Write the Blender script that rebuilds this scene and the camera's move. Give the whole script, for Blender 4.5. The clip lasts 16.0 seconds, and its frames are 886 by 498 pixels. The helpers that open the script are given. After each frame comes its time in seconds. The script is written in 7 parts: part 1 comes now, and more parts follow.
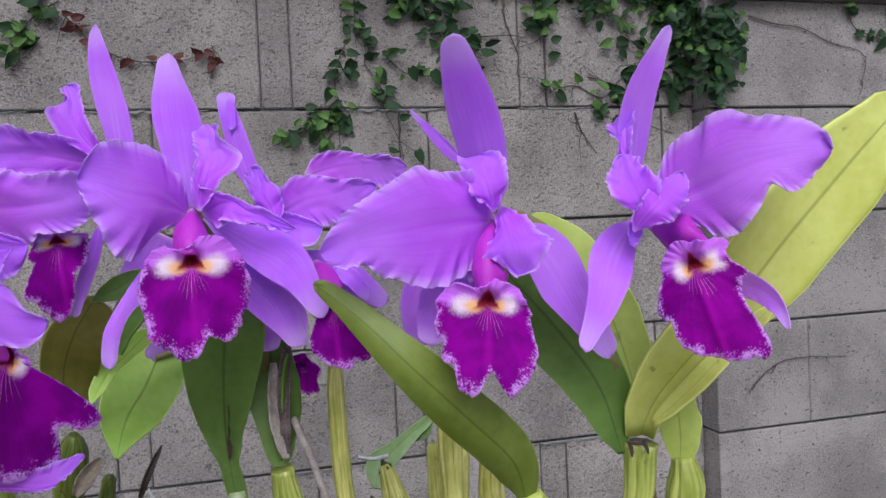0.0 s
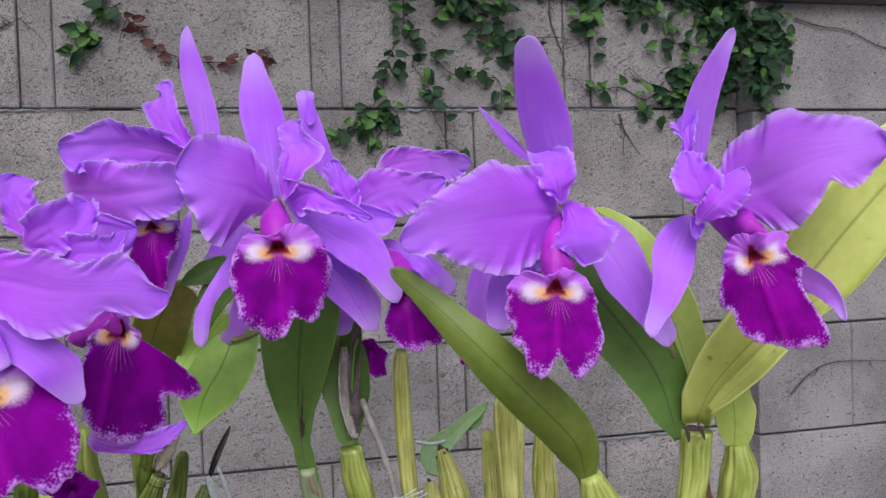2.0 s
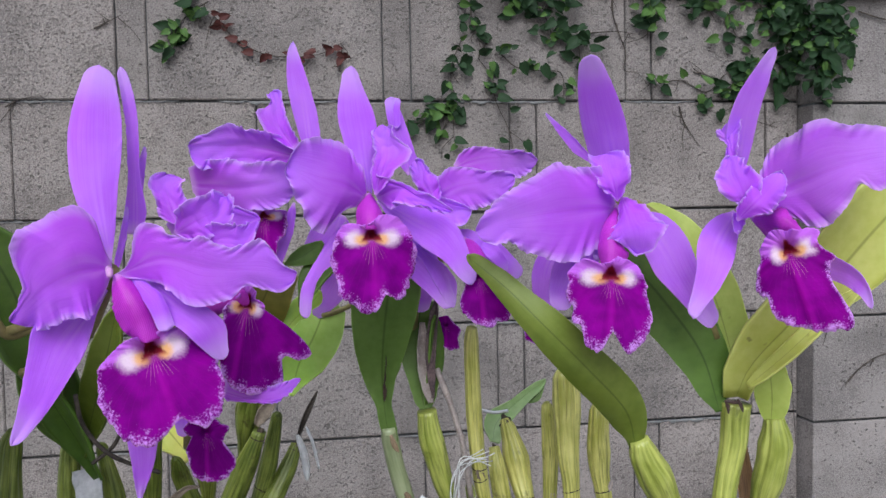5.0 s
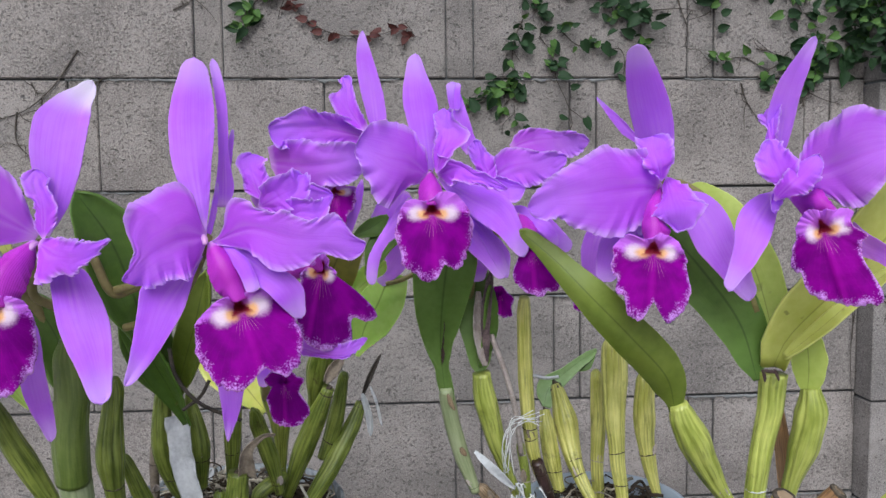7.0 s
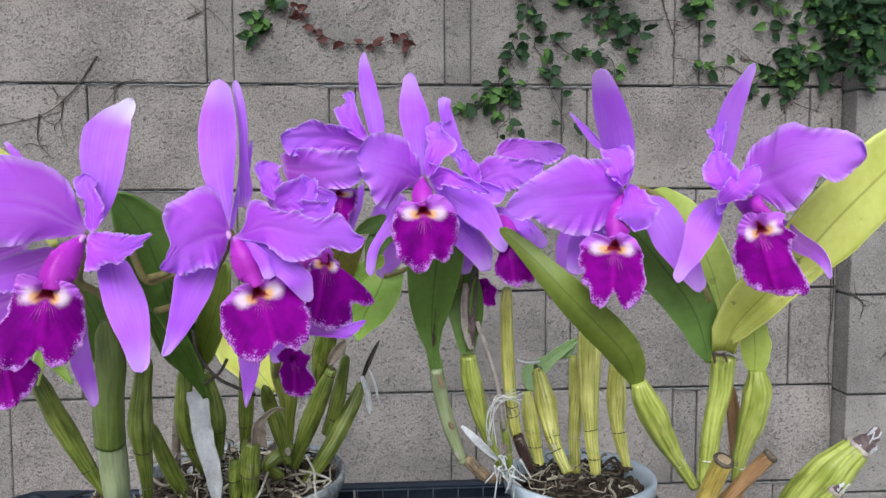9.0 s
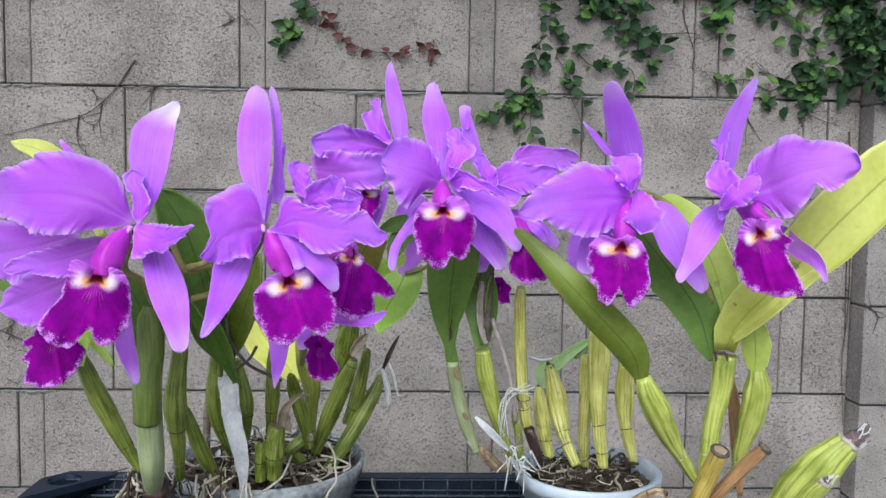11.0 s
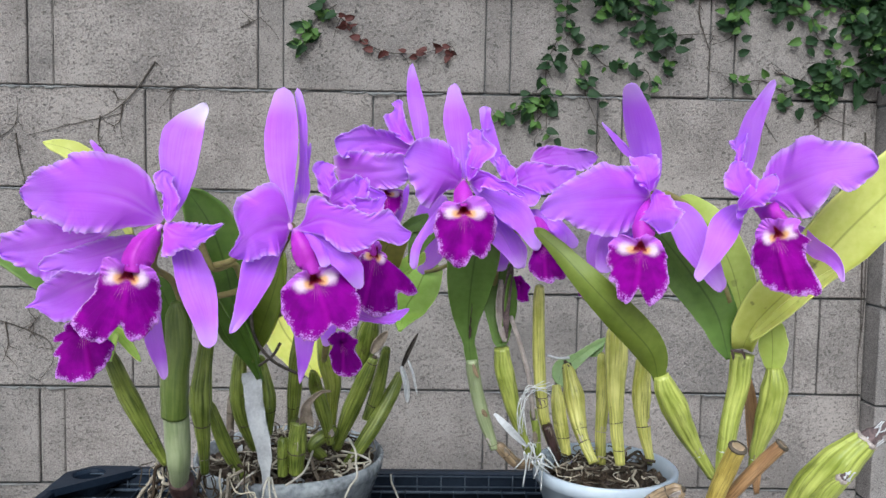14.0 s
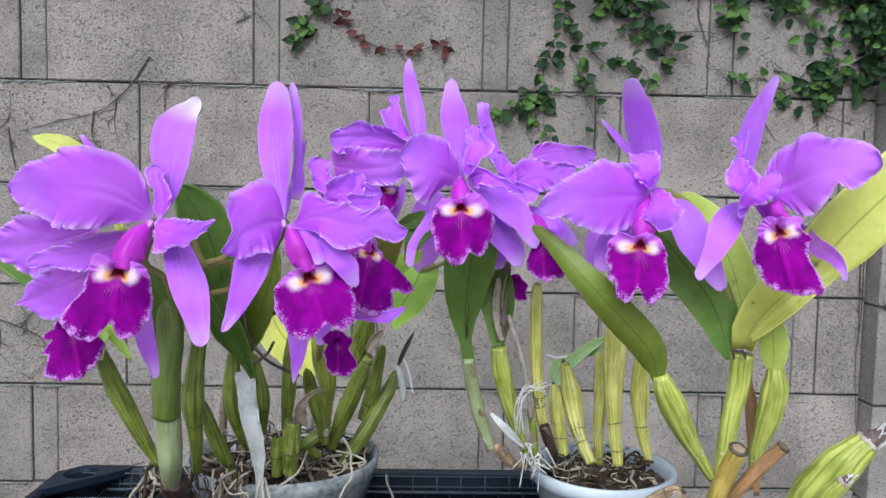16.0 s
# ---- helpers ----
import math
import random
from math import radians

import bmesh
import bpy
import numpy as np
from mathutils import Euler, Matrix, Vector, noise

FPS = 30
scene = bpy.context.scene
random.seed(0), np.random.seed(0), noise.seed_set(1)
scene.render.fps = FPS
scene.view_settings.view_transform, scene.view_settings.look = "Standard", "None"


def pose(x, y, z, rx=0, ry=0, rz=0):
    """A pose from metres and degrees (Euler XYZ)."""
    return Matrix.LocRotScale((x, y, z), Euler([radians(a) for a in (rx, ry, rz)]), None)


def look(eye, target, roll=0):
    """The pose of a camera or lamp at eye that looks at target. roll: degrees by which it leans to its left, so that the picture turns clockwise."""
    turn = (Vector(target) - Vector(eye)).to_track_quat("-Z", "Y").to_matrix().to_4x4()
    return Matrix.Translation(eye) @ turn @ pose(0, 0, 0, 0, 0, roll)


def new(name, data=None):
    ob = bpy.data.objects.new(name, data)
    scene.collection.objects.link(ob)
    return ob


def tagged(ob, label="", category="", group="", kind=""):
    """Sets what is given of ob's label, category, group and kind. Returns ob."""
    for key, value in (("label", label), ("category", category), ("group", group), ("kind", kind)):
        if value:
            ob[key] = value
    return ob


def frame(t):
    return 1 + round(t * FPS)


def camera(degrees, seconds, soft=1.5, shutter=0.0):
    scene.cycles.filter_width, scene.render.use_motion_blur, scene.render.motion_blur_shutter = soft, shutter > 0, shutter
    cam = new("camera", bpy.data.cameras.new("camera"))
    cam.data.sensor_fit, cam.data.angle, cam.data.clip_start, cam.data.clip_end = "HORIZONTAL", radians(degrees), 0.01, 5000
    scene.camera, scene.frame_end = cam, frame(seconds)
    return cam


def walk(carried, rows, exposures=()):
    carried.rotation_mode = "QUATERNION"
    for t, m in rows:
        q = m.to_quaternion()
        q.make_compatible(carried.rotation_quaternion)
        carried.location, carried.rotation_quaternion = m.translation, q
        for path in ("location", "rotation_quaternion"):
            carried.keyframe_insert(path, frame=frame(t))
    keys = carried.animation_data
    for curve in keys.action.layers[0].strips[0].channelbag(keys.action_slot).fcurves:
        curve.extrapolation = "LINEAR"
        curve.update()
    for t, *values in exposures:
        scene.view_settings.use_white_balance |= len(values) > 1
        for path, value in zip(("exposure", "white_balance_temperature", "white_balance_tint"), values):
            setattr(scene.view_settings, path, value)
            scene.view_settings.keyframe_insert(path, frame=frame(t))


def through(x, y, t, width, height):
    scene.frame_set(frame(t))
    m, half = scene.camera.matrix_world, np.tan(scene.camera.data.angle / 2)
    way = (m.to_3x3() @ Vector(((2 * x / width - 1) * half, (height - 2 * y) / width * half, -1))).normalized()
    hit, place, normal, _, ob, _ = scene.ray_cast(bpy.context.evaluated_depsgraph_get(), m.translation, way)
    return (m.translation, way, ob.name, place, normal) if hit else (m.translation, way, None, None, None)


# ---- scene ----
cam = camera(57.6, 16.0)
PATH = [
    (0, (0.385, -1.372, 1.222), (0.897, 0.56, 1.156), -2.6),
    (0.5, (0.382, -1.377, 1.222), (0.874, 0.561, 1.161), -2.7),
    (1, (0.375, -1.385, 1.224), (0.844, 0.558, 1.172), -2.5),
    (1.5, (0.368, -1.39, 1.219), (0.82, 0.558, 1.168), -2.1),
    (2, (0.358, -1.391, 1.217), (0.793, 0.56, 1.158), -1.9),
    (2.5, (0.357, -1.396, 1.218), (0.78, 0.557, 1.154), -1.8),
    (3, (0.353, -1.414, 1.219), (0.764, 0.542, 1.151), -1.5),
    (3.5, (0.344, -1.427, 1.218), (0.732, 0.534, 1.15), -1.1),
    (4, (0.333, -1.438, 1.218), (0.687, 0.529, 1.151), -0.9),
    (6.3, (0.338, -1.491, 1.229), (0.522, 0.496, 1.087), -1.0),
    (6.5, (0.337, -1.497, 1.227), (0.498, 0.491, 1.081), -0.8),
    (7, (0.333, -1.506, 1.225), (0.474, 0.483, 1.068), -0.6),
    (7.5, (0.331, -1.518, 1.226), (0.463, 0.471, 1.07), -0.6),
    (8, (0.332, -1.542, 1.227), (0.469, 0.447, 1.072), -0.2),
    (8.5, (0.339, -1.564, 1.226), (0.492, 0.424, 1.066), -0.0),
    (9, (0.338, -1.589, 1.229), (0.471, 0.4, 1.069), -0.2),
    (9.2, (0.335, -1.594, 1.227), (0.455, 0.396, 1.068), -0.0),
    (11.5, (0.34, -1.645, 1.224), (0.407, 0.349, 1.088), 1.2),
    (12, (0.335, -1.653, 1.223), (0.393, 0.342, 1.092), 1.6),
    (12.5, (0.341, -1.644, 1.223), (0.398, 0.35, 1.085), 1.1),
    (13, (0.341, -1.641, 1.222), (0.397, 0.353, 1.079), 0.7),
    (13.5, (0.336, -1.641, 1.223), (0.388, 0.353, 1.078), 0.8),
    (14, (0.331, -1.645, 1.224), (0.379, 0.35, 1.082), 1.0),
    (14.5, (0.326, -1.645, 1.224), (0.376, 0.35, 1.085), 1.2),
    (15, (0.327, -1.638, 1.223), (0.378, 0.356, 1.081), 1.3),
    (15.5, (0.332, -1.636, 1.223), (0.384, 0.358, 1.077), 1.2),
    (16, (0.331, -1.634, 1.223), (0.388, 0.36, 1.076), 1.2),
]
walk(cam, [(t, look(eye, target, roll)) for t, eye, target, roll in PATH],
     [(0.0, -0.42, 5550, 7), (2.0, -0.44, 5520, 8), (4.0, -0.41, 5550, 7), (7.0, -0.32, 5620, 4), (9.0, -0.20, 5640, 2), (11.5, -0.04, 5580, 1), (16.0, -0.04, 5580, 1)])

# ---- daylight: a bright overcast sky and a veiled sun ----
SUN_UP, SUN_TURN = radians(43), radians(192)
world = bpy.data.worlds.new("sky")
scene.world = world
world.use_nodes = True
wn = world.node_tree.nodes
sky = wn.new("ShaderNodeTexSky")
sky.sky_type, sky.sun_disc = "NISHITA", False
sky.sun_elevation, sky.sun_rotation = SUN_UP, SUN_TURN
sky.air_density, sky.dust_density, sky.ozone_density = 0.8, 7.0, 0.3
world.node_tree.links.new(sky.outputs[0], wn["Background"].inputs[0])
wn["Background"].inputs[1].default_value = 0.10
sun = new("sun", bpy.data.lights.new("sun", "SUN"))
sun.data.energy, sun.data.angle, sun.data.color = 3.1, radians(48), (1.0, 0.975, 0.95)
sun.matrix_world = look((0, 0, 6), (0 - math.sin(SUN_TURN) * 3, 0 - math.cos(SUN_TURN) * 3, 6 - 3 * math.tan(SUN_UP)))


# ---- materials ----
class Mat:
    """A node material with short calls for the nodes it needs."""

    def __init__(self, name, rough=0.5, spec=0.5):
        self.m = bpy.data.materials.new(name)
        self.m.use_nodes = True
        self.t = self.m.node_tree
        self.p = self.t.nodes["Principled BSDF"]
        self.p.inputs["Roughness"].default_value = rough
        self.p.inputs["Specular IOR Level"].default_value = spec

    def n(self, kind, **values):
        node = self.t.nodes.new("ShaderNode" + kind)
        for key, value in values.items():
            node.inputs[key.replace("_", " ")].default_value = value
        return node

    def l(self, a, b):
        self.t.links.new(a, b)

    def math(self, op, a, b=0.0, clamp=False):
        node = self.t.nodes.new("ShaderNodeMath")
        node.operation, node.use_clamp = op, clamp
        for slot, value in ((0, a), (1, b)):
            if hasattr(value, "links"):
                self.l(value, node.inputs[slot])
            else:
                node.inputs[slot].default_value = value
        return node.outputs[0]

    def ramp(self, x, lo, hi):
        node = self.t.nodes.new("ShaderNodeMapRange")
        node.interpolation_type = "SMOOTHSTEP"
        self.l(x, node.inputs[0])
        node.inputs[1].default_value, node.inputs[2].default_value = lo, hi
        return node.outputs[0]

    def mix(self, f, a, b):
        node = self.t.nodes.new("ShaderNodeMix")
        node.data_type = "RGBA"
        for slot, value in ((0, f), (6, a), (7, b)):
            if hasattr(value, "links"):
                self.l(value, node.inputs[slot])
            elif slot:
                node.inputs[slot].default_value = (*value, 1)
            else:
                node.inputs[slot].default_value = value
        return node.outputs[2]

    def coords(self, kind="Object", scale=(1, 1, 1)):
        tc = self.t.nodes.new("ShaderNodeTexCoord")
        mp = self.t.nodes.new("ShaderNodeMapping")
        mp.inputs["Scale"].default_value = scale
        self.l(tc.outputs[kind], mp.inputs[0])
        return mp.outputs[0]

    def uv(self, name):
        node = self.t.nodes.new("ShaderNodeUVMap")
        node.uv_map = name
        sep = self.t.nodes.new("ShaderNodeSeparateXYZ")
        self.l(node.outputs[0], sep.inputs[0])
        return sep.outputs[0], sep.outputs[1]

    def noise(self, scale, detail=3.0, vec=None, rough=0.5):
        node = self.n("TexNoise", Scale=scale, Detail=detail, Roughness=rough)
        if vec is None:
            vec = self.coords()
        self.l(vec, node.inputs["Vector"])
        return node.outputs[0]

    def random(self):
        return self.t.nodes.new("ShaderNodeObjectInfo").outputs["Random"]

    def color(self, socket):
        self.l(socket, self.p.inputs["Base Color"])
        return self

    def bump(self, height, strength=0.3, distance=0.002):
        node = self.n("Bump", Strength=strength, Distance=distance)
        self.l(height, node.inputs["Height"])
        self.l(node.outputs[0], self.p.inputs["Normal"])
        return self

    def glow_through(self, color, amount):
        """Thin living tissue: part of the light passes through."""
        self.p.inputs["Subsurface Weight"].default_value = amount
        self.p.inputs["Subsurface Radius"].default_value = (1.0, 0.8, 1.0)
        self.p.inputs["Subsurface Scale"].default_value = 0.005
        return self


def petal_material(name, pale_tip=0.0, margin=0.5, pale=1.0, base=0.6, rib_dark=0.35):
    m = Mat(name, 0.6, 0.12)
    u, v = m.uv("UVMap")
    deep, light = [tuple(min(1.0, c * pale) for c in k) for k in ((0.352, 0.078, 0.85), (0.432, 0.140, 0.92))]
    veins = m.noise(4.0, 3, m.coords("UV", (11.0, 0.6, 1.0)))
    n = m.math("ADD", m.math("MULTIPLY", m.noise(22, 3), 0.7), m.math("MULTIPLY", veins, 0.3))
    col = m.mix(m.ramp(n, 0.32, 0.68), deep, light)
    col = m.mix(m.math("MULTIPLY", m.math("SUBTRACT", 1.0, m.ramp(v, 0.12, 0.95)), base), col, (0.45, 0.042, 0.80))
    rib = m.math("ABSOLUTE", m.math("SUBTRACT", u, 0.5))
    line = m.math("SUBTRACT", 1.0, m.ramp(rib, 0.0, 0.022))
    col = m.mix(m.math("MULTIPLY", m.math("MULTIPLY", line, m.math("SUBTRACT", 1.0, m.ramp(v, 0.4, 0.8))), rib_dark), col, (0.33, 0.045, 0.70))
    beside = m.math("MULTIPLY", m.ramp(rib, 0.02, 0.06), m.math("SUBTRACT", 1.0, m.ramp(rib, 0.06, 0.16)))
    col = m.mix(m.math("MULTIPLY", m.math("MULTIPLY", beside, m.math("SUBTRACT", 1.0, m.ramp(v, 0.2, 0.6))), 0.25), col, (0.60, 0.26, 0.93))
    col = m.mix(m.math("MULTIPLY", m.math("SUBTRACT", 1.0, m.ramp(v, 0.0, 0.10)), 0.55), col, (0.74, 0.42, 0.86))
    col = m.mix(m.math("MULTIPLY", m.ramp(rib, 0.38, 0.51), margin), col, (0.68, 0.44, 0.98))
    if pale_tip:
        col = m.mix(m.math("MULTIPLY", m.ramp(v, 0.72, 0.97), pale_tip), col, (0.84, 0.68, 0.97))
    m.color(col)
    m.bump(m.math("ADD", m.math("MULTIPLY", veins, 1.2), m.math("MULTIPLY", m.noise(300, 2), 0.35)), 0.16, 0.0010)
    return m.glow_through(col, 0.6).m


def lip_material():
    m = Mat("velvet_magenta_lip", 0.7, 0.04)
    a, b = m.uv("UVMap")
    r, th = m.uv("polar")
    fine, mid = m.noise(900, 3), m.noise(160, 3)
    jit = m.math("ADD", m.math("MULTIPLY", m.math("SUBTRACT", fine, 0.5), 0.30), m.math("MULTIPLY", m.math("SUBTRACT", mid, 0.5), 0.30))
    aa = m.math("ABSOLUTE", a)
    col = m.mix(m.ramp(m.noise(60, 2), 0.35, 0.7), (0.122, 0.0003, 0.150), (0.212, 0.0006, 0.240))
    # radiating veins and a paler keel
    rays = m.math("ABSOLUTE", m.math("SINE", m.math("ADD", m.math("MULTIPLY", th, 23.0), m.math("MULTIPLY", mid, 2.0))))
    rays = m.math("SUBTRACT", 1.0, m.ramp(rays, 0.02, 0.22))
    col = m.mix(m.math("MULTIPLY", rays, 0.12), col, (0.36, 0.004, 0.34))
    col = m.mix(m.math("MULTIPLY", m.math("SUBTRACT", 1.0, m.ramp(aa, 0.0, 0.14)), 0.35), col, (0.36, 0.003, 0.35))
    rim = m.math("ADD", r, m.math("MULTIPLY", jit, 1.25))
    col = m.mix(m.math("MULTIPLY", m.ramp(rim, 0.89, 1.04), 0.92), col, (0.58, 0.27, 0.80))
    # the lilac collar above and beside the throat
    bj = m.math("ADD", b, m.math("MULTIPLY", jit, 0.9))
    upper = m.math("ADD", bj, m.math("MULTIPLY", aa, -0.12))
    col = m.mix(m.math("MULTIPLY", m.ramp(upper, -0.22, -0.04), 0.9), col, (0.47, 0.13, 0.70))

    def oval(ca, cb, wa, wb, lo, hi):
        da = m.math("DIVIDE", m.math("SUBTRACT", aa, ca), wa)
        db = m.math("DIVIDE", m.math("SUBTRACT", b, cb), wb)
        far = m.math("SQRT", m.math("ADD", m.math("MULTIPLY", da, da), m.math("MULTIPLY", db, db)))
        return m.math("SUBTRACT", 1.0, m.ramp(m.math("ADD", far, m.math("MULTIPLY", jit, 1.6)), lo, hi))

    col = m.mix(m.math("MULTIPLY", oval(0.40, -0.08, 0.25, 0.21, 0.30, 1.30), m.math("SUBTRACT", 1.0, m.ramp(m.math("ADD", r, jit), 0.58, 0.92))), col, (0.66, 0.50, 0.62))
    col = m.mix(m.math("MULTIPLY", oval(0.22, -0.11, 0.17, 0.15, 0.35, 1.25), 0.9), col, (0.70, 0.36, 0.11))
    mask = m.math("MULTIPLY", m.math("SUBTRACT", 1.0, m.ramp(m.math("ADD", r, jit), 0.24, 0.40)), m.math("SUBTRACT", 1.0, m.ramp(m.math("ABSOLUTE", th), 0.35, 0.60)))
    tri = m.math("ADD", aa, m.math("MULTIPLY", b, 0.55))
    throat = m.math("MULTIPLY", m.math("SUBTRACT", 1.0, m.ramp(m.math("ADD", tri, m.math("MULTIPLY", jit, 0.3)), 0.12, 0.19)), m.ramp(b, -0.22, -0.10))
    col = m.mix(m.math("MULTIPLY", throat, m.math("SUBTRACT", 1.0, m.ramp(b, 0.16, 0.28))), col, (0.20, 0.012, 0.03))
    col = m.mix(m.math("MULTIPLY", m.math("MULTIPLY", rays, mask), 0.45), col, (0.84, 0.50, 0.40))
    m.color(col)
    m.bump(m.math("ADD", m.noise(500, 3), m.math("ADD", m.noise(70, 2), m.math("MULTIPLY", rays, 0.15))), 0.30, 0.0012)
    return m.glow_through(col, 0.35).m


def tube_material():
    m = Mat("magenta_lip_tube", 0.5, 0.3)
    u, v = m.uv("UVMap")
    col = m.mix(m.ramp(m.noise(50, 3), 0.3, 0.7), (0.34, 0.014, 0.38), (0.48, 0.045, 0.54))
    w = m.math("ABSOLUTE", m.math("SINE", m.math("MULTIPLY", u, 70.0)))
    col = m.mix(m.math("MULTIPLY", m.math("SUBTRACT", 1.0, m.ramp(w, 0.1, 0.6)), 0.6), col, (0.21, 0.001, 0.23))
    col = m.mix(m.math("SUBTRACT", 1.0, m.ramp(v, 0.0, 0.14)), col, (0.62, 0.26, 0.74))
    return m.color(col).bump(m.noise(300, 3), 0.2, 0.001).glow_through(col, 0.2).m


def leaf_material(name, dark, light, spots=0.0, through=0.26, rough=0.42):
    m = Mat(name, rough, 0.3)
    u, v = m.uv("UVMap")
    n = m.math("ADD", m.math("MULTIPLY", m.noise(18, 4), 0.7), m.math("MULTIPLY", m.noise(160, 3), 0.3))
    col = m.mix(m.ramp(n, 0.32, 0.68), dark, light)
    col = m.mix(m.math("MULTIPLY", m.ramp(m.noise(9, 4, rough=0.65), 0.55, 0.72), 0.35), col, tuple(min(1, c * 1.35 + 0.02) for c in light))
    rib = m.math("ABSOLUTE", m.math("SUBTRACT", u, 0.5))
    col = m.mix(m.math("MULTIPLY", m.math("SUBTRACT", 1.0, m.ramp(rib, 0.004, 0.03)), 0.55), col, tuple(c * 0.4 for c in dark))
    col = m.mix(m.math("MULTIPLY", m.ramp(rib, 0.47, 0.5), 0.5), col, tuple(min(1, c * 1.5) for c in light))
    if spots:
        sp = m.ramp(m.noise(70, 2), 0.68, 0.74)
        col = m.mix(m.math("MULTIPLY", sp, spots), col, (0.055, 0.035, 0.018))
    m.color(col)
    m.bump(m.math("ADD", m.math("MULTIPLY", m.noise(3.0, 3, m.coords("UV", (14.0, 0.6, 1.0))), 1.2), m.math("MULTIPLY", m.noise(210, 4), 0.5)), 0.18, 0.001)
    return m.glow_through(col, through).m


def bulb_material(name, dark, light, blotch=0.35, lines=0.55):
    m = Mat(name, 0.33, 0.5)
    streak = m.noise(5, 4, m.coords("UV", (6.0, 0.6, 1.0)))
    n = m.noise(45, 4)
    col = m.mix(m.ramp(m.math("ADD", m.math("MULTIPLY", streak, 0.6), m.math("MULTIPLY", n, 0.4)), 0.33, 0.67), dark, light)
    wander = m.noise(1.0, 3, m.coords("UV", (13.0, 0.9, 1.0)))
    line = m.math("SUBTRACT", 1.0, m.ramp(m.math("ABSOLUTE", m.math("SUBTRACT", wander, 0.5)), 0.006, 0.030))
    col = m.mix(m.math("MULTIPLY", m.math("MULTIPLY", line, m.ramp(m.noise(30, 3), 0.40, 0.58)), lines), col, tuple(c * 0.22 for c in dark))
    col = m.mix(m.math("MULTIPLY", m.ramp(m.noise(38, 5, rough=0.7), 0.60, 0.72), blotch), col, (0.060, 0.045, 0.018))
    m.color(col)
    m.bump(m.math("ADD", streak, m.noise(260, 3)), 0.35, 0.0012)
    return m.m


def plain_material(name, dark, light, scale, rough, bump=0.3, distance=0.002, spec=0.4, alpha=None, metal=0.0):
    m = Mat(name, rough, spec)
    n = m.math("ADD", m.math("MULTIPLY", m.noise(scale, 5, rough=0.6), 0.65), m.math("MULTIPLY", m.noise(scale * 7, 3), 0.35))
    m.color(m.mix(m.ramp(n, 0.3, 0.7), dark, light))
    m.bump(m.noise(scale * 5, 4), bump, distance)
    m.p.inputs["Metallic"].default_value = metal
    if alpha:
        m.p.inputs["Transmission Weight"].default_value = alpha
    return m.m


def root_material():
    m = Mat("aerial_root", 0.85, 0.3)
    own = m.t.nodes.new("ShaderNodeNewGeometry").outputs["Random Per Island"]
    n = m.noise(70, 4)
    col = m.mix(m.ramp(m.math("ADD", m.math("MULTIPLY", own, 0.8), m.math("MULTIPLY", n, 0.5)), 0.42, 1.15), (0.040, 0.026, 0.016), (0.66, 0.58, 0.46))
    m.color(col)
    m.bump(m.noise(350, 3), 0.5, 0.001)
    return m.m


def block_material(name, tint=(1.0, 1.0, 1.0), pitted=0.36, sparse=0.45):
    m = Mat(name, 0.95, 0.15)
    v = m.t.nodes.new("ShaderNodeNewGeometry").outputs["Position"]
    big, grit = m.noise(7, 4, v), m.noise(420, 3, v)
    base, lite = (0.185 * tint[0], 0.163 * tint[1], 0.154 * tint[2]), (0.365 * tint[0], 0.322 * tint[1], 0.304 * tint[2])
    col = m.mix(m.ramp(m.math("ADD", m.math("MULTIPLY", big, 0.45), m.math("MULTIPLY", grit, 0.55)), 0.40, 0.60), base, lite)
    col = m.mix(m.math("MULTIPLY", m.random(), 0.30), col, (0.135, 0.130, 0.127))
    grain = m.n("TexVoronoi", Scale=480.0)
    m.l(v, grain.inputs["Vector"])
    col = m.mix(m.math("MULTIPLY", m.math("SUBTRACT", 1.0, m.ramp(grain.outputs[0], 0.10, 0.40)), 0.5), col, (0.44, 0.415, 0.39))
    wide = m.t.nodes.new("ShaderNodeMapping")
    wide.inputs["Scale"].default_value = (0.75, 1.0, 1.15)
    m.l(v, wide.inputs[0])
    warp = m.t.nodes.new("ShaderNodeVectorMath")
    warp.operation = "MULTIPLY_ADD"
    swirl = m.n("TexNoise", Scale=170.0, Detail=2.0)
    m.l(v, swirl.inputs["Vector"])
    m.l(swirl.outputs[1], warp.inputs[0])
    warp.inputs[1].default_value = (0.007, 0.007, 0.007)
    m.l(wide.outputs[0], warp.inputs[2])

    def holes(scale, keep, size):
        cell = m.n("TexVoronoi", Scale=scale)
        m.l(warp.outputs[0], cell.inputs["Vector"])
        apart = m.t.nodes.new("ShaderNodeSeparateXYZ")
        m.l(cell.outputs["Color"], apart.inputs[0])
        rad = m.math("MULTIPLY", m.math("SUBTRACT", apart.outputs[0], 1.0 - keep), size / keep)
        return m.ramp(m.math("SUBTRACT", rad, cell.outputs["Distance"]), -0.05, 0.10)

    pits = m.math("MAXIMUM", holes(110.0, sparse * 0.6, 0.30), m.math("MULTIPLY", holes(270.0, sparse * 1.35, 0.56), 1.0))
    col = m.mix(m.math("MULTIPLY", pits, pitted), col, (0.050, 0.044, 0.041))
    stain = m.ramp(m.noise(13, 5, v, 0.65), 0.54, 0.75)
    col = m.mix(m.math("MULTIPLY", stain, 0.35), col, (0.15, 0.138, 0.128))
    m.color(col)
    height = m.math("SUBTRACT", m.math("ADD", m.math("MULTIPLY", grit, 0.5), m.math("MULTIPLY", m.noise(75, 4, v), 0.3)), m.math("MULTIPLY", pits, 0.9))
    m.bump(height, 1.0, 0.007)
    return m.m


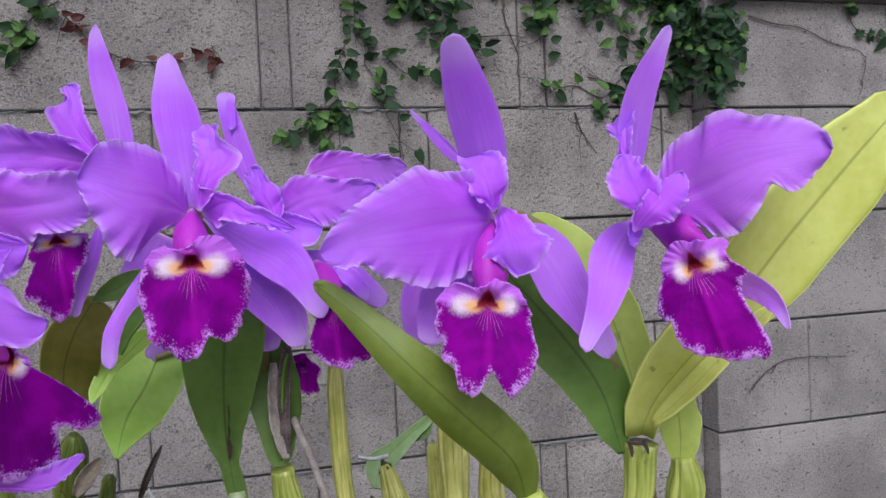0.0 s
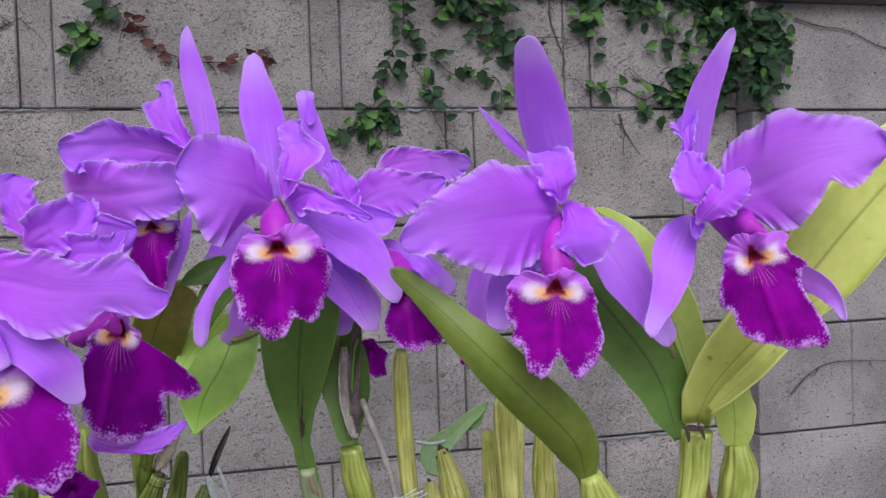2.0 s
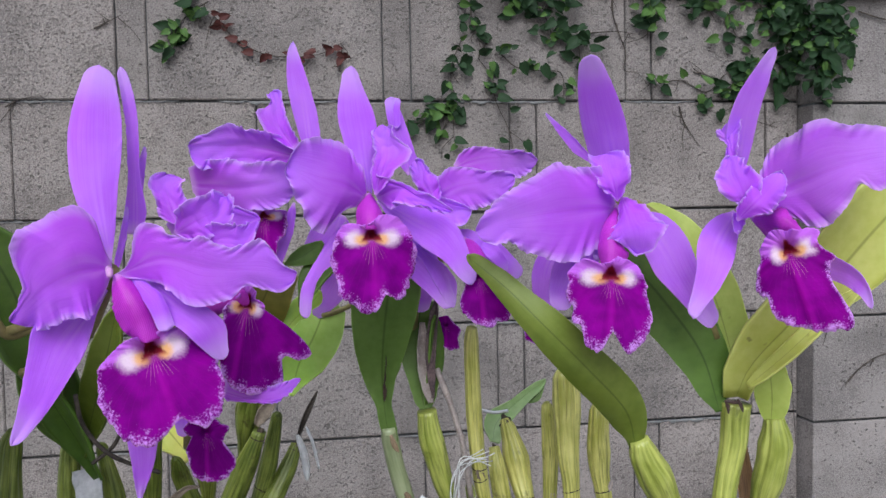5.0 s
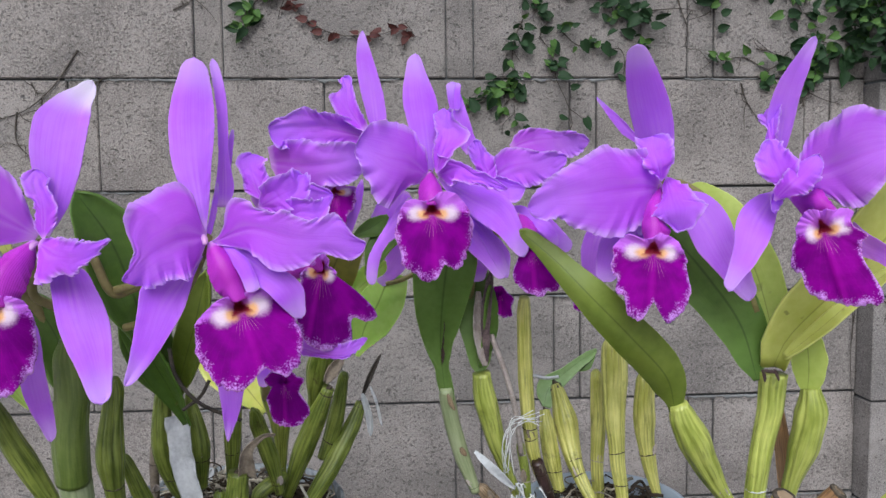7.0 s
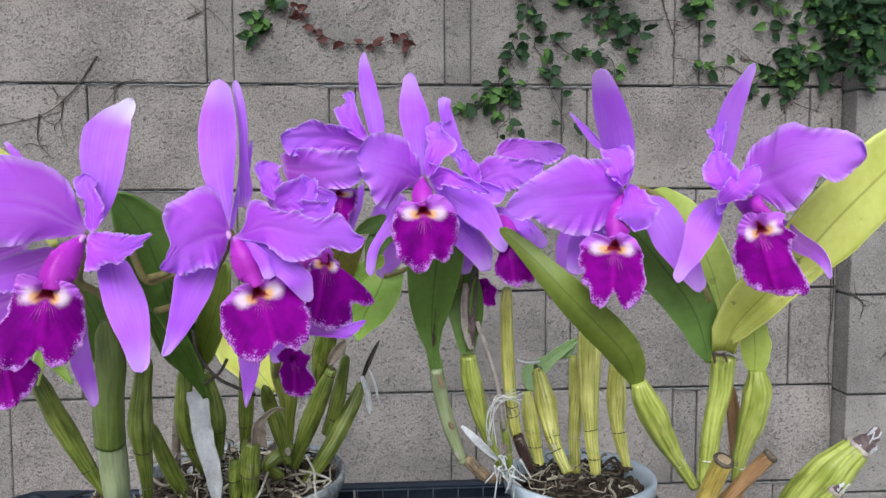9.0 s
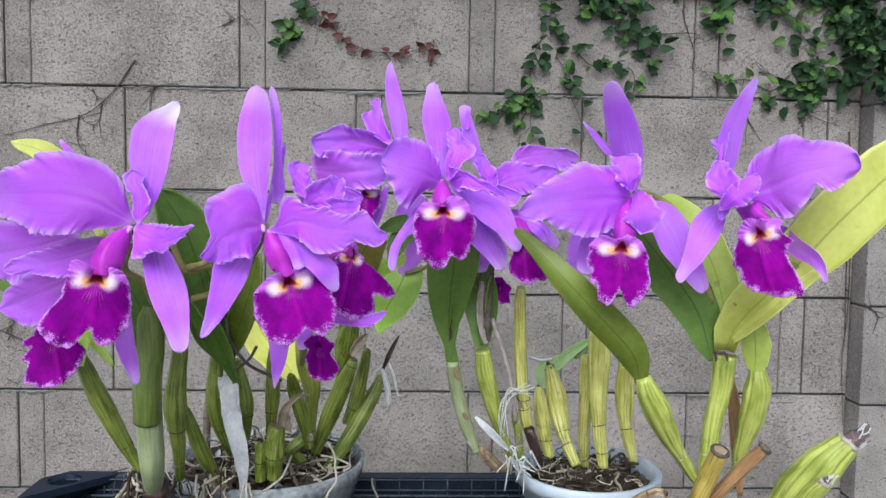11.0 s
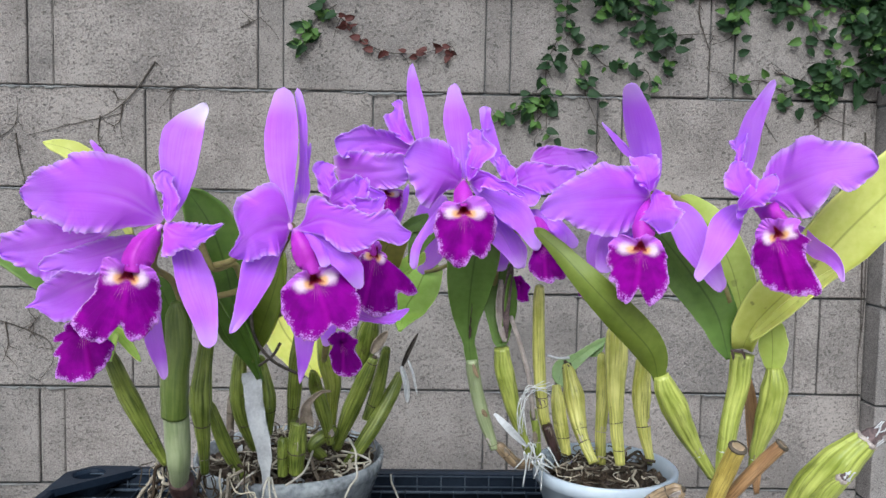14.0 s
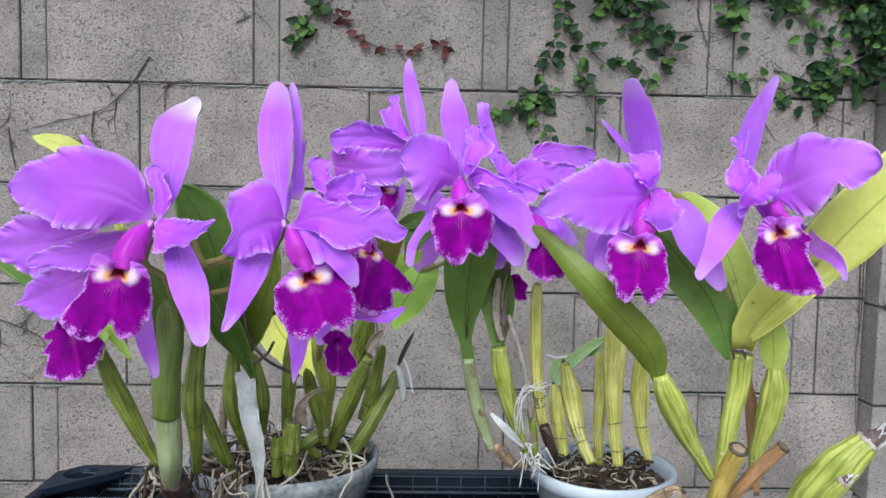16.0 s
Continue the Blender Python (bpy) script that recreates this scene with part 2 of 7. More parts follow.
PETAL = petal_material("lilac_petal")
# pale tip, with the bright highlight on it put into the colour
PALE_TIP = petal_material("lilac_sepal_with_highlit_tip", 0.9, 0.1, 1.04, 0.0, 0.0)
LILAC_SEPAL = petal_material("smooth_lilac_sepal", 0.25, 0.1, 1.06, 0.0, 0.0)
COLUMN = plain_material("waxy_pale_column", (0.44, 0.18, 0.50), (0.60, 0.34, 0.58), 120, 0.4, 0.1)
LIP, TUBE = lip_material(), tube_material()
LEAF_GRASS = leaf_material("grass_green_leaf", (0.32, 0.50, 0.07), (0.44, 0.62, 0.15), 0, 0.8)
LEAF_BRONZE = leaf_material("bronze_green_leaf", (0.11, 0.105, 0.012), (0.19, 0.17, 0.025))
LEAF_LIME = leaf_material("yellow_green_leaf", (0.36, 0.44, 0.075), (0.48, 0.56, 0.14), 0.3)
CANE_GREEN = bulb_material("smooth_green_cane", (0.085, 0.125, 0.018), (0.165, 0.215, 0.045), 0.5, 0.1)
LEAF_DARK = leaf_material("dark_green_leaf", (0.065, 0.125, 0.016), (0.115, 0.20, 0.030))
LEAF_MID = leaf_material("green_leaf", (0.078, 0.138, 0.020), (0.125, 0.200, 0.042))
LEAF_FRESH = leaf_material("fresh_green_leaf", (0.44, 0.64, 0.11), (0.56, 0.76, 0.20), 0, 0.8)
LEAF_DULL = leaf_material("dull_green_leaf", (0.17, 0.26, 0.085), (0.26, 0.36, 0.15), 0, 0.4)
LEAF_GOLD = leaf_material("yellow_leaf", (0.66, 0.68, 0.12), (0.78, 0.78, 0.24), 0.1, 0.8)
CANE_DARK = bulb_material("purple_brown_cane_foot", (0.030, 0.016, 0.014), (0.085, 0.045, 0.04), 0.5)
ROOT_END = bulb_material("brown_rhizome", (0.14, 0.095, 0.055), (0.40, 0.29, 0.18), 0.8)
LEAF_YELLOW = leaf_material("yellowing_leaf", (0.41, 0.43, 0.075), (0.52, 0.54, 0.15), 0.5)
LEAF_OLIVE = leaf_material("olive_leaf", (0.088, 0.122, 0.010), (0.145, 0.186, 0.025))
BULB_GREEN = bulb_material("green_pseudobulb", (0.085, 0.120, 0.012), (0.31, 0.36, 0.07), 0.8, 0.45)
BULB_YELLOW = bulb_material("yellow_green_pseudobulb", (0.37, 0.37, 0.055), (0.76, 0.72, 0.23), 0.6, 0.5)
CANE_AMBER = bulb_material("amber_cut_cane", (0.30, 0.215, 0.035), (0.55, 0.42, 0.10), 0.4)
BULB_LIME = bulb_material("lime_pseudobulb", (0.23, 0.275, 0.035), (0.51, 0.545, 0.13), 0.5, 0.45)
BULB_PALE = bulb_material("papery_green_sheath", (0.23, 0.28, 0.13), (0.38, 0.42, 0.24), 0.4, 0.0)
CANE_TAN = bulb_material("dry_tan_cane", (0.22, 0.115, 0.05), (0.45, 0.26, 0.12), 0.7)
DRY = plain_material("dry_sheath", (0.16, 0.125, 0.095), (0.34, 0.28, 0.22), 60, 0.9, 0.5)
SHEATH = plain_material("grey_lilac_dry_sheath", (0.27, 0.22, 0.20), (0.52, 0.45, 0.42), 90, 0.8, 0.6)
SHEATH_DARK = plain_material("purple_brown_dry_sheath", (0.05, 0.035, 0.038), (0.20, 0.14, 0.14), 90, 0.8, 0.6)
RING = plain_material("dark_papery_ring", (0.030, 0.024, 0.018), (0.14, 0.11, 0.08), 80, 0.9, 0.4)
PAPER = plain_material("white_dry_paper", (0.46, 0.46, 0.48), (0.70, 0.70, 0.72), 50, 0.6, 0.5)
STALK = plain_material("green_brown_stalk", (0.20, 0.15, 0.06), (0.30, 0.27, 0.10), 40, 0.55)
ROOT = root_material()
ROOT_PALE = plain_material("dry_white_root", (0.34, 0.30, 0.25), (0.62, 0.58, 0.51), 80, 0.85, 0.4)
BARK = plain_material("dark_bark_chip", (0.012, 0.009, 0.008), (0.12, 0.085, 0.060), 60, 0.95, 0.7)
STRING = plain_material("white_string", (0.60, 0.60, 0.60), (0.78, 0.78, 0.78), 200, 0.8)
POT_CLEAR = plain_material("scuffed_clear_grey_plastic", (0.17, 0.19, 0.21), (0.74, 0.77, 0.81), 24, 0.22, 0.6, alpha=0.3)
POT_BLUE = plain_material("frosted_blue_white_plastic", (0.54, 0.61, 0.71), (0.67, 0.73, 0.82), 9, 0.28, 0.05, alpha=0.12)
TRAY = plain_material("dark_navy_plastic", (0.004, 0.008, 0.017), (0.010, 0.016, 0.028), 20, 0.5, 0.15, spec=0.2)
TRAY_RIM = plain_material("navy_plastic_rim", (0.007, 0.012, 0.024), (0.016, 0.025, 0.043), 30, 0.45, 0.15, spec=0.25)
# ribs lighter than the tray: their sheen is put into the colour
TRAY_RIB = plain_material("navy_plastic_rib_with_sheen", (0.045, 0.058, 0.085), (0.09, 0.11, 0.145), 60, 0.45, 0.15)
BLOCK = block_material("sandy_concrete_block")
BLOCK_SMOOTH = block_material("grey_concrete_block", (0.95, 0.97, 0.99), 0.6, 0.12)
CAP = plain_material("dark_capping", (0.035, 0.030, 0.028), (0.085, 0.074, 0.068), 25, 0.95, 0.6, 0.004)
MORTAR = plain_material("grey_mortar", (0.055, 0.055, 0.055), (0.13, 0.132, 0.135), 30, 0.95, 0.7, 0.004)
IVY_DARK = leaf_material("dark_ivy_leaf", (0.009, 0.028, 0.008), (0.022, 0.058, 0.014), 0, 0.12, 0.65)
IVY_LIGHT = leaf_material("light_ivy_leaf", (0.045, 0.10, 0.018), (0.10, 0.18, 0.034), 0, 0.15, 0.65)
IVY_RED = leaf_material("red_brown_ivy_leaf", (0.055, 0.014, 0.013), (0.11, 0.030, 0.022), 0, 0.12, 0.65)
TWIG = plain_material("dead_twig", (0.028, 0.023, 0.020), (0.11, 0.09, 0.075), 60, 0.95, 0.5)
# unseen ground, made pale to bounce light onto the lower wall
EARTH = plain_material("pale_bounce_ground", (0.44, 0.43, 0.41), (0.56, 0.545, 0.52), 3, 0.95, 0.8, 0.02)
# boards out of view, paled so they reflect light up the wall
BENCH = plain_material("pale_bench_board", (0.34, 0.31, 0.27), (0.50, 0.46, 0.41), 8, 0.85, 0.4)


# ---- building helpers ----
def thing(name, at, label, category, group="", kind=""):
    ob = new(name)
    ob.empty_display_size = 0.02
    ob.location = at
    return tagged(ob, label, category, group, kind)


def mesh_of(bm, materials, smooth=True):
    me = bpy.data.meshes.new("mesh")
    bm.to_mesh(me)
    bm.free()
    for mat in materials if isinstance(materials, (list, tuple)) else [materials]:
        me.materials.append(mat)
    if smooth:
        me.polygons.foreach_set("use_smooth", [True] * len(me.polygons))
    return me


def part(name, bm, material, parent, label="", smooth=True):
    """Links a bmesh, given in world places, as one mesh under a thing or a part."""
    ob = new(name, bm if isinstance(bm, bpy.types.Mesh) else mesh_of(bm, material, smooth))
    if parent is not None:
        ob.parent = parent
        shift = Vector((0, 0, 0))
        p = parent
        while p is not None:
            shift += p.location
            p = p.parent
        ob.location = -shift
    if label:
        ob["label"] = label
    return ob


def spline(pts, n):
    """n + 1 places along a smooth curve through pts."""
    ps = [Vector(p) for p in pts]
    if len(ps) == 2:
        return [ps[0].lerp(ps[1], i / n) for i in range(n + 1)]
    ext = [ps[0] * 2 - ps[1]] + ps + [ps[-1] * 2 - ps[-2]]
    lens = [0.0]
    for a, b in zip(ps, ps[1:]):
        lens.append(lens[-1] + (b - a).length)
    out = []
    for i in range(n + 1):
        s = lens[-1] * i / n
        k = max(j for j in range(len(ps) - 1) if lens[j] <= s + 1e-9)
        t = (s - lens[k]) / max(1e-9, lens[k + 1] - lens[k])
        a, b, c, d = ext[k:k + 4]
        out.append(0.5 * ((2 * b) + (c - a) * t + (2 * a - 5 * b + 4 * c - d) * t * t + (3 * b - a - 3 * c + d) * t ** 3))
    return out


def table(pairs, x):
    """Smooth interpolation in a short table."""
    for (x0, y0), (x1, y1) in zip(pairs, pairs[1:]):
        if x <= x1:
            t = min(1.0, max(0.0, (x - x0) / (x1 - x0)))
            t = t * t * (3 - 2 * t) * 0.5 + t * 0.5
            return y0 + (y1 - y0) * t
    return pairs[-1][1]


SEPAL = [(0, 0.35), (0.2, 0.78), (0.42, 1.0), (0.62, 0.93), (0.8, 0.72), (0.92, 0.46), (1, 0.10)]
LEAFY = [(0, 0.26), (0.1, 0.42), (0.3, 0.85), (0.5, 1.0), (0.75, 0.86), (0.9, 0.55), (0.97, 0.28), (1, 0.05)]
STRAP = [(0, 0.40), (0.15, 0.85), (0.4, 1.0), (0.7, 0.97), (0.88, 0.75), (0.96, 0.42), (1, 0.06)]


def grid_mesh(rows, uvs):
    bm = bmesh.new()
    layer = bm.loops.layers.uv.new("UVMap")
    vs = [[bm.verts.new(p) for p in row] for row in rows]
    for i in range(len(rows) - 1):
        for j in range(len(rows[0]) - 1):
            ids = ((i, j), (i, j + 1), (i + 1, j + 1), (i + 1, j))
            f = bm.faces.new([vs[a][b] for a, b in ids])
            for loop, (a, b) in zip(f.loops, ids):
                loop[layer].uv = uvs[a][b]
    return bm


def thicken(ob, amount):
    mod = ob.modifiers.new("thickness", "SOLIDIFY")
    mod.thickness, mod.offset = amount, 0.0
    return ob


def blade(name, parent, pts, half, facing, profile, mat, cup=0.0, ruffle=0.0, waves=5.0, frill=0.0,
          thick=0.0008, label="", seed=0, nu=12, nv=26, fold=0.0):
    """A petal, sepal or leaf: a thin curved sheet round a spine. cup bends both edges towards its face, ruffle waves them."""
    rng = random.Random(seed * 31 + 7)
    ph = [rng.uniform(0, 6.28) for _ in range(6)]
    line = spline(pts, nv)
    rows, uvs = [], []
    for i, p in enumerate(line):
        v = i / nv
        tan = (line[min(nv, i + 1)] - line[max(0, i - 1)]).normalized()
        side = tan.cross(Vector(facing)).normalized()
        up = side.cross(tan).normalized()
        both = profile if isinstance(profile, tuple) else (profile, profile)
        ws = [half * table(q, v) for q in both]
        w = max(ws)
        row, uvr = [], []
        for j in range(nu + 1):
            u = 2 * j / nu - 1
            s = 0 if u < 0 else 1
            e = abs(u)
            wob = 1 + frill * e * e * (math.sin(waves * 6.28 * v * 1.7 + ph[s]) * 0.6 + math.sin(waves * 6.28 * v * 4.3 + ph[s + 2]) * 0.4)
            x = u * ws[s] * wob
            lift = cup * w * e ** 2 - fold * w * (1 - e)
            body = min(1.0, 4 * v) * min(1.0, w / half * 1.4)
            bend = 1.6 * math.sin(4.1 * v + ph[s + 1])
            lift += ruffle * e ** 3 * body * (0.6 + 0.5 * math.sin(5.3 * v + ph[s + 3])) * (math.sin(6.28 * waves * v + ph[s] + bend) + 0.5 * math.sin(6.28 * waves * 2.3 * v + ph[s + 2] - bend))
            lift += 0.04 * half * math.sin(3 * u + 5 * v + ph[4])
            row.append(p + side * x + up * lift)
            uvr.append((0.5 + u / 2, v))
        rows.append(row)
        uvs.append(uvr)
    ob = part(name, grid_mesh(rows, uvs), mat, parent, label)
    return thicken(ob, thick)


def tube_bm(pts, radii, sides=12, n=20, ridges=0, depth=0.0, flat=1.0, bm=None, seed=0, close=True):
    """A tube along pts; radii: one radius or a table over its length; ridges: grooves along it."""
    bm = bm or bmesh.new()
    layer = bm.loops.layers.uv.get("UVMap") or bm.loops.layers.uv.new("UVMap")
    line = spline(pts, n)
    ref = Vector((0.31, -0.9, 0.3)).normalized()
    rings = []
    rng = random.Random(seed)
    off = rng.uniform(0, 6.28)
    for i, p in enumerate(line):
        v = i / n
        tan = (line[min(n, i + 1)] - line[max(0, i - 1)]).normalized()
        a = tan.cross(ref).normalized()
        b = a.cross(tan).normalized()
        r = table(radii, v) if isinstance(radii, list) else radii
        ring = []
        for k in range(sides):
            t = 6.2832 * k / sides
            g = 1 - depth * (1 - abs(math.cos(ridges * t * 0.5 + off + 0.4 * math.sin(3 * v + t)))) ** 1.5 if ridges else 1
            ring.append(bm.verts.new(p + a * (r * g * math.cos(t)) + b * (r * g * flat * math.sin(t))))
        rings.append(ring)
    for i in range(n):
        for k in range(sides):
            q = (k + 1) % sides
            f = bm.faces.new((rings[i][k], rings[i][q], rings[i + 1][q], rings[i + 1][k]))
            f.smooth = True
            for loop, uv in zip(f.loops, ((k, i), (k + 1, i), (k + 1, i + 1), (k, i + 1))):
                loop[layer].uv = (uv[0] / sides, uv[1] / n)
    if close:
        bm.faces.new(rings[0][::-1])
        bm.faces.new(rings[-1])
    return bm


def box_bm(lo, hi, bevel=0.0, bm=None):
    own = bm or bmesh.new()
    m = Matrix.LocRotScale([(a + b) / 2 for a, b in zip(lo, hi)], None, [b - a for a, b in zip(lo, hi)])
    geo = bmesh.ops.create_cube(own, size=1, matrix=m)
    if bevel:
        edges = list({e for v in geo["verts"] for e in v.link_edges})
        bmesh.ops.bevel(own, geom=edges, offset=bevel, segments=1, affect="EDGES")
    return own


# ---- flower parts ----
def even(values, v):
    """Smooth reading of a list of values at even steps."""
    n = len(values) - 1
    k = min(n - 1, int(v * n))
    t = v * n - k
    a, b, c, d = (values[min(n, max(0, k + i))] for i in (-1, 0, 1, 2))
    return max(0.02, 0.5 * (2 * b + (c - a) * t + (2 * a - 5 * b + 4 * c - d) * t * t + (3 * b - a - 3 * c + d) * t ** 3))


def petal_sheet(name, parent, pts, half, facing, lefts, rights, seed, mat, cup=0.0, tilt=0.0, bend=0.0, ruffle=1.0, crinkle=1.0,
                blunt=0.9, thick=0.0005, nu=26, nv=150, label="", ridge=0.0):
    """A sepal or petal round its spine, with its own width to either side; cup lifts both edges, tilt one of them, bend arches it,
    ruffle waves the edge in broad folds and crinkle frills it finely."""
    line = spline(pts, nv)
    length = sum((b - a).length for a, b in zip(line, line[1:]))
    rows, uvs = [], []
    for i, p in enumerate(line):
        v = i / nv
        tan = (line[min(nv, i + 1)] - line[max(0, i - 1)]).normalized()
        side = tan.cross(Vector(facing)).normalized()
        up = side.cross(tan).normalized()
        end = math.sqrt(max(0.0, 1 - ((v - blunt) / (1 - blunt)) ** 2)) if v > blunt else 1.0
        ws = [half * even(q, v) * max(0.015, end) for q in (lefts, rights)]
        w = (ws[0] + ws[1]) / 2
        start = min(1.0, 3.5 * v)
        row, uvr = [], []
        for j in range(nu + 1):
            u = 2 * j / nu - 1
            u = math.copysign(1 - (1 - abs(u)) ** 1.7, u)
            s, e = (0 if u < 0 else 1), abs(u)
            burst = min(1.0, max(0.4, 0.65 + 1.2 * noise.noise((v * 4.2, s * 5.7 + seed, 8.8))))
            slant = v - 0.20 * e
            x = u * ws[s]
            fine = e ** 6 * start * crinkle * burst
            x += math.copysign(fine, u) * (0.0017 * noise.noise((v * length * 330, s * 5.7 + seed, 9.5)) + 0.0010 * noise.noise((v * length * 760, s * 2.2 + seed, 2.5))) * min(1, 8 * (1 - v))
            lift = cup * w * e ** 2 + tilt * u * w + bend * half * math.sin(3.1416 * v) - 0.05 * w * math.exp(-(u / 0.10) ** 2) * (1 - v)
            lift += ruffle * half * start * (0.16 * e ** 2 * noise.noise((slant * 4.6, s * 7.3 + seed, 0.3)) + 0.20 * e ** 2.6 * burst * noise.noise((slant * 11, s * 3.1 + seed, 5.1)))
            lift += ridge * w * e + max(0.0, ruffle - 1) * 0.32 * half * start * abs(noise.noise((u * 1.7 + seed, v * 3.4, 2.2)))
            lift += 0.07 * half * start * noise.noise((u * 1.2 + seed, v * 2.6, 1.7))
            lift += e ** 4 * start * crinkle * burst * (0.0048 * noise.noise((slant * length * 330, s * 6.1 + seed, 0.5)) + 0.0030 * noise.noise((slant * length * 760, s + seed, 4.5)))
            row.append(p + side * x + up * lift)
            uvr.append((0.5 + u / 2, v))
        rows.append(row)
        uvs.append(uvr)
    return thicken(part(name, grid_mesh(rows, uvs), mat, parent, label), thick)


def lip_apron(parent, at, facing, half, radii, eyes, roll, seed, turn=0.0, plain=False):
    """The frilled front of the lip: a funnel at the throat that flares into a lobed apron; radii go round from the top, eyes are
    how far the two pale marks lie beside the throat."""
    fw = Vector(facing).normalized()
    x = Vector((0, 0, 1)).cross(fw).normalized()
    z = fw.cross(x).normalized()
    nr, nt = 20, 180
    n = len(radii)
    cr, sr = math.cos(radians(roll)), math.sin(radians(roll))
    bm = bmesh.new()
    la, lb = bm.loops.layers.uv.new("UVMap"), bm.loops.layers.uv.new("polar")
    rings, data = [], []
    for i in range(nr + 1):
        r = (i / nr) ** 0.85
        ring, dat = [], []
        for k in range(nt):
            th = 6.28319 * k / nt
            q = k / nt * n
            j = int(q)
            a, b, c, d = (radii[(j + m) % n] for m in (-1, 0, 1, 2))
            t = q - j
            rad = 0.5 * (2 * b + (c - a) * t + (2 * a - 5 * b + 4 * c - d) * t * t + (3 * b - a - 3 * c + d) * t ** 3)
            ring_noise = (math.cos(th) * 5.0, math.sin(th) * 5.0, seed * 1.7)
            fine_noise = (math.cos(th) * 13.0, math.sin(th) * 13.0, seed * 1.3)
            rad *= 1 + r ** 5 * (0.035 * noise.noise(fine_noise) + 0.03 * noise.noise((fine_noise[0] * 2.1, fine_noise[1] * 2.1, seed)))
            px, pz = math.sin(th) * rad * r, math.cos(th) * rad * r
            a, b = px * cr - pz * sr, px * sr + pz * cr
            dist = math.hypot(px, pz)
            low = max(0.0, -b)
            f = -0.55 * half * math.exp(-(dist / 0.17) ** 2)
            f += 0.34 * half * low * (1 - 0.42 * low) + 0.10 * half * max(0.0, b)
            f += half * (turn * a * 0.7 - 0.24 * abs(a) ** 2)
            f += 0.05 * half * math.exp(-(a / 0.09) ** 2) * min(1.0, low * 2)
            f += half * (0.22 * r ** 2.5 * noise.noise((math.cos(th) * 2.2, math.sin(th) * 2.2, seed * 0.9)) + 0.13 * r ** 4 * noise.noise(ring_noise) + 0.06 * r ** 7 * noise.noise(fine_noise))
            ring.append(bm.verts.new(Vector(at) + x * (px * half) + z * (pz * half) + fw * f))
            ua = a / abs(eyes[1]) * 0.45 if a > 0 else a / abs(eyes[0]) * 0.45
            dat.append(((ua, b - 1.0 if plain else b), (r, math.atan2(a, -b))))
        rings.append(ring)
        data.append(dat)
    for i in range(nr):
        for k in range(nt):
            q = (k + 1) % nt
            ids = ((i, k), (i + 1, k), (i + 1, q), (i, q)) if i else ((0, 0), (1, k), (1, q))
            f = bm.faces.new([rings[c][d] for c, d in ids])
            for loop, (c, d) in zip(f.loops, ids):
                loop[la].uv, loop[lb].uv = data[c][d]
    for v in rings[0][1:]:
        bm.verts.remove(v)
    bmesh.ops.recalc_face_normals(bm, faces=bm.faces)
    return thicken(part("lip", bm, LIP, parent, "deep magenta frilled lip with cream and yellow eyes"), 0.0008)


def flower_heart(parent, at, stalk, column=None):
    """The short stalk behind a flower with the pale column at its heart: the part that carries petals and lip."""
    bm = tube_bm([at] + list(stalk), [(0, 0.0042), (0.15, 0.0040), (1, 0.0028)], 9, 12)
    ob = part("flower", bm, STALK, parent, "lilac orchid flower on a short green stalk")
    if column:
        a = Vector(at) + Vector((0, -0.004, 0.001))
        b = a + Vector(column)
        part("column", tube_bm([a, a.lerp(b, 0.5) + Vector((0, 0, 0.001)), b], [(0, 0.0015), (0.5, 0.0018), (0.85, 0.0016), (1, 0.0008)], 14, 10), COLUMN, ob, "pale waxy column at the heart of the flower")
    return ob


def sep(fl, pts, half, facing, lefts, rights, seed, tilt=0.0, cup=0.1, mat=None):
    return petal_sheet("sepal", fl, pts, half, facing, lefts, rights, seed, mat or LILAC_SEPAL, cup, tilt, 0.0, 0.35, 0.12, 0.93, 0.0006, 16, 60)


def pet(fl, pts, half, facing, lefts, rights, seed, cup=0.05, tilt=0.0, bend=0.0, ruffle=1.0):
    return petal_sheet("petal", fl, pts, half, facing, lefts, rights, seed, PETAL, cup, tilt, bend, ruffle)


def tube(fl, pts, half, facing, lefts, rights, seed):
    """The folded tube of the lip, from the heart of the flower to the throat."""
    return petal_sheet("lip_tube", fl, pts, half, facing, lefts, rights, seed, TUBE, -0.9, 0.0, 0.2, 0.5, 0.5, 0.96, 0.0009, 24, 60, "folded purple-magenta tube of the lip")


V = (0.0, -1.0, 0.12)
NARROW = [0.35, 0.72, 0.94, 1.0, 0.96, 0.86, 0.72, 0.55, 0.42]


def leaf_sheet(parent, pts, half, facing, lefts, rights, seed, mat, label="", cup=0.05, ridge=0.0):
    """A leaf with its own width to either side of the midrib; ridge folds it along the midrib."""
    return petal_sheet("leaf", parent, pts, half, facing, lefts, rights, seed, mat, cup, 0.0, 0.0, 0.25, 0.0, 0.94, 0.002, 16, 70, label, ridge)

# ---- the setting ----
COURSE, PERIOD, STRIP = 0.2032, 0.4562, 0.0510
bm = bmesh.new()
bmesh.ops.create_grid(bm, x_segments=2, y_segments=2, size=400)
ground = part("ground", bm, EARTH, None)
tagged(ground, "unseen ground below the bench, kept pale to bounce light", "ground", kind="structure")

wall = part("wall_north", box_bm((-2.6, 0.007, 0), (1.32, 0.19, 1.622)), MORTAR, None)
tagged(wall, "garden wall of sandy concrete blocks with thin strips between", "wall", kind="structure")
pilaster = part("wall_pilaster", box_bm((1.262, -0.043, 0), (3.72, 0.19, 1.612)), MORTAR, None)
tagged(pilaster, "projecting grey concrete block pier of the garden wall", "wall", kind="structure")

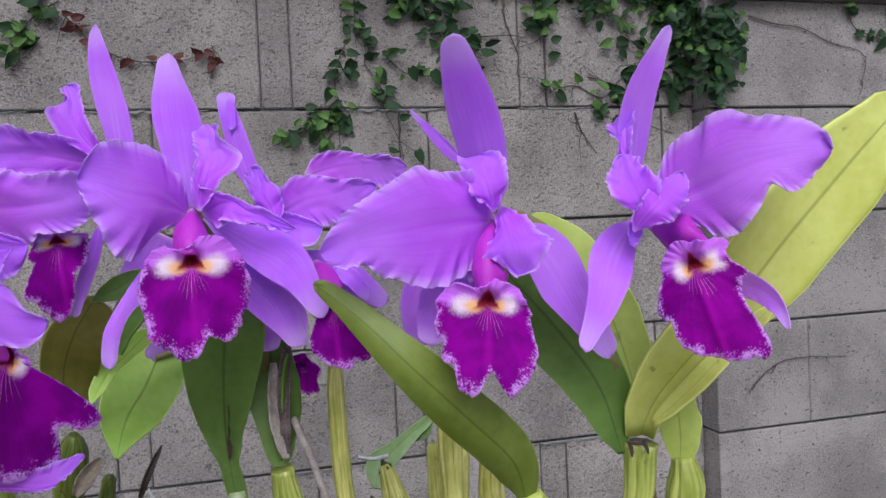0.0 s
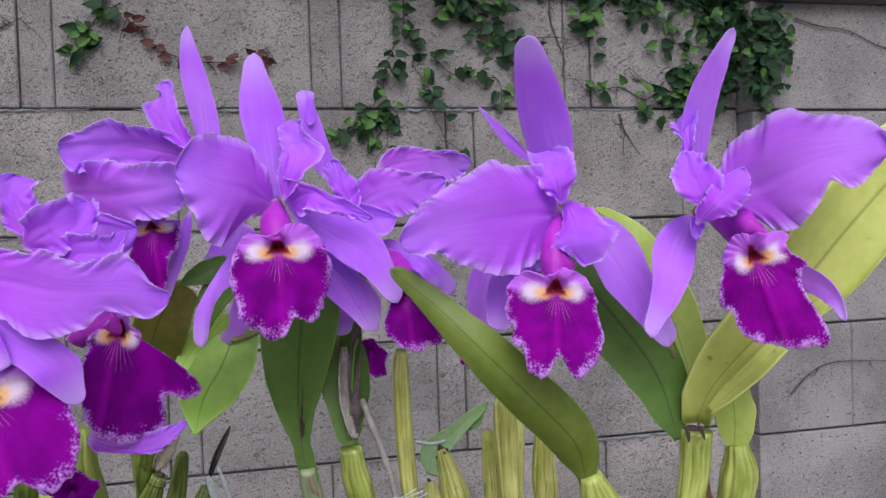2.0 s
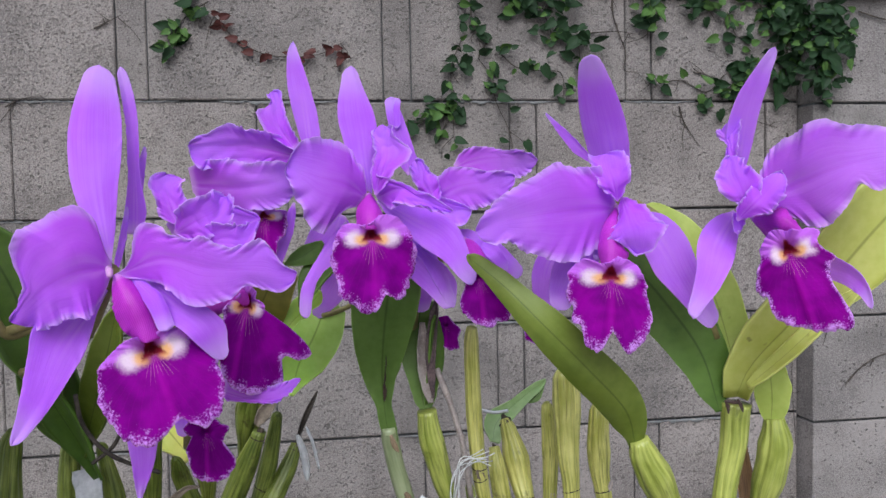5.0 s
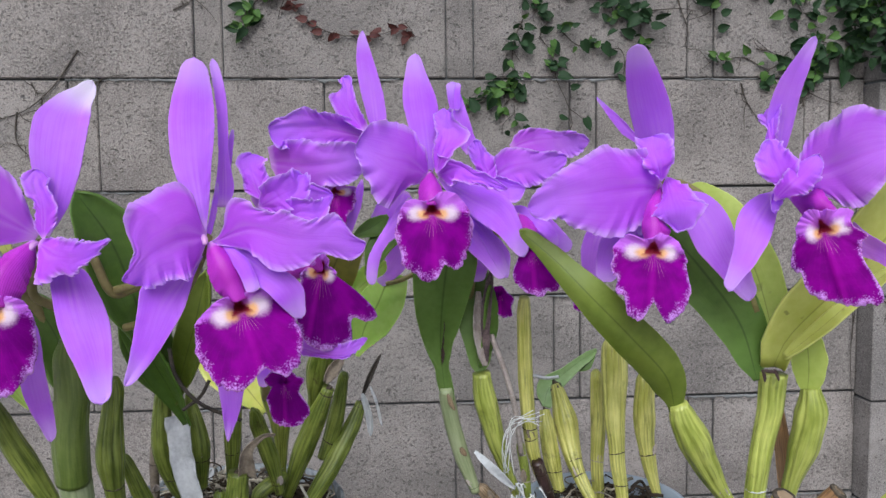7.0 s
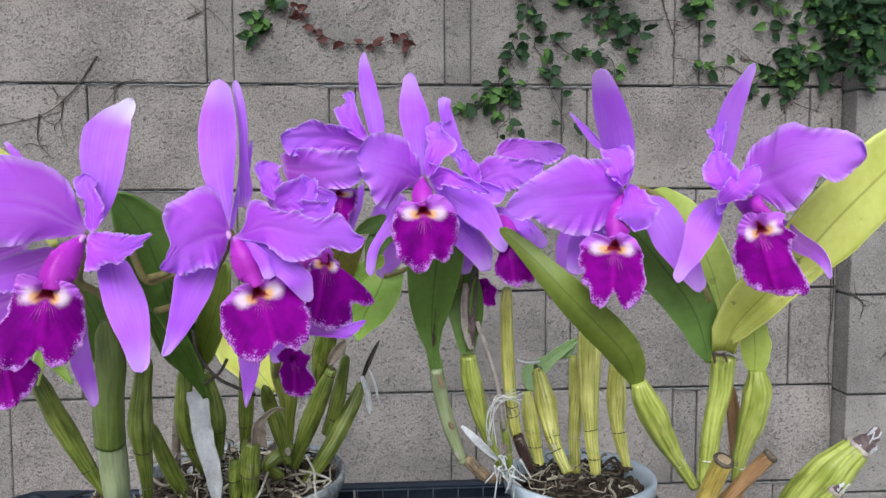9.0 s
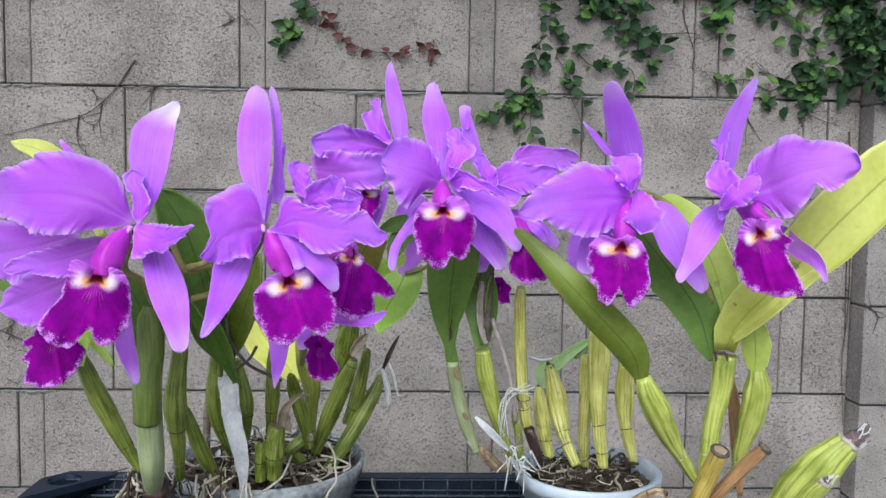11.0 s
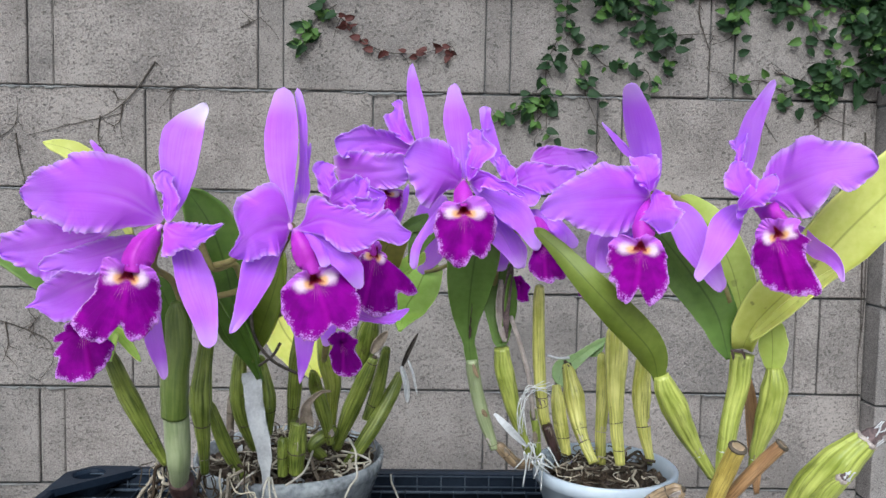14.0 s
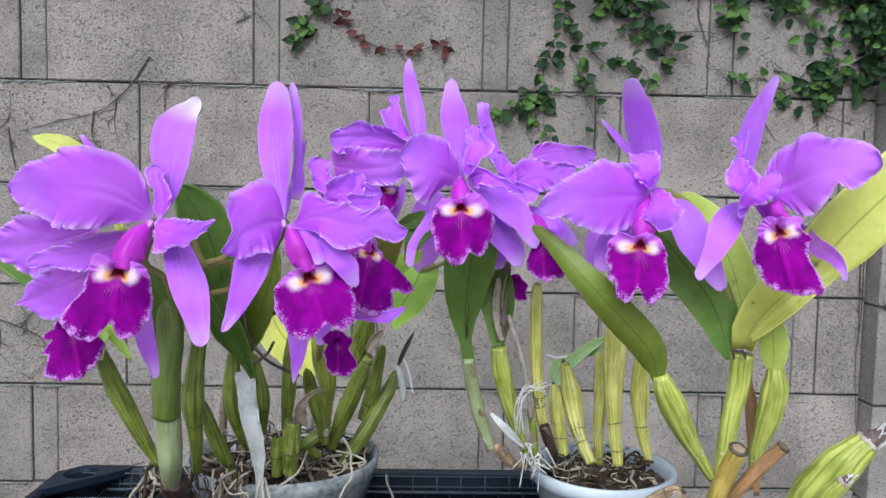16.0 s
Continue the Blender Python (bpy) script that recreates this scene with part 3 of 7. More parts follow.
coping = thing("wall_coping", (0, 0.08, 1.622), "dark capping along the top of the wall", "wall", kind="structure")
for i in range(10):
    x = -2.62 + i * 0.3876
    part("cap_block", box_bm((x + 0.002, -0.020, 1.6235), (x + 0.3856, 0.215, 1.70), 0.004), CAP, coping)
for i in range(6):
    x = 1.258 + i * 0.411
    part("cap_block", box_bm((x + 0.002, -0.085, 1.6135), (x + 0.409, 0.215, 1.70), 0.004), CAP, coping)

# ---- the bench and the tray ----
# unseen bench added to carry the tray and throw light up
bench = thing("bench", (0.35, -0.9, 0), "plain pale wooden bench added unseen under the plant tray", "bench")
for i in range(4):
    part("board", box_bm((-0.55, -1.16 + i * 0.15, 0.775), (1.25, -1.02 + i * 0.15, 0.80), 0.003), BENCH, bench)
for x in (-0.45, 1.09):
    for y in (-1.10, -0.66):
        part("leg", box_bm((x, y, 0), (x + 0.06, y + 0.06, 0.775), 0.003), BENCH, bench)

tray = thing("plant_tray", (0.27, -0.86, 0.80), "dark navy plastic mesh nursery tray with rounded rim", "tray")
TX0, TX1, TY0, TY1, TZ = -0.118, 0.652, -1.10, -0.612, 0.862


def rim_loop(inset, z, n=6, r=0.045):
    pts = []
    for cx, cy, a0 in ((TX1 - r, TY1 - r, 0), (TX0 + r, TY1 - r, 90), (TX0 + r, TY0 + r, 180), (TX1 - r, TY0 + r, 270)):
        for k in range(n + 1):
            a = radians(a0 + 90 * k / n)
            pts.append(Vector((cx + (r - inset) * math.cos(a), cy + (r - inset) * math.sin(a), z)))
    return pts


def loops_bm(loops, closed=True):
    bm = bmesh.new()
    vs = [[bm.verts.new(p) for p in lp] for lp in loops]
    for a, b in zip(vs, vs[1:] + (vs[:1] if closed else [])):
        for k in range(len(a)):
            q = (k + 1) % len(a)
            bm.faces.new((a[k], a[q], b[q], b[k]))
    return bm


part("rim", loops_bm([rim_loop(0, TZ - 0.012), rim_loop(0, TZ - 0.002), rim_loop(0.003, TZ), rim_loop(0.011, TZ), rim_loop(0.014, TZ - 0.003),
                      rim_loop(0.018, 0.801), rim_loop(0.015, 0.801), rim_loop(0.010, TZ - 0.012)]), TRAY_RIM, tray, "rounded tray rim", smooth=False)
floor_z = 0.836
for i in range(24):
    x = TX0 + 0.03 + i * 0.0308
    part("slat", box_bm((x - 0.0008, TY0 + 0.02, floor_z), (x + 0.0008, TY1 - 0.02, floor_z + 0.004)), TRAY_RIB, tray)
for i in range(15):
    y = TY0 + 0.03 + i * 0.031
    part("slat", box_bm((TX0 + 0.02, y - 0.0008, floor_z + 0.001), (TX1 - 0.02, y + 0.0008, floor_z + 0.0045)), TRAY_RIB, tray)
part("slat", box_bm((TX0 + 0.017, TY0 + 0.017, 0.8005), (TX1 - 0.017, TY1 - 0.017, 0.8365)), TRAY, tray)
for i in range(23):
    x = TX0 + 0.045 + i * 0.0308
    part("rib", box_bm((x - 0.0007, TY1 - 0.0195, floor_z), (x + 0.0007, TY1 - 0.0165, TZ - 0.003)), TRAY_RIB, tray)
for z in (TZ - 0.0045, TZ - 0.018):
    part("rib", box_bm((TX0 + 0.02, TY1 - 0.0192, z - 0.0006), (TX1 - 0.02, TY1 - 0.0168, z + 0.0006)), TRAY_RIB, tray)
for sx, ex in ((1, TX0), (-1, TX1)):
    ring = []
    planes = ((-1, 0, 0.030), (0, 1, 0.030), (-0.7071, 0.7071, 0.0245), (0.7071, -0.7071, 0.0250))
    cx, cy = ex + sx * 0.033, TY1 - 0.033
    for r, z in ((None, TZ - 0.008), (None, TZ + 0.0008), (0.0195, TZ + 0.0008), (0.0180, TZ - 0.022)):
        loop = []
        for k in range(32):
            c, d = math.cos(6.2832 * k / 32), math.sin(6.2832 * k / 32)
            far = r or min(w / (p * c + q * d) for p, q, w in planes if p * c + q * d > 0.05)
            loop.append(Vector((cx + sx * far * c, cy + far * d, z)))
        ring.append(loop)
    part("corner_socket", loops_bm(ring), TRAY_RIM, tray, "chamfered tray corner with a round stacking hole", smooth=False)


def pot(name, at, top, bottom, rim_z, base_z, lip_out, mat, label):
    ob = thing(name, (at[0], at[1], base_z), label, "plant pot", "plant pots in the tray")
    prof = [(bottom * 0.97, base_z), (bottom, base_z + 0.004), (top, rim_z - 0.016), (top + lip_out, rim_z - 0.014), (top + lip_out + 0.001, rim_z - 0.002),
            (top + lip_out - 0.001, rim_z), (top - 0.001, rim_z - 0.001), (top - 0.003, rim_z - 0.012), (bottom - 0.003, base_z + 0.006)]
    rings = [[Vector((at[0] + r * math.cos(6.2832 * k / 56), at[1] + r * math.sin(6.2832 * k / 56), z)) for k in range(56)] for r, z in prof]
    bm = loops_bm(rings, closed=False)
    bm.verts.ensure_lookup_table()
    n = len(prof)
    bm.faces.new([bm.verts[k] for k in range(56)][::-1])
    bm.faces.new([bm.verts[(n - 1) * 56 + k] for k in range(56)])
    part("pot_body", bm, mat, ob)
    return ob


def bark(at, radius, z, count, seed, label):
    """Loose bark chips that fill a pot to the given height."""
    rng = random.Random(seed)
    bm = bmesh.new()
    bmesh.ops.create_circle(bm, cap_ends=True, segments=40, radius=radius, matrix=Matrix.Translation((at[0], at[1], z - 0.012)))
    for _ in range(count):
        r, a = radius * 0.96 * math.sqrt(rng.random()), rng.uniform(0, 6.2832)
        s = rng.uniform(0.004, 0.011)
        m = Matrix.LocRotScale((at[0] + r * math.cos(a), at[1] + r * math.sin(a), z - 0.008 + rng.uniform(-0.004, 0.007)),
                               Euler([rng.uniform(0, 6) for _ in range(3)]), (s, s * rng.uniform(0.5, 0.9), s * rng.uniform(0.3, 0.6)))
        bmesh.ops.create_icosphere(bm, subdivisions=1, radius=1.0, matrix=m)
    ob = part("potting_bark", bm, BARK, None, smooth=False)
    return tagged(ob, label, "bark", kind="stuff")


MID_POT, LEFT_POT, RIGHT_POT = (0.535, -0.775), (0.183, -0.742), (0.648, -0.905)
pot("plant_pot", MID_POT, 0.074, 0.056, 0.926, 0.8425, 0.0045, POT_BLUE, "frosted blue-white plastic pot holding old pseudobulbs")
pot("plant_pot", LEFT_POT, 0.103, 0.082, 0.926, 0.8425, 0.002, POT_CLEAR, "scuffed clear grey plastic pot full of roots")
pot("plant_pot", RIGHT_POT, 0.062, 0.050, 0.885, 0.8425, 0.002, POT_CLEAR, "grey plastic pot under the yellow-leaved orchid")
bark(MID_POT, 0.069, 0.915, 260, 3, "dark bark chips in the blue-white pot")
bark(LEFT_POT, 0.098, 0.918, 420, 4, "dark bark chips in the clear grey pot")
bark(RIGHT_POT, 0.057, 0.876, 120, 5, "dark bark chips in the small grey pot")

BULB = [(0, 0.46), (0.12, 0.42), (0.26, 0.54), (0.45, 0.86), (0.64, 1.0), (0.82, 0.90), (0.94, 0.60), (1, 0.28)]
EVEN = [(0, 0.85), (0.3, 0.92), (0.7, 1.0), (0.93, 0.95), (1, 0.55)]


def bulb(parent, pts, radius, mat, seed, profile=BULB, ridges=7, depth=0.14, rings=(0.22,), tip=True, label=""):
    """A ribbed pseudobulb, given from its foot up, with papery rings at its joints."""
    pts = [Vector(p) for p in pts]
    bm = tube_bm(pts, [(v, r * radius) for v, r in profile], 72, 36, ridges, depth, seed=seed)
    shift = Vector((seed * 3.1, 0, 0))
    for v in bm.verts:
        v.co += Vector((noise.noise(v.co * 45 + shift), noise.noise(v.co * 45 - shift), 0)) * radius * 0.07
    ob = part("pseudobulb", bm, mat, parent, label)
    line = spline(pts, 40)
    rng = random.Random(seed)
    for v in rings:
        i = max(1, min(39, round(v * 40)))
        r = radius * table(profile, v)
        t = (line[i + 1] - line[i - 1]).normalized()
        t = (t + Vector((rng.uniform(-0.2, 0.2), 0, rng.uniform(-0.2, 0.2)))).normalized()
        part("joint_ring", tube_bm([line[i] - t * 0.0005, line[i], line[i] + t * 0.0005], [(0, r * 0.97), (0.5, r * 1.07), (1, r * 0.97)], 20, 3, seed=seed), PAPER if mat is BULB_LIME else RING if rng.random() < 0.85 else SHEATH, ob)
        if rng.random() < 0.5:
            a = line[i] + Vector((rng.uniform(-0.6, 0.6), -0.75, 0)) * r
            q = a + t * rng.uniform(0.006, 0.014) + Vector((rng.gauss(0, 0.002), -0.001, 0))
            blade("sheath", ob, [a, a.lerp(q, 0.5), q], rng.uniform(0.0015, 0.003), (rng.uniform(-0.5, 0.5), -1, 0.1), SEPAL, SHEATH if rng.random() < 0.6 else DRY, 0.5, 0.0006, 4, 0.3, seed=seed, nv=10, nu=6)
    if tip:
        t = (line[40] - line[37]).normalized()
        side = Vector((rng.uniform(-0.5, 0.5), 0, rng.uniform(-0.2, 0.2)))
        bm = tube_bm([line[38], line[40], line[40] + (t + side).normalized() * radius * 0.38], [(0, radius * 0.50), (0.35, radius * 0.42), (0.6, radius * 0.26), (1, radius * 0.14)], 20, 8, 5, 0.4, seed=seed)
        for v in bm.verts:
            v.co += noise.noise_vector(v.co * 300) * radius * 0.14
        part("tip_scar", bm, RING, ob, "torn dry sheath at the tip")
    return ob


def rope(name, parent, pts, radius, mat, label="", sides=7, n=24):
    return part(name, tube_bm(pts, radius, sides, n), mat, parent, label)


def roots(parent, at, spread, z, count, seed):
    """Pale wandering roots over the bark, one loose tangle."""
    rng = random.Random(seed)
    bm = bmesh.new()
    for _ in range(count):
        a = rng.uniform(0, 6.2832)
        r0 = spread * math.sqrt(rng.random()) * 0.8
        p = Vector((at[0] + r0 * math.cos(a), at[1] + r0 * math.sin(a), z + rng.uniform(0, 0.006)))
        d = Vector((rng.uniform(-1, 1), rng.uniform(-1, 1), rng.uniform(-0.1, 0.25))).normalized()
        pts = [p.copy()]
        for _ in range(rng.randint(5, 10)):
            d = (d + Vector((rng.uniform(-1.1, 1.1), rng.uniform(-1.1, 1.1), rng.uniform(-0.7, 0.6)))).normalized()
            p = p + d * rng.uniform(0.005, 0.011)
            out = Vector((p.x - at[0], p.y - at[1], 0))
            if out.length > spread:
                p -= out.normalized() * (out.length - spread)
            p.z = max(z - 0.002, min(z + 0.018, p.z))
            pts.append(p.copy())
        tube_bm(pts, rng.choice((0.0005, 0.0007, 0.0010, 0.0016)), 6, 22, bm=bm)
    ob = part("root_tangle", bm, ROOT, parent, "tangle of pale aerial roots")
    ob["kind"] = "stuff"
    return ob


# ---- the yellow-leaved plant ----
plant_r = thing("orchid_plant", (RIGHT_POT[0], RIGHT_POT[1], 0.876), "orchid with yellowing strap leaves and two lilac flowers", "orchid", "orchids in the tray")
bulb(plant_r, [(0.6099, -0.9250, 0.9695), (0.6117, -0.9300, 1.0145), (0.6175, -0.9300, 1.0460), (0.6206, -0.9320, 1.0829)], 0.0103, BULB_LIME, 1, [(0.00, 0.70), (0.38, 0.80), (0.67, 0.90), (1.00, 1.00)], 8, 0.12, (0.2,), False)
bulb(plant_r, [(0.6480, -0.9000, 0.9621), (0.6483, -0.9113, 0.9933), (0.6525, -0.9200, 1.0254), (0.6543, -0.9250, 1.0506), (0.6534, -0.9250, 1.0689)], 0.0120, BULB_LIME, 2, [(0.00, 0.39), (0.27, 0.57), (0.57, 0.96), (0.82, 1.00), (1.00, 0.61)], 8, 0.12, (0.16,), False)
bulb(plant_r, [(0.6044, -0.9150, 0.9626), (0.5874, -0.9210, 0.9876), (0.5712, -0.9270, 1.0131), (0.5590, -0.9330, 1.0355), (0.5494, -0.9370, 1.0520), (0.5444, -0.9400, 1.0639)], 0.0128, BULB_LIME, 3, [(0.00, 0.36), (0.25, 0.48), (0.50, 0.80), (0.72, 1.00), (0.89, 0.80), (1.00, 0.52)], 8, 0.12, (0.24,), False)
blade("sheath", plant_r, [(0.6570, -0.890, 0.9370), (0.6490, -0.890, 1.0030), (0.6380, -0.900, 1.0610)], 0.0084, (0.3, -1, 0), SEPAL, CANE_TAN, 0.4, seed=4, label="red-brown dry sheath")
leaf_sheet(plant_r, [(0.5441, -0.9380, 1.0547), (0.5417, -0.9400, 1.0622), (0.5316, -0.9500, 1.0871), (0.5013, -0.9650, 1.1186), (0.4727, -0.9650, 1.1479), (0.4506, -0.9550, 1.1719), (0.4270, -0.9450, 1.1930)], 0.0155, (-0.33, -0.92, 0.19),
    [0.24, 0.34, 0.77, 0.88, 0.89, 0.88, 0.88, 0.89, 0.86, 0.82, 0.76, 0.69, 0.62, 0.53, 0.40, 0.27, 0.21], [0.36, 0.46, 0.68, 0.86, 0.97, 1.00, 0.99, 0.95, 0.91, 0.88, 0.84, 0.75, 0.62, 0.54, 0.49, 0.40, 0.36], 5, LEAF_OLIVE, "olive green strap leaf", cup=-0.12, ridge=-0.22)
blade("leaf", plant_r, [(0.6200, -0.932, 1.0870), (0.6260, -0.945, 1.1120), (0.6470, -0.962, 1.1440), (0.6740, -0.972, 1.1780), (0.6940, -0.978, 1.2040), (0.7320, -0.985, 1.2460), (0.7770, -0.985, 1.2880)],
      0.0294, (-0.05, -1, 0.12), ([(0, 0.34), (0.08, 0.62), (0.2, 0.85), (0.5, 1.0), (0.75, 0.95), (0.92, 0.55), (1, 0.06)],
      [(0, 0.30), (0.08, 0.26), (0.2, 0.34), (0.33, 0.55), (0.5, 0.86), (0.75, 0.9), (0.92, 0.5), (1, 0.06)]), LEAF_YELLOW, 0.10, thick=0.002,
      seed=6, fold=0.12, label="large yellowing strap leaf with a dark midrib")
blade("leaf", plant_r, [(0.6200, -0.948, 1.0980), (0.6370, -0.964, 1.1210), (0.6590, -0.971, 1.1440), (0.6850, -0.976, 1.1670)], 0.0057, (0.2, -0.7, 0.8), STRAP, LEAF_YELLOW, 0.3, thick=0.0016, seed=17, label="narrow folded yellow-green leaf")
for n, (p, q) in enumerate((((0.6030, -0.948, 1.0890), (0.6150, -0.949, 1.0870)), ((0.6040, -0.948, 1.0890), (0.6060, -0.948, 1.0800)), ((0.6120, -0.949, 1.0900), (0.6160, -0.949, 1.0810)))):
    p, q = Vector(p), Vector(q)
    blade("node_scar", plant_r, [p, p.lerp(q, 0.5) + Vector((0.0006, 0, 0)), q], 0.0012, V, SEPAL, CANE_DARK, -0.3, 0.0003, 4, 0.3, seed=88 + n, nv=10, nu=6)
leaf_sheet(plant_r, [(0.6088, -0.9300, 1.0771), (0.5980, -0.9250, 1.1175), (0.5771, -0.9150, 1.1521), (0.5448, -0.9000, 1.1949)], 0.0238, (-0.32, -0.94, 0.09),
    [0.11, 0.45, 0.62, 0.78, 0.86, 0.92, 0.98, 0.94, 0.82, 0.52, 0.37], [0.10, 0.47, 0.67, 0.77, 0.87, 0.94, 0.98, 1.00, 0.94, 0.76, 0.58], 8, LEAF_DARK, "dark green strap leaf", cup=0.1, ridge=-0.25)
leaf_sheet(plant_r, [(0.6298, -0.9150, 1.1007), (0.6194, -0.9000, 1.1567), (0.6040, -0.8850, 1.1927), (0.5783, -0.8700, 1.2232)], 0.0190, (-0.34, -0.94, 0.04),
    [0.03, 0.17, 0.33, 0.45, 0.55, 0.65, 0.66, 0.60, 0.47, 0.36, 0.27], [0.09, 0.45, 0.90, 0.95, 1.00, 0.98, 1.00, 0.93, 0.85, 0.64, 0.42], 9, LEAF_LIME, "yellow-green strap leaf")
leaf_sheet(plant_r, [(0.6505, -0.9250, 1.0636), (0.6486, -0.9300, 1.0881), (0.6466, -0.9250, 1.1209)], 0.0135, (-0.41, -0.90, 0.17),
    [0.10, 0.48, 0.68, 0.86, 0.89, 0.83, 0.76, 0.55, 0.21], [0.10, 0.60, 0.81, 0.89, 1.00, 0.90, 0.81, 0.50, 0.20], 10, LEAF_LIME, "short green leaf with a bitten edge")

# old leafless canes in front
old = thing("orchid_backbulbs", (0.63, -1.00, 0.862), "old leafless cut orchid canes leaning over the tray rim", "orchid")

CUT = [(0, 0.85), (0.3, 0.95), (0.7, 1.0), (1, 0.96)]


def cut_end(ob, pts, radius):
    """The sawn end of a cane: a dark rim round a pale face."""
    p, d = Vector(pts[-1]), (Vector(pts[-1]) - Vector(pts[-2])).normalized()
    part("cut_rim", tube_bm([p - d * 0.0016, p, p + d * 0.0012], [(0, radius * 0.98), (0.5, radius * 1.10), (1, radius * 1.02)], 24, 4), RING, ob, "dark rim of the sawn end")
    part("cut_face", tube_bm([p, p + d * 0.0010, p + d * 0.0018], [(0, radius * 0.86), (0.6, radius * 0.80), (1, radius * 0.55)], 20, 4, 5, 0.15), ROOT_END, ob, "pale brown sawn face")


def torn_tip(ob, pts, radius, seed):
    """The broken end of a cane: a pale ragged collar, a dark stub and dry fibres."""
    rng = random.Random(seed)
    p, d = Vector(pts[-1]), (Vector(pts[-1]) - Vector(pts[-2])).normalized()
    collar = tube_bm([p - d * 0.002, p - d * 0.0005, p + d * 0.0015], [(0, radius * 1.05), (0.5, radius * 1.12), (1, radius * 0.95)], 30, 6, 7, 0.12, seed=seed)
    stub = tube_bm([p, p + d * radius * 0.6, p + d * radius * 1.1 + Vector((0.001, 0, 0.001))], [(0, radius * 0.80), (0.5, radius * 0.62), (1, radius * 0.40)], 24, 10, 6, 0.3, seed=seed)
    for bm in (collar, stub):
        for v in bm.verts:
            v.co += noise.noise_vector(v.co * 420) * radius * 0.16
    part("collar", collar, SHEATH, ob, "ragged pale collar")
    part("stub", stub, SHEATH_DARK, ob, "dark dry stub")
    bm = bmesh.new()
    for _ in range(9):
        a = p + Vector((rng.uniform(-1, 1), rng.uniform(-1, 0.2), rng.uniform(-1, 1))) * radius * 0.8
        q = a + d * radius * rng.uniform(0.5, 1.3) + Vector((rng.gauss(0, 0.002), rng.gauss(0, 0.001), rng.gauss(0.001, 0.002)))
        tube_bm([a, a.lerp(q, 0.5) + Vector((rng.gauss(0, 0.001), -0.001, rng.gauss(0, 0.001))), q], rng.uniform(0.0003, 0.0006), 5, 8, bm=bm)
    part("dry_fibre", bm, PAPER, ob, "pale torn fibres")


pts = [(0.5683, -1.0000, 0.9549), (0.5718, -1.0120, 0.9833), (0.5768, -1.0220, 1.0092), (0.5803, -1.0300, 1.0274)]
cut_end(bulb(old, pts, 0.0074, CANE_AMBER, 11, CUT, 5, 0.06, (), False), pts, 0.0071)
pts = [(0.5825, -1.0000, 0.9717), (0.5929, -1.0120, 0.9929), (0.6045, -1.0220, 1.0133), (0.6163, -1.0280, 1.0291)]
cut_end(bulb(old, pts, 0.0056, CANE_TAN, 12, CUT, 5, 0.06, (), False), pts, 0.0054)
pts = [(0.6352, -0.9950, 0.9487), (0.6448, -1.0150, 0.9836), (0.6602, -1.0280, 1.0125), (0.6790, -1.0350, 1.0363)]
torn_tip(bulb(old, pts, 0.0160, BULB_LIME, 13, [(0, 0.5), (0.2, 0.75), (0.5, 1.0), (0.75, 0.95), (0.92, 0.72), (1, 0.60)], 9, 0.15, (), False), pts, 0.0094, 5)
pts = [(0.6408, -1.0200, 0.9712), (0.6435, -1.0450, 0.9953), (0.6507, -1.0550, 1.0119)]
torn_tip(bulb(old, pts, 0.0066, BULB_LIME, 14, [(0, 0.8), (0.5, 1.0), (0.85, 0.85), (1, 0.6)], 7, 0.10, (), False), pts, 0.0042, 6)
bulb(old, [(0.5100, -0.980, 0.9450), (0.5280, -0.990, 0.9670), (0.5480, -1.000, 0.9820)], 0.0083, ROOT_END, 15, EVEN, 6, 0.25, (0.5, 0.8), True, "shrivelled brown cane end")
blade("sheath", old, [(0.6790, -1.0350, 1.0363), (0.6869, -1.0330, 1.0416), (0.6962, -1.0300, 1.0498)], 0.0050, (0, -1, 0.2), SEPAL, SHEATH_DARK, 0.9, 0.0015, seed=16, label="shrivelled dry sheath at the cane tip")

# ---- the plant in the blue-white pot ----
plant_m = thing("orchid_plant", (MID_POT[0], MID_POT[1], 0.915), "orchid of yellow-green pseudobulbs in the frosted pot", "orchid", "orchids in the tray")
bulb(plant_m, [(0.5198, -0.7900, 0.9314), (0.5117, -0.7750, 0.9510), (0.5066, -0.7620, 0.9726), (0.5031, -0.7530, 0.9960), (0.4983, -0.7468, 1.0203), (0.4957, -0.7420, 1.0303)], 0.0121, BULB_YELLOW, 21, [(0.00, 0.42), (0.23, 0.53), (0.46, 0.74), (0.68, 1.00), (0.90, 0.63), (1.00, 0.37)], 8, 0.12, (0.22, 0.34), True)
bulb(plant_m, [(0.4937, -0.7700, 0.9344), (0.4870, -0.7667, 0.9641), (0.4838, -0.7617, 0.9915), (0.4825, -0.7550, 1.0091)], 0.0082, BULB_YELLOW, 22, [(0.00, 0.69), (0.39, 1.00), (0.76, 1.00), (1.00, 0.62)], 8, 0.12, (0.25,), True)
bulb(plant_m, [(0.5367, -0.7500, 0.9171), (0.5366, -0.7450, 0.9517), (0.5387, -0.7400, 0.9964), (0.5373, -0.7375, 1.0352), (0.5377, -0.7350, 1.0399)], 0.0078, BULB_YELLOW, 23, [(0.00, 0.75), (0.28, 0.83), (0.65, 1.00), (0.96, 0.75), (1.00, 0.50)], 8, 0.12, (0.3,), True)
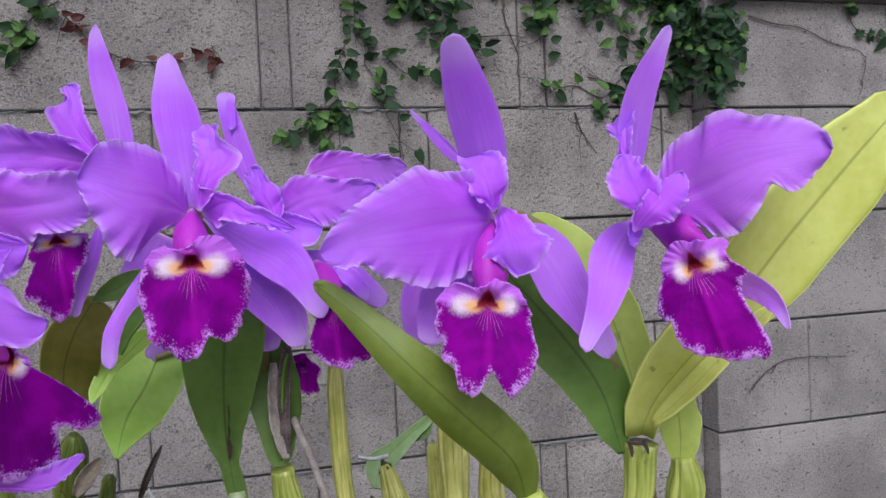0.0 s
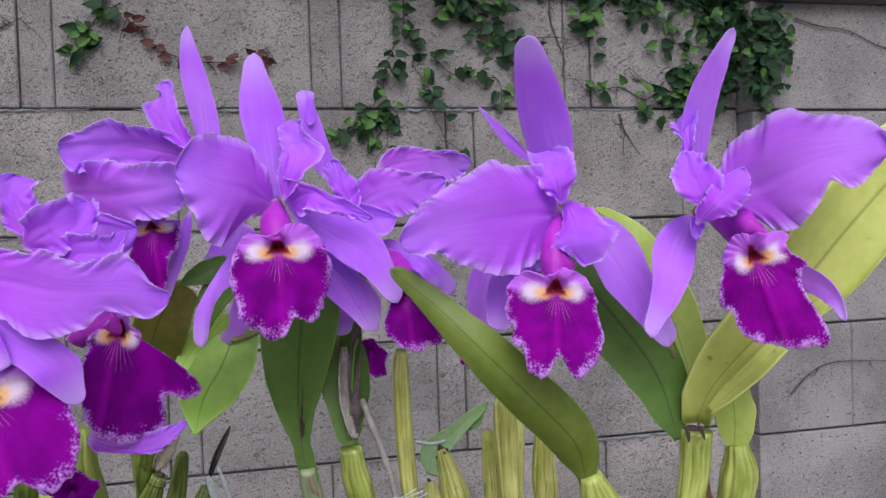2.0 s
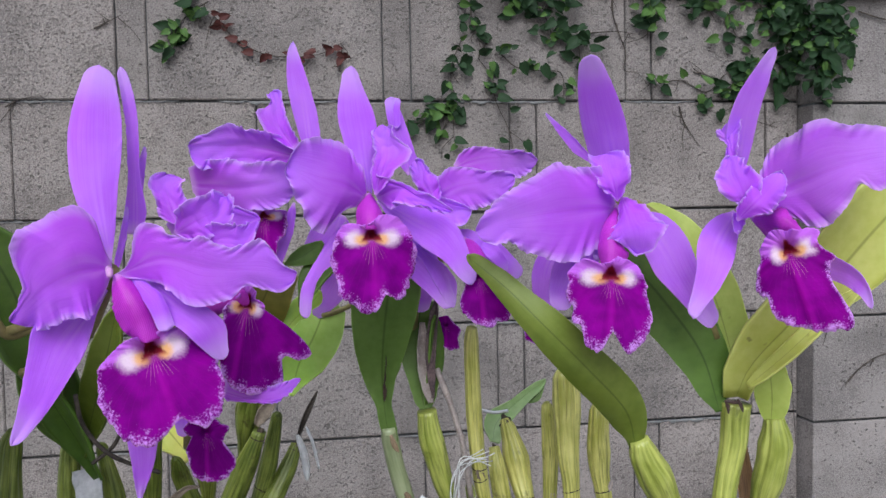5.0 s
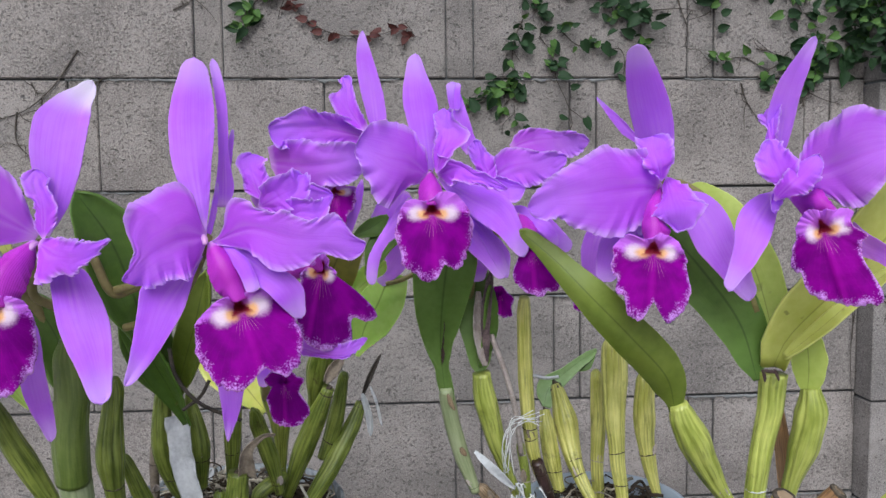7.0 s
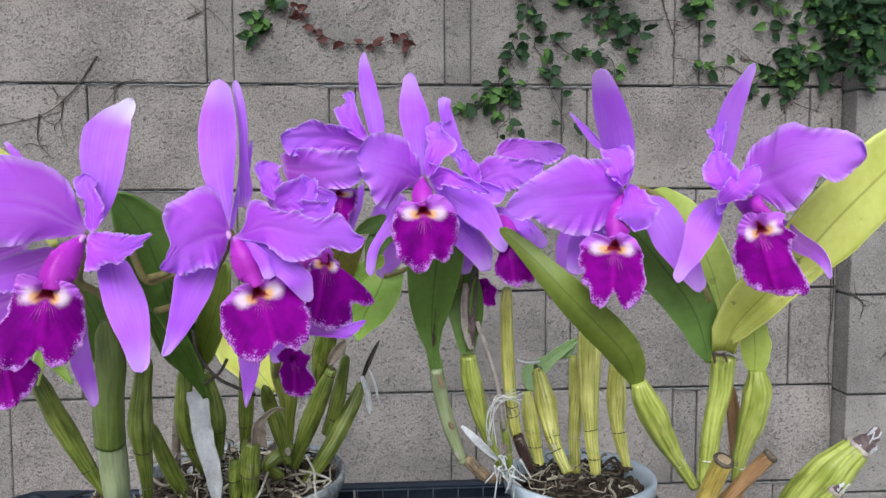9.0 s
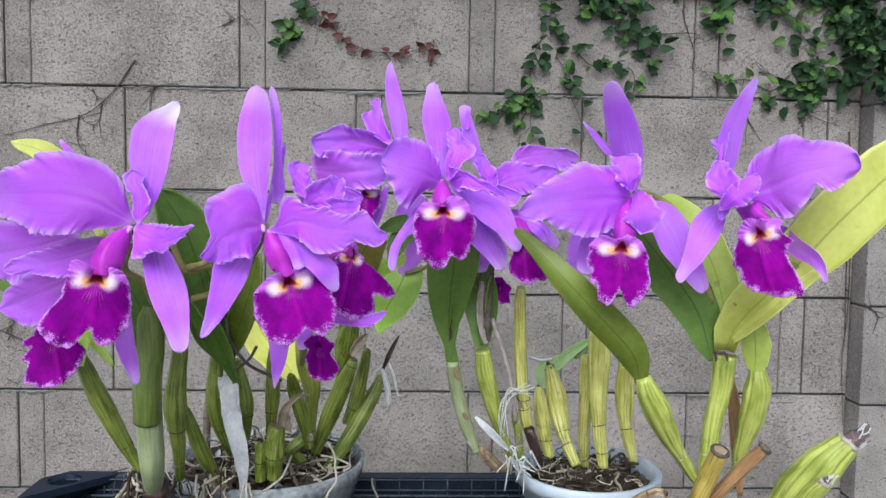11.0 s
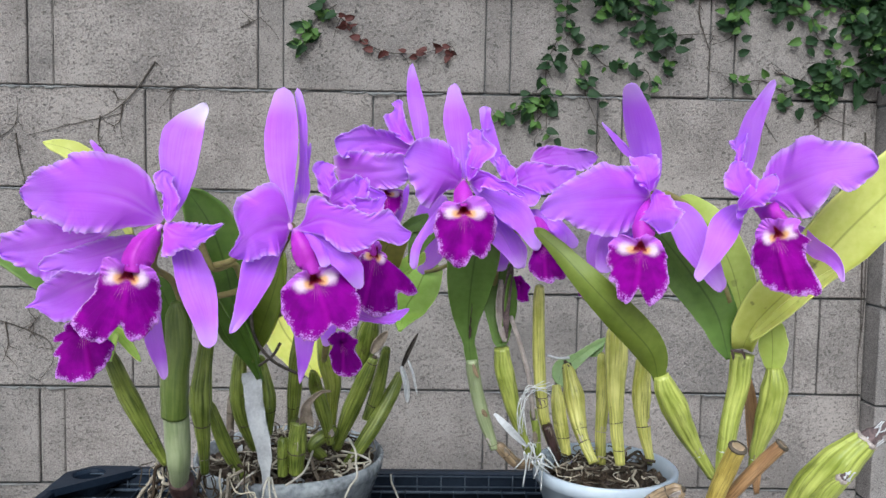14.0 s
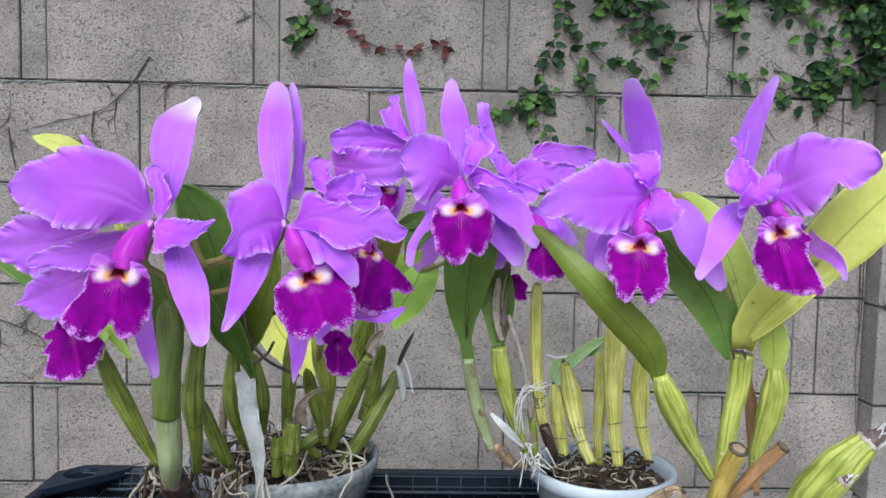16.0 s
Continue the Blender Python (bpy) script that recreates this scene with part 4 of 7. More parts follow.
bulb(plant_m, [(0.5463, -0.8000, 0.9339), (0.5419, -0.7940, 0.9792), (0.5417, -0.7870, 1.0147), (0.5438, -0.7780, 1.0501), (0.5442, -0.7730, 1.0730), (0.5441, -0.7700, 1.0800)], 0.0124, BULB_YELLOW, 24, [(0.00, 0.45), (0.31, 0.60), (0.55, 0.85), (0.80, 1.00), (0.95, 0.90), (1.00, 0.50)], 9, 0.12, (0.1, 0.3), True)
bulb(plant_m, [(0.5853, -0.7800, 0.9300), (0.5767, -0.7762, 0.9701), (0.5745, -0.7725, 1.0052), (0.5762, -0.7688, 1.0361), (0.5769, -0.7650, 1.0442)], 0.0106, BULB_YELLOW, 25, [(0.00, 0.41), (0.35, 0.71), (0.66, 1.00), (0.93, 0.88), (1.00, 0.53)], 8, 0.12, (0.34,), True)
bulb(plant_m, [(0.4782, -0.8000, 0.9417), (0.4637, -0.8120, 0.9773), (0.4555, -0.8230, 1.0163), (0.4504, -0.8320, 1.0655), (0.4486, -0.8370, 1.1186), (0.4484, -0.8400, 1.1305)], 0.0064, BULB_YELLOW, 26, [(0.00, 0.73), (0.18, 0.82), (0.38, 1.00), (0.64, 1.00), (0.93, 0.91), (1.00, 0.64)], 8, 0.12, (0.2, 0.35, 0.4), False)
bulb(plant_m, [(0.4560, -0.815, 0.9390), (0.4520, -0.820, 0.9740), (0.4470, -0.822, 1.0010)], 0.0041, BULB_GREEN, 27, EVEN, 5, 0.08, (0.4, 0.8))
bulb(plant_m, [(0.4465, -0.8120, 0.9490), (0.4319, -0.8255, 0.9839), (0.4227, -0.8375, 1.0137), (0.4141, -0.8462, 1.0448), (0.4102, -0.8500, 1.0696)], 0.0098, BULB_LIME, 28, [(0.00, 0.41), (0.28, 0.59), (0.52, 0.82), (0.78, 1.00), (1.00, 0.76)], 8, 0.12, (0.25,), False)
bulb(plant_m, [(0.4083, -0.8220, 0.9573), (0.3967, -0.8242, 0.9890), (0.3886, -0.8285, 1.0167), (0.3830, -0.8340, 1.0444), (0.3818, -0.8400, 1.0544)], 0.0070, BULB_PALE, 29, [(0.00, 0.67), (0.34, 1.00), (0.63, 1.00), (0.91, 1.00), (1.00, 0.75)], 4, 0.05, (0.04,), False, "cane in a pale papery sheath")
bulb(plant_m, [(0.4500, -0.810, 0.9380), (0.4340, -0.815, 0.9390), (0.4220, -0.820, 0.9500), (0.4110, -0.823, 0.9630)], 0.0058, ROOT_END, 84, EVEN, 5, 0.2, (0.35, 0.7), False, "brown rhizome end")
for pts, half in (([(0.3820, -0.853, 1.0530), (0.3850, -0.853, 1.0440), (0.3880, -0.852, 1.0390)], 0.0020), ([(0.3930, -0.845, 1.0050), (0.3950, -0.845, 1.0010), (0.3980, -0.844, 0.9970)], 0.0023)):
    blade("node_scar", plant_m, pts, half, V, SEPAL, ROOT_END, -0.3, seed=85, nv=8, nu=6)
bulb(plant_m, [(0.4777, -0.8030, 0.9415), (0.4697, -0.8150, 0.9619), (0.4624, -0.8230, 0.9823)], 0.0054, CANE_DARK, 86, [(0.00, 0.89), (0.48, 1.00), (1.00, 1.00)], 6, 0.08, (0.3, 0.75), False, "purple-brown foot of the cane")
leaf_sheet(plant_m, [(0.3825, -0.8380, 1.0431), (0.3793, -0.8400, 1.0643), (0.3770, -0.8450, 1.0951), (0.3777, -0.8650, 1.1316), (0.3811, -0.8850, 1.1695), (0.3862, -0.8900, 1.1968)], 0.0267, (-0.08, -0.99, 0.15),
    [0.08, 0.18, 0.22, 0.24, 0.37, 0.53, 0.63, 0.72, 0.80, 0.86, 0.92, 0.96, 1.00, 0.99, 0.96, 0.63, 0.51], [0.23, 0.27, 0.25, 0.21, 0.30, 0.38, 0.49, 0.58, 0.66, 0.72, 0.78, 0.83, 0.85, 0.85, 0.79, 0.68, 0.66], 31, LEAF_MID, "upright green leaf with a brown scar on its midrib", cup=0.1, ridge=-0.10)
leaf_sheet(plant_m, [(0.4096, -0.8460, 1.0661), (0.4059, -0.8420, 1.0930), (0.4061, -0.8380, 1.1222), (0.4092, -0.8380, 1.1562)], 0.0179, (-0.12, -0.98, 0.16),
    [0.07, 0.33, 0.40, 0.49, 0.63, 0.76, 0.78, 0.82, 0.76, 0.68, 0.64], [0.15, 0.55, 0.75, 0.91, 0.96, 1.00, 0.98, 0.94, 0.84, 0.70, 0.55], 32, LEAF_MID, "narrow green leaf behind the dry sheath")
blade("leaf", plant_m, [(0.4110, -0.845, 1.0730), (0.4170, -0.850, 1.1030), (0.4170, -0.860, 1.1440)], 0.0077, (0.5, -1, 0.1), LEAFY, LEAF_DARK, 0.2, thick=0.0016, seed=33)
blade("sheath", plant_m, [(0.4132, -0.852, 1.0758), (0.4085, -0.850, 1.1063), (0.4080, -0.850, 1.1377)], 0.0054, (0.1, -1, 0), [(0, 0.35), (0.15, 0.8), (0.4, 1.0), (0.7, 0.85), (1, 0.35)], SHEATH, 0.7, 0.0008, 5, 0.05, seed=34, label="grey-tan dry flower sheath")
blade("sheath", plant_m, [(0.4150, -0.855, 1.0800), (0.4140, -0.856, 1.1157), (0.4180, -0.860, 1.1560)], 0.0040, (-0.3, -1, 0), [(0, 0.2), (0.25, 0.75), (0.55, 1.0), (0.85, 0.8), (1, 0.3)], SHEATH_DARK, 0.9, 0.0008, 5, 0.06, seed=35, label="dark purple-brown dry flower sheath")
rope("dry_stem", plant_m, [(0.4190, -0.848, 1.1010), (0.4214, -0.850, 1.0938), (0.4286, -0.848, 1.0748), (0.4348, -0.845, 1.0548), (0.4406, -0.840, 1.0332), (0.4480, -0.825, 0.9900)], 0.0024, SHEATH)
leaf_sheet(plant_m, [(0.5006, -0.6600, 0.9853), (0.5089, -0.6500, 1.0038), (0.5353, -0.6400, 1.0230), (0.5660, -0.6300, 1.0403)], 0.0132, (-0.24, -0.94, 0.23),
    [0.15, 0.72, 1.00, 0.72, 0.46, 0.40, 0.36, 0.33, 0.14], [0.57, 0.79, 0.87, 0.81, 0.73, 0.62, 0.53, 0.46, 0.18], 36, LEAF_DULL, "small broken green leaf", cup=0.15)
leaf_sheet(plant_m, [(0.5364, -0.6400, 1.0217), (0.5510, -0.6350, 1.0221), (0.5642, -0.6300, 1.0392)], 0.0075, (-0.26, -0.94, 0.23),
    [0.19, 0.89, 1.00, 0.89, 0.63, 0.54, 0.22], [0.05, 0.33, 0.47, 0.78, 0.68, 0.50, 0.16], 40, LEAF_DARK, "dark curled edge of the small leaf")
rope("dry_stem", plant_m, [(0.4740, -0.742, 1.0400), (0.4860, -0.742, 1.0370), (0.4990, -0.742, 1.0380)], 0.0016, PAPER)
roots(plant_m, MID_POT, 0.066, 0.918, 62, 37)
for n, (a, b, half) in enumerate((((0.3788, -0.8530, 1.1020), (0.3781, -0.8478, 1.0900), 0.0007), ((0.3782, -0.8480, 1.0920), (0.3785, -0.8445, 1.0770), 0.0014), ((0.3792, -0.8600, 1.1150), (0.3788, -0.8530, 1.1010), 0.0004))):
    a, b = Vector(a), Vector(b)
    blade("leaf_scar", plant_m, [a, a.lerp(b, 0.45) + Vector((0.0005, -0.0002, 0)), b], half, (0.0, -1, 0.2), SEPAL, CANE_DARK, 0.0, 0.0, 4, 0.35, thick=0.0006, seed=87 + n, nv=14, nu=6)
bm = bmesh.new()
rng = random.Random(8)
for i in range(7):
    j = [Vector((rng.uniform(-0.005, 0.005), rng.uniform(-0.004, 0.004), rng.uniform(-0.006, 0.006))) for _ in range(4)]
    tube_bm([Vector((0.4350, -0.838, 0.9800)) + j[0], Vector((0.4310, -0.842, 1.0080)) + j[1], Vector((0.4390, -0.845, 1.0250)) + j[2], Vector((0.4590, -0.846, 1.0290)) + j[3] * 1.2], 0.0004, 5, 14, bm=bm)
for i in range(14):
    p0 = Vector((0.4510, -0.825, 0.9520)) + Vector((rng.uniform(-0.012, 0.012), rng.uniform(-0.008, 0.008), rng.uniform(-0.008, 0.006)))
    tube_bm([p0, p0 + Vector((rng.uniform(-0.015, 0.015), -0.008, rng.uniform(0, 0.01))), p0 + Vector((rng.uniform(-0.015, 0.015), 0.0, rng.uniform(-0.035, 0.0)))], 0.0008, 5, 10, bm=bm)
part("string", bm, STRING, plant_m, "white string ties knotted round the stems")
blade("string", plant_m, [(0.4050, -0.845, 1.0010), (0.4190, -0.850, 0.9880), (0.4400, -0.840, 0.9650)], 0.0040, (-0.4, -1, 0.2), SEPAL, PAPER, 0.2, seed=39, label="strip of white tie")

# ---- the large plant in the clear pot ----
plant_l = thing("orchid_plant", (LEFT_POT[0], LEFT_POT[1], 0.918), "large orchid with ribbed green canes and lilac flowers", "orchid", "orchids in the tray")
bulb(plant_l, [(0.1052, -0.9000, 0.9402), (0.1151, -0.9350, 0.9783), (0.1171, -0.9450, 1.0071), (0.1182, -0.9550, 1.0375)], 0.0109, BULB_PALE, 41, [(0.00, 0.59), (0.31, 0.86), (0.64, 1.00), (1.00, 1.00)], 4, 0.04, (), False, "cane in a pale papery sheath")
bulb(plant_l, [(0.1176, -0.9530, 1.0270), (0.1203, -0.9620, 1.0566), (0.1261, -0.9700, 1.0923), (0.1271, -0.9762, 1.1173), (0.1273, -0.9800, 1.1291)], 0.0119, CANE_GREEN, 42, [(0.00, 1.00), (0.28, 1.00), (0.63, 0.96), (0.88, 0.80), (1.00, 0.32)], 3, 0.05, (), False, "green leafy top of the cane")
bulb(plant_l, [(0.1090, -0.885, 0.9250), (0.1090, -0.900, 0.9400), (0.1110, -0.915, 0.9570)], 0.0124, CANE_DARK, 83, EVEN, 5, 0.1, (), False, "brown foot of the cane")
bulb(plant_l, [(0.0832, -0.8700, 0.9545), (0.0699, -0.8790, 0.9863), (0.0565, -0.8890, 1.0218), (0.0484, -0.9010, 1.0514), (0.0441, -0.9110, 1.0745), (0.0436, -0.9200, 1.0856)], 0.0094, BULB_GREEN, 43, [(0.00, 0.44), (0.24, 0.78), (0.52, 1.00), (0.75, 0.83), (0.92, 0.50), (1.00, 0.17)], 8, 0.12, (0.2,), False)
bulb(plant_l, [(0.1236, -0.8800, 0.9496), (0.1257, -0.8920, 0.9801), (0.1268, -0.9020, 1.0048), (0.1273, -0.9080, 1.0331), (0.1340, -0.9140, 1.0766), (0.1376, -0.9200, 1.0892)], 0.0104, BULB_GREEN, 44, [(0.00, 0.40), (0.20, 0.55), (0.37, 0.70), (0.57, 1.00), (0.91, 0.65), (1.00, 0.25)], 8, 0.12, (0.12, 0.4), False)
bulb(plant_l, [(0.1518, -0.8400, 0.9298), (0.1382, -0.8600, 0.9700), (0.1282, -0.8750, 1.0109), (0.1262, -0.8800, 1.0194)], 0.0076, BULB_GREEN, 45, [(0.00, 0.64), (0.44, 1.00), (0.90, 0.71), (1.00, 0.29)], 8, 0.12, (0.2,), False)
bulb(plant_l, [(0.1596, -0.8200, 0.9545), (0.1522, -0.8350, 0.9857), (0.1475, -0.8450, 1.0145), (0.1513, -0.8525, 1.0534), (0.1551, -0.8600, 1.0663)], 0.0091, BULB_GREEN, 46, [(0.00, 0.56), (0.27, 0.88), (0.53, 1.00), (0.89, 0.75), (1.00, 0.31)], 8, 0.12, (0.3,), False)
bulb(plant_l, [(0.1724, -0.8200, 0.9697), (0.1740, -0.8267, 1.0072), (0.1687, -0.8333, 1.0467), (0.1677, -0.8400, 1.0556)], 0.0080, BULB_GREEN, 47, [(0.00, 0.57), (0.43, 1.00), (0.90, 0.57), (1.00, 0.21)], 8, 0.12, (0.3,), False)
bulb(plant_l, [(0.1330, -0.820, 0.9510), (0.1360, -0.830, 0.9900), (0.1370, -0.830, 1.0130)], 0.0040, DRY, 48, EVEN, 4, 0.1, (0.3, 0.7))
bulb(plant_l, [(0.1937, -0.8000, 0.9700), (0.1987, -0.8150, 1.0105), (0.2030, -0.8300, 1.0495), (0.2106, -0.8450, 1.0870), (0.2149, -0.8600, 1.0975)], 0.0075, BULB_GREEN, 49, [(0.00, 0.62), (0.31, 1.00), (0.61, 1.00), (0.93, 0.69), (1.00, 0.31)], 8, 0.12, (0.2,), False)
bulb(plant_l, [(0.2042, -0.8350, 0.9346), (0.2066, -0.8450, 0.9662), (0.2088, -0.8500, 0.9920)], 0.0097, BULB_GREEN, 50, [(0.00, 0.76), (0.53, 1.00), (1.00, 0.88)], 8, 0.12, (0.45,), True)
bulb(plant_l, [(0.1900, -0.835, 0.9320), (0.1910, -0.840, 0.9560), (0.1920, -0.840, 0.9730)], 0.0062, BULB_GREEN, 51, EVEN, 6, 0.1, (0.5,))
bulb(plant_l, [(0.2342, -0.7900, 0.9501), (0.2280, -0.7975, 0.9850), (0.2209, -0.8100, 1.0155), (0.2194, -0.8225, 1.0316), (0.2186, -0.8300, 1.0392)], 0.0077, BULB_GREEN, 52, [(0.00, 0.54), (0.40, 1.00), (0.75, 0.92), (0.92, 0.62), (1.00, 0.23)], 8, 0.12, (0.1,), False)
bulb(plant_l, [(0.2367, -0.7600, 0.9361), (0.2549, -0.7750, 0.9854), (0.2699, -0.7850, 1.0212), (0.2796, -0.7900, 1.0447)], 0.0098, BULB_GREEN, 53, [(0.00, 0.56), (0.44, 1.00), (0.77, 0.94), (1.00, 0.56)], 8, 0.12, (0.95,), True)
bulb(plant_l, [(0.2290, -0.745, 0.9480), (0.2330, -0.765, 1.0050), (0.2290, -0.790, 1.0540), (0.2320, -0.800, 1.0860)], 0.0117, BULB_LIME, 54, BULB, 7, 0.14, (0.1,), False)
bulb(plant_l, [(0.2416, -0.7550, 0.9040), (0.2733, -0.7450, 0.9501), (0.2944, -0.7250, 0.9856), (0.3061, -0.7120, 1.0100)], 0.0092, BULB_GREEN, 55, [(0.00, 0.57), (0.44, 1.00), (0.78, 0.93), (1.00, 0.57)], 8, 0.12, (0.15, 0.96), True)
bulb(plant_l, [(0.2690, -0.7300, 0.9601), (0.2808, -0.7300, 0.9966), (0.2894, -0.7350, 1.0386), (0.2914, -0.7400, 1.0461)], 0.0084, BULB_GREEN, 56, [(0.00, 0.77), (0.44, 1.00), (0.92, 0.62), (1.00, 0.31)], 8, 0.12, (0.2,), False)
bulb(plant_l, [(0.2240, -0.780, 0.9330), (0.2150, -0.790, 0.9490), (0.2380, -0.775, 0.9630)], 0.0073, BULB_GREEN, 57, EVEN, 5, 0.1, (), False)
bulb(plant_l, [(0.2600, -0.745, 1.0000), (0.2670, -0.760, 1.0420), (0.2770, -0.785, 1.0900)], 0.0123, BULB_GREEN, 58, BULB, 7, 0.13, (), False)
blade("sheath", plant_l, [(0.1760, -0.845, 0.9200), (0.1770, -0.860, 0.9650), (0.1700, -0.865, 1.0030), (0.1640, -0.860, 1.0440)], 0.0094, (0, -1, 0.1), [(0, 0.55), (0.08, 0.38), (0.18, 0.46), (0.32, 0.74), (0.6, 0.92), (0.96, 1.0), (1, 0.9)], PAPER, 0.45, 0.0022, 4, 0.016, seed=59, nv=60, nu=16, label="white papery dry sheath")
blade("sheath", plant_l, [(0.2160, -0.850, 0.9880), (0.2180, -0.855, 1.0100), (0.2310, -0.860, 1.0240), (0.2420, -0.865, 1.0270)], 0.0073, (0.2, -1, 0.3), [(0, 1.0), (0.3, 0.8), (0.6, 0.35), (1, 0.12)], DRY, 0.7, 0.001, seed=60, label="dry brown sheath remnant")
blade("sheath", plant_l, [(0.2770, -0.790, 1.0500), (0.2850, -0.790, 1.0620), (0.2940, -0.790, 1.0740)], 0.0054, (0, -1, 0.2), SEPAL, DRY, 0.8, 0.001, seed=61)
blade("sheath", plant_l, [(0.3070, -0.712, 1.0160), (0.3150, -0.712, 1.0360), (0.3260, -0.710, 1.0580)], 0.0025, (0, -1, 0.2), SEPAL, TWIG, 0.8, 0.0006, seed=62)
blade("sheath", plant_l, [(0.3070, -0.716, 1.0200), (0.3130, -0.720, 1.0010), (0.3150, -0.720, 0.9780)], 0.0033, (0, -1, 0.2), STRAP, PAPER, 0.5, 0.0006, seed=63, label="strip of white dry sheath")
blade("sheath", plant_l, [(0.3150, -0.716, 1.0270), (0.3210, -0.720, 1.0120), (0.3260, -0.720, 0.9880)], 0.0013, (0, -1, 0.2), STRAP, PAPER, 0.5, 0.0006, seed=64)
rope("dry_stem", plant_l, [(0.1760, -0.920, 1.1100), (0.1790, -0.915, 1.0880), (0.1930, -0.905, 1.0650), (0.2200, -0.890, 1.0470)], 0.0015, TWIG)
rope("dry_stem", plant_l, [(0.1790, -0.900, 1.0590), (0.1920, -0.900, 1.0690), (0.1990, -0.900, 1.0810)], 0.0014, TWIG)

blade("leaf", plant_l, [(0.1650, -0.930, 1.1110), (0.1600, -0.945, 1.1530), (0.1490, -0.955, 1.1920), (0.1300, -0.960, 1.2230)], 0.0224, (0.3, -1, 0.15), LEAFY, LEAF_DARK, 0.3, thick=0.002, seed=65, label="dark olive leaf with rounded tip")
blade("leaf", plant_l, [(0.1750, -0.870, 1.0400), (0.1680, -0.890, 1.0730), (0.1550, -0.910, 1.1130), (0.1450, -0.930, 1.1510)], 0.0136, (-0.4, -1, 0.3), LEAFY, LEAF_DARK, 0.4, thick=0.002, seed=66, label="dark green folded leaf")
blade("leaf", plant_l, [(0.1650, -0.870, 1.0570), (0.1540, -0.880, 1.0870), (0.1530, -0.900, 1.1270), (0.1620, -0.920, 1.1660)], 0.0188, (0.2, -1, 0), LEAFY, LEAF_MID, 0.25, thick=0.002, seed=67)
blade("leaf", plant_l, [(0.1680, -0.880, 1.0600), (0.1810, -0.900, 1.0910), (0.1970, -0.930, 1.1270), (0.2110, -0.950, 1.1690)], 0.0127, (-0.2, -1, 0.1), LEAFY, LEAF_OLIVE, 0.3, thick=0.002, seed=68)
blade("leaf", plant_l, [(0.2100, -0.700, 1.0000), (0.1860, -0.700, 1.0320), (0.1660, -0.700, 1.0590), (0.1500, -0.710, 1.1030)], 0.0279, (0.2, -0.8, 0.75), LEAFY, LEAF_GOLD, 0.2, thick=0.0018, seed=69)
leaf_sheet(plant_l, [(0.3072, -0.8150, 1.0785), (0.3129, -0.8000, 1.1004), (0.3246, -0.7850, 1.1193), (0.3372, -0.7650, 1.1478)], 0.0229, (0.10, -0.98, 0.17),
    [0.07, 0.31, 0.58, 0.80, 0.96, 1.00, 0.95, 0.86, 0.76, 0.61, 0.48], [0.06, 0.32, 0.62, 0.83, 0.91, 0.94, 0.98, 0.99, 0.93, 0.84, 0.74], 70, LEAF_GRASS, "fresh green oval leaf", cup=0.1, ridge=-0.12)
leaf_sheet(plant_l, [(0.2820, -0.8300, 1.1112), (0.2835, -0.8400, 1.1411), (0.2929, -0.8500, 1.1657), (0.3054, -0.8500, 1.1863)], 0.0200, (0.17, -0.98, 0.11),
    [0.04, 0.20, 0.37, 0.47, 0.64, 0.70, 0.74, 0.71, 0.58, 0.38, 0.20], [0.11, 0.56, 0.78, 0.92, 0.98, 1.00, 1.00, 0.97, 0.90, 0.80, 0.71], 79, LEAF_BRONZE, "olive brown-green leaf", cup=0.1)
leaf_sheet(plant_l, [(0.2985, -0.8450, 1.1211), (0.3077, -0.8350, 1.1373), (0.3183, -0.8250, 1.1469), (0.3324, -0.8150, 1.1602)], 0.0114, (0.12, -0.98, 0.14),
    [0.07, 0.41, 0.50, 0.65, 0.91, 1.00, 0.92, 0.61, 0.24], [0.04, 0.29, 0.38, 0.36, 0.32, 0.34, 0.42, 0.54, 0.23], 80, LEAF_FRESH, "pale fresh green leaf")
leaf_sheet(plant_l, [(0.3059, -0.8700, 1.1852), (0.3200, -0.8700, 1.1918), (0.3345, -0.8700, 1.2015)], 0.0085, (0.13, -0.99, 0.06),
    [0.05, 0.30, 0.58, 0.70, 0.79, 0.75, 0.60, 0.44, 0.20], [0.04, 0.23, 0.46, 0.67, 0.91, 1.00, 1.00, 0.56, 0.23], 73, LEAF_DARK)
blade("leaf", plant_l, [(0.3190, -0.870, 1.1540), (0.3270, -0.870, 1.1760), (0.3480, -0.860, 1.1980), (0.3650, -0.860, 1.2060)], 0.0120, (-0.3, -0.9, 0.5), LEAFY, LEAF_DARK, 0.25, thick=0.0018, seed=72)
blade("leaf", plant_l, [(0.1200, -0.940, 1.0720), (0.1170, -0.950, 1.1030), (0.1090, -0.955, 1.1330), (0.0920, -0.955, 1.1570)], 0.0156, (0.3, -1, 0.1), LEAFY, LEAF_MID, 0.25, thick=0.002, seed=74)
blade("leaf", plant_l, [(0.0730, -0.930, 1.1800), (0.0570, -0.940, 1.2240), (0.0330, -0.945, 1.2510), (0.0050, -0.945, 1.2600)], 0.0109, (0.2, -1, 0.4), LEAFY, LEAF_YELLOW, 0.2, thick=0.0016, seed=75, label="yellow-green leaf tip")
blade("leaf", plant_l, [(0.0360, -0.900, 1.0930), (-0.0000, -0.910, 1.1310), (-0.0330, -0.915, 1.1560), (-0.0800, -0.920, 1.1840)], 0.0134, (0.2, -1, 0.4), LEAFY, LEAF_MID, 0.3, thick=0.0018, seed=76)
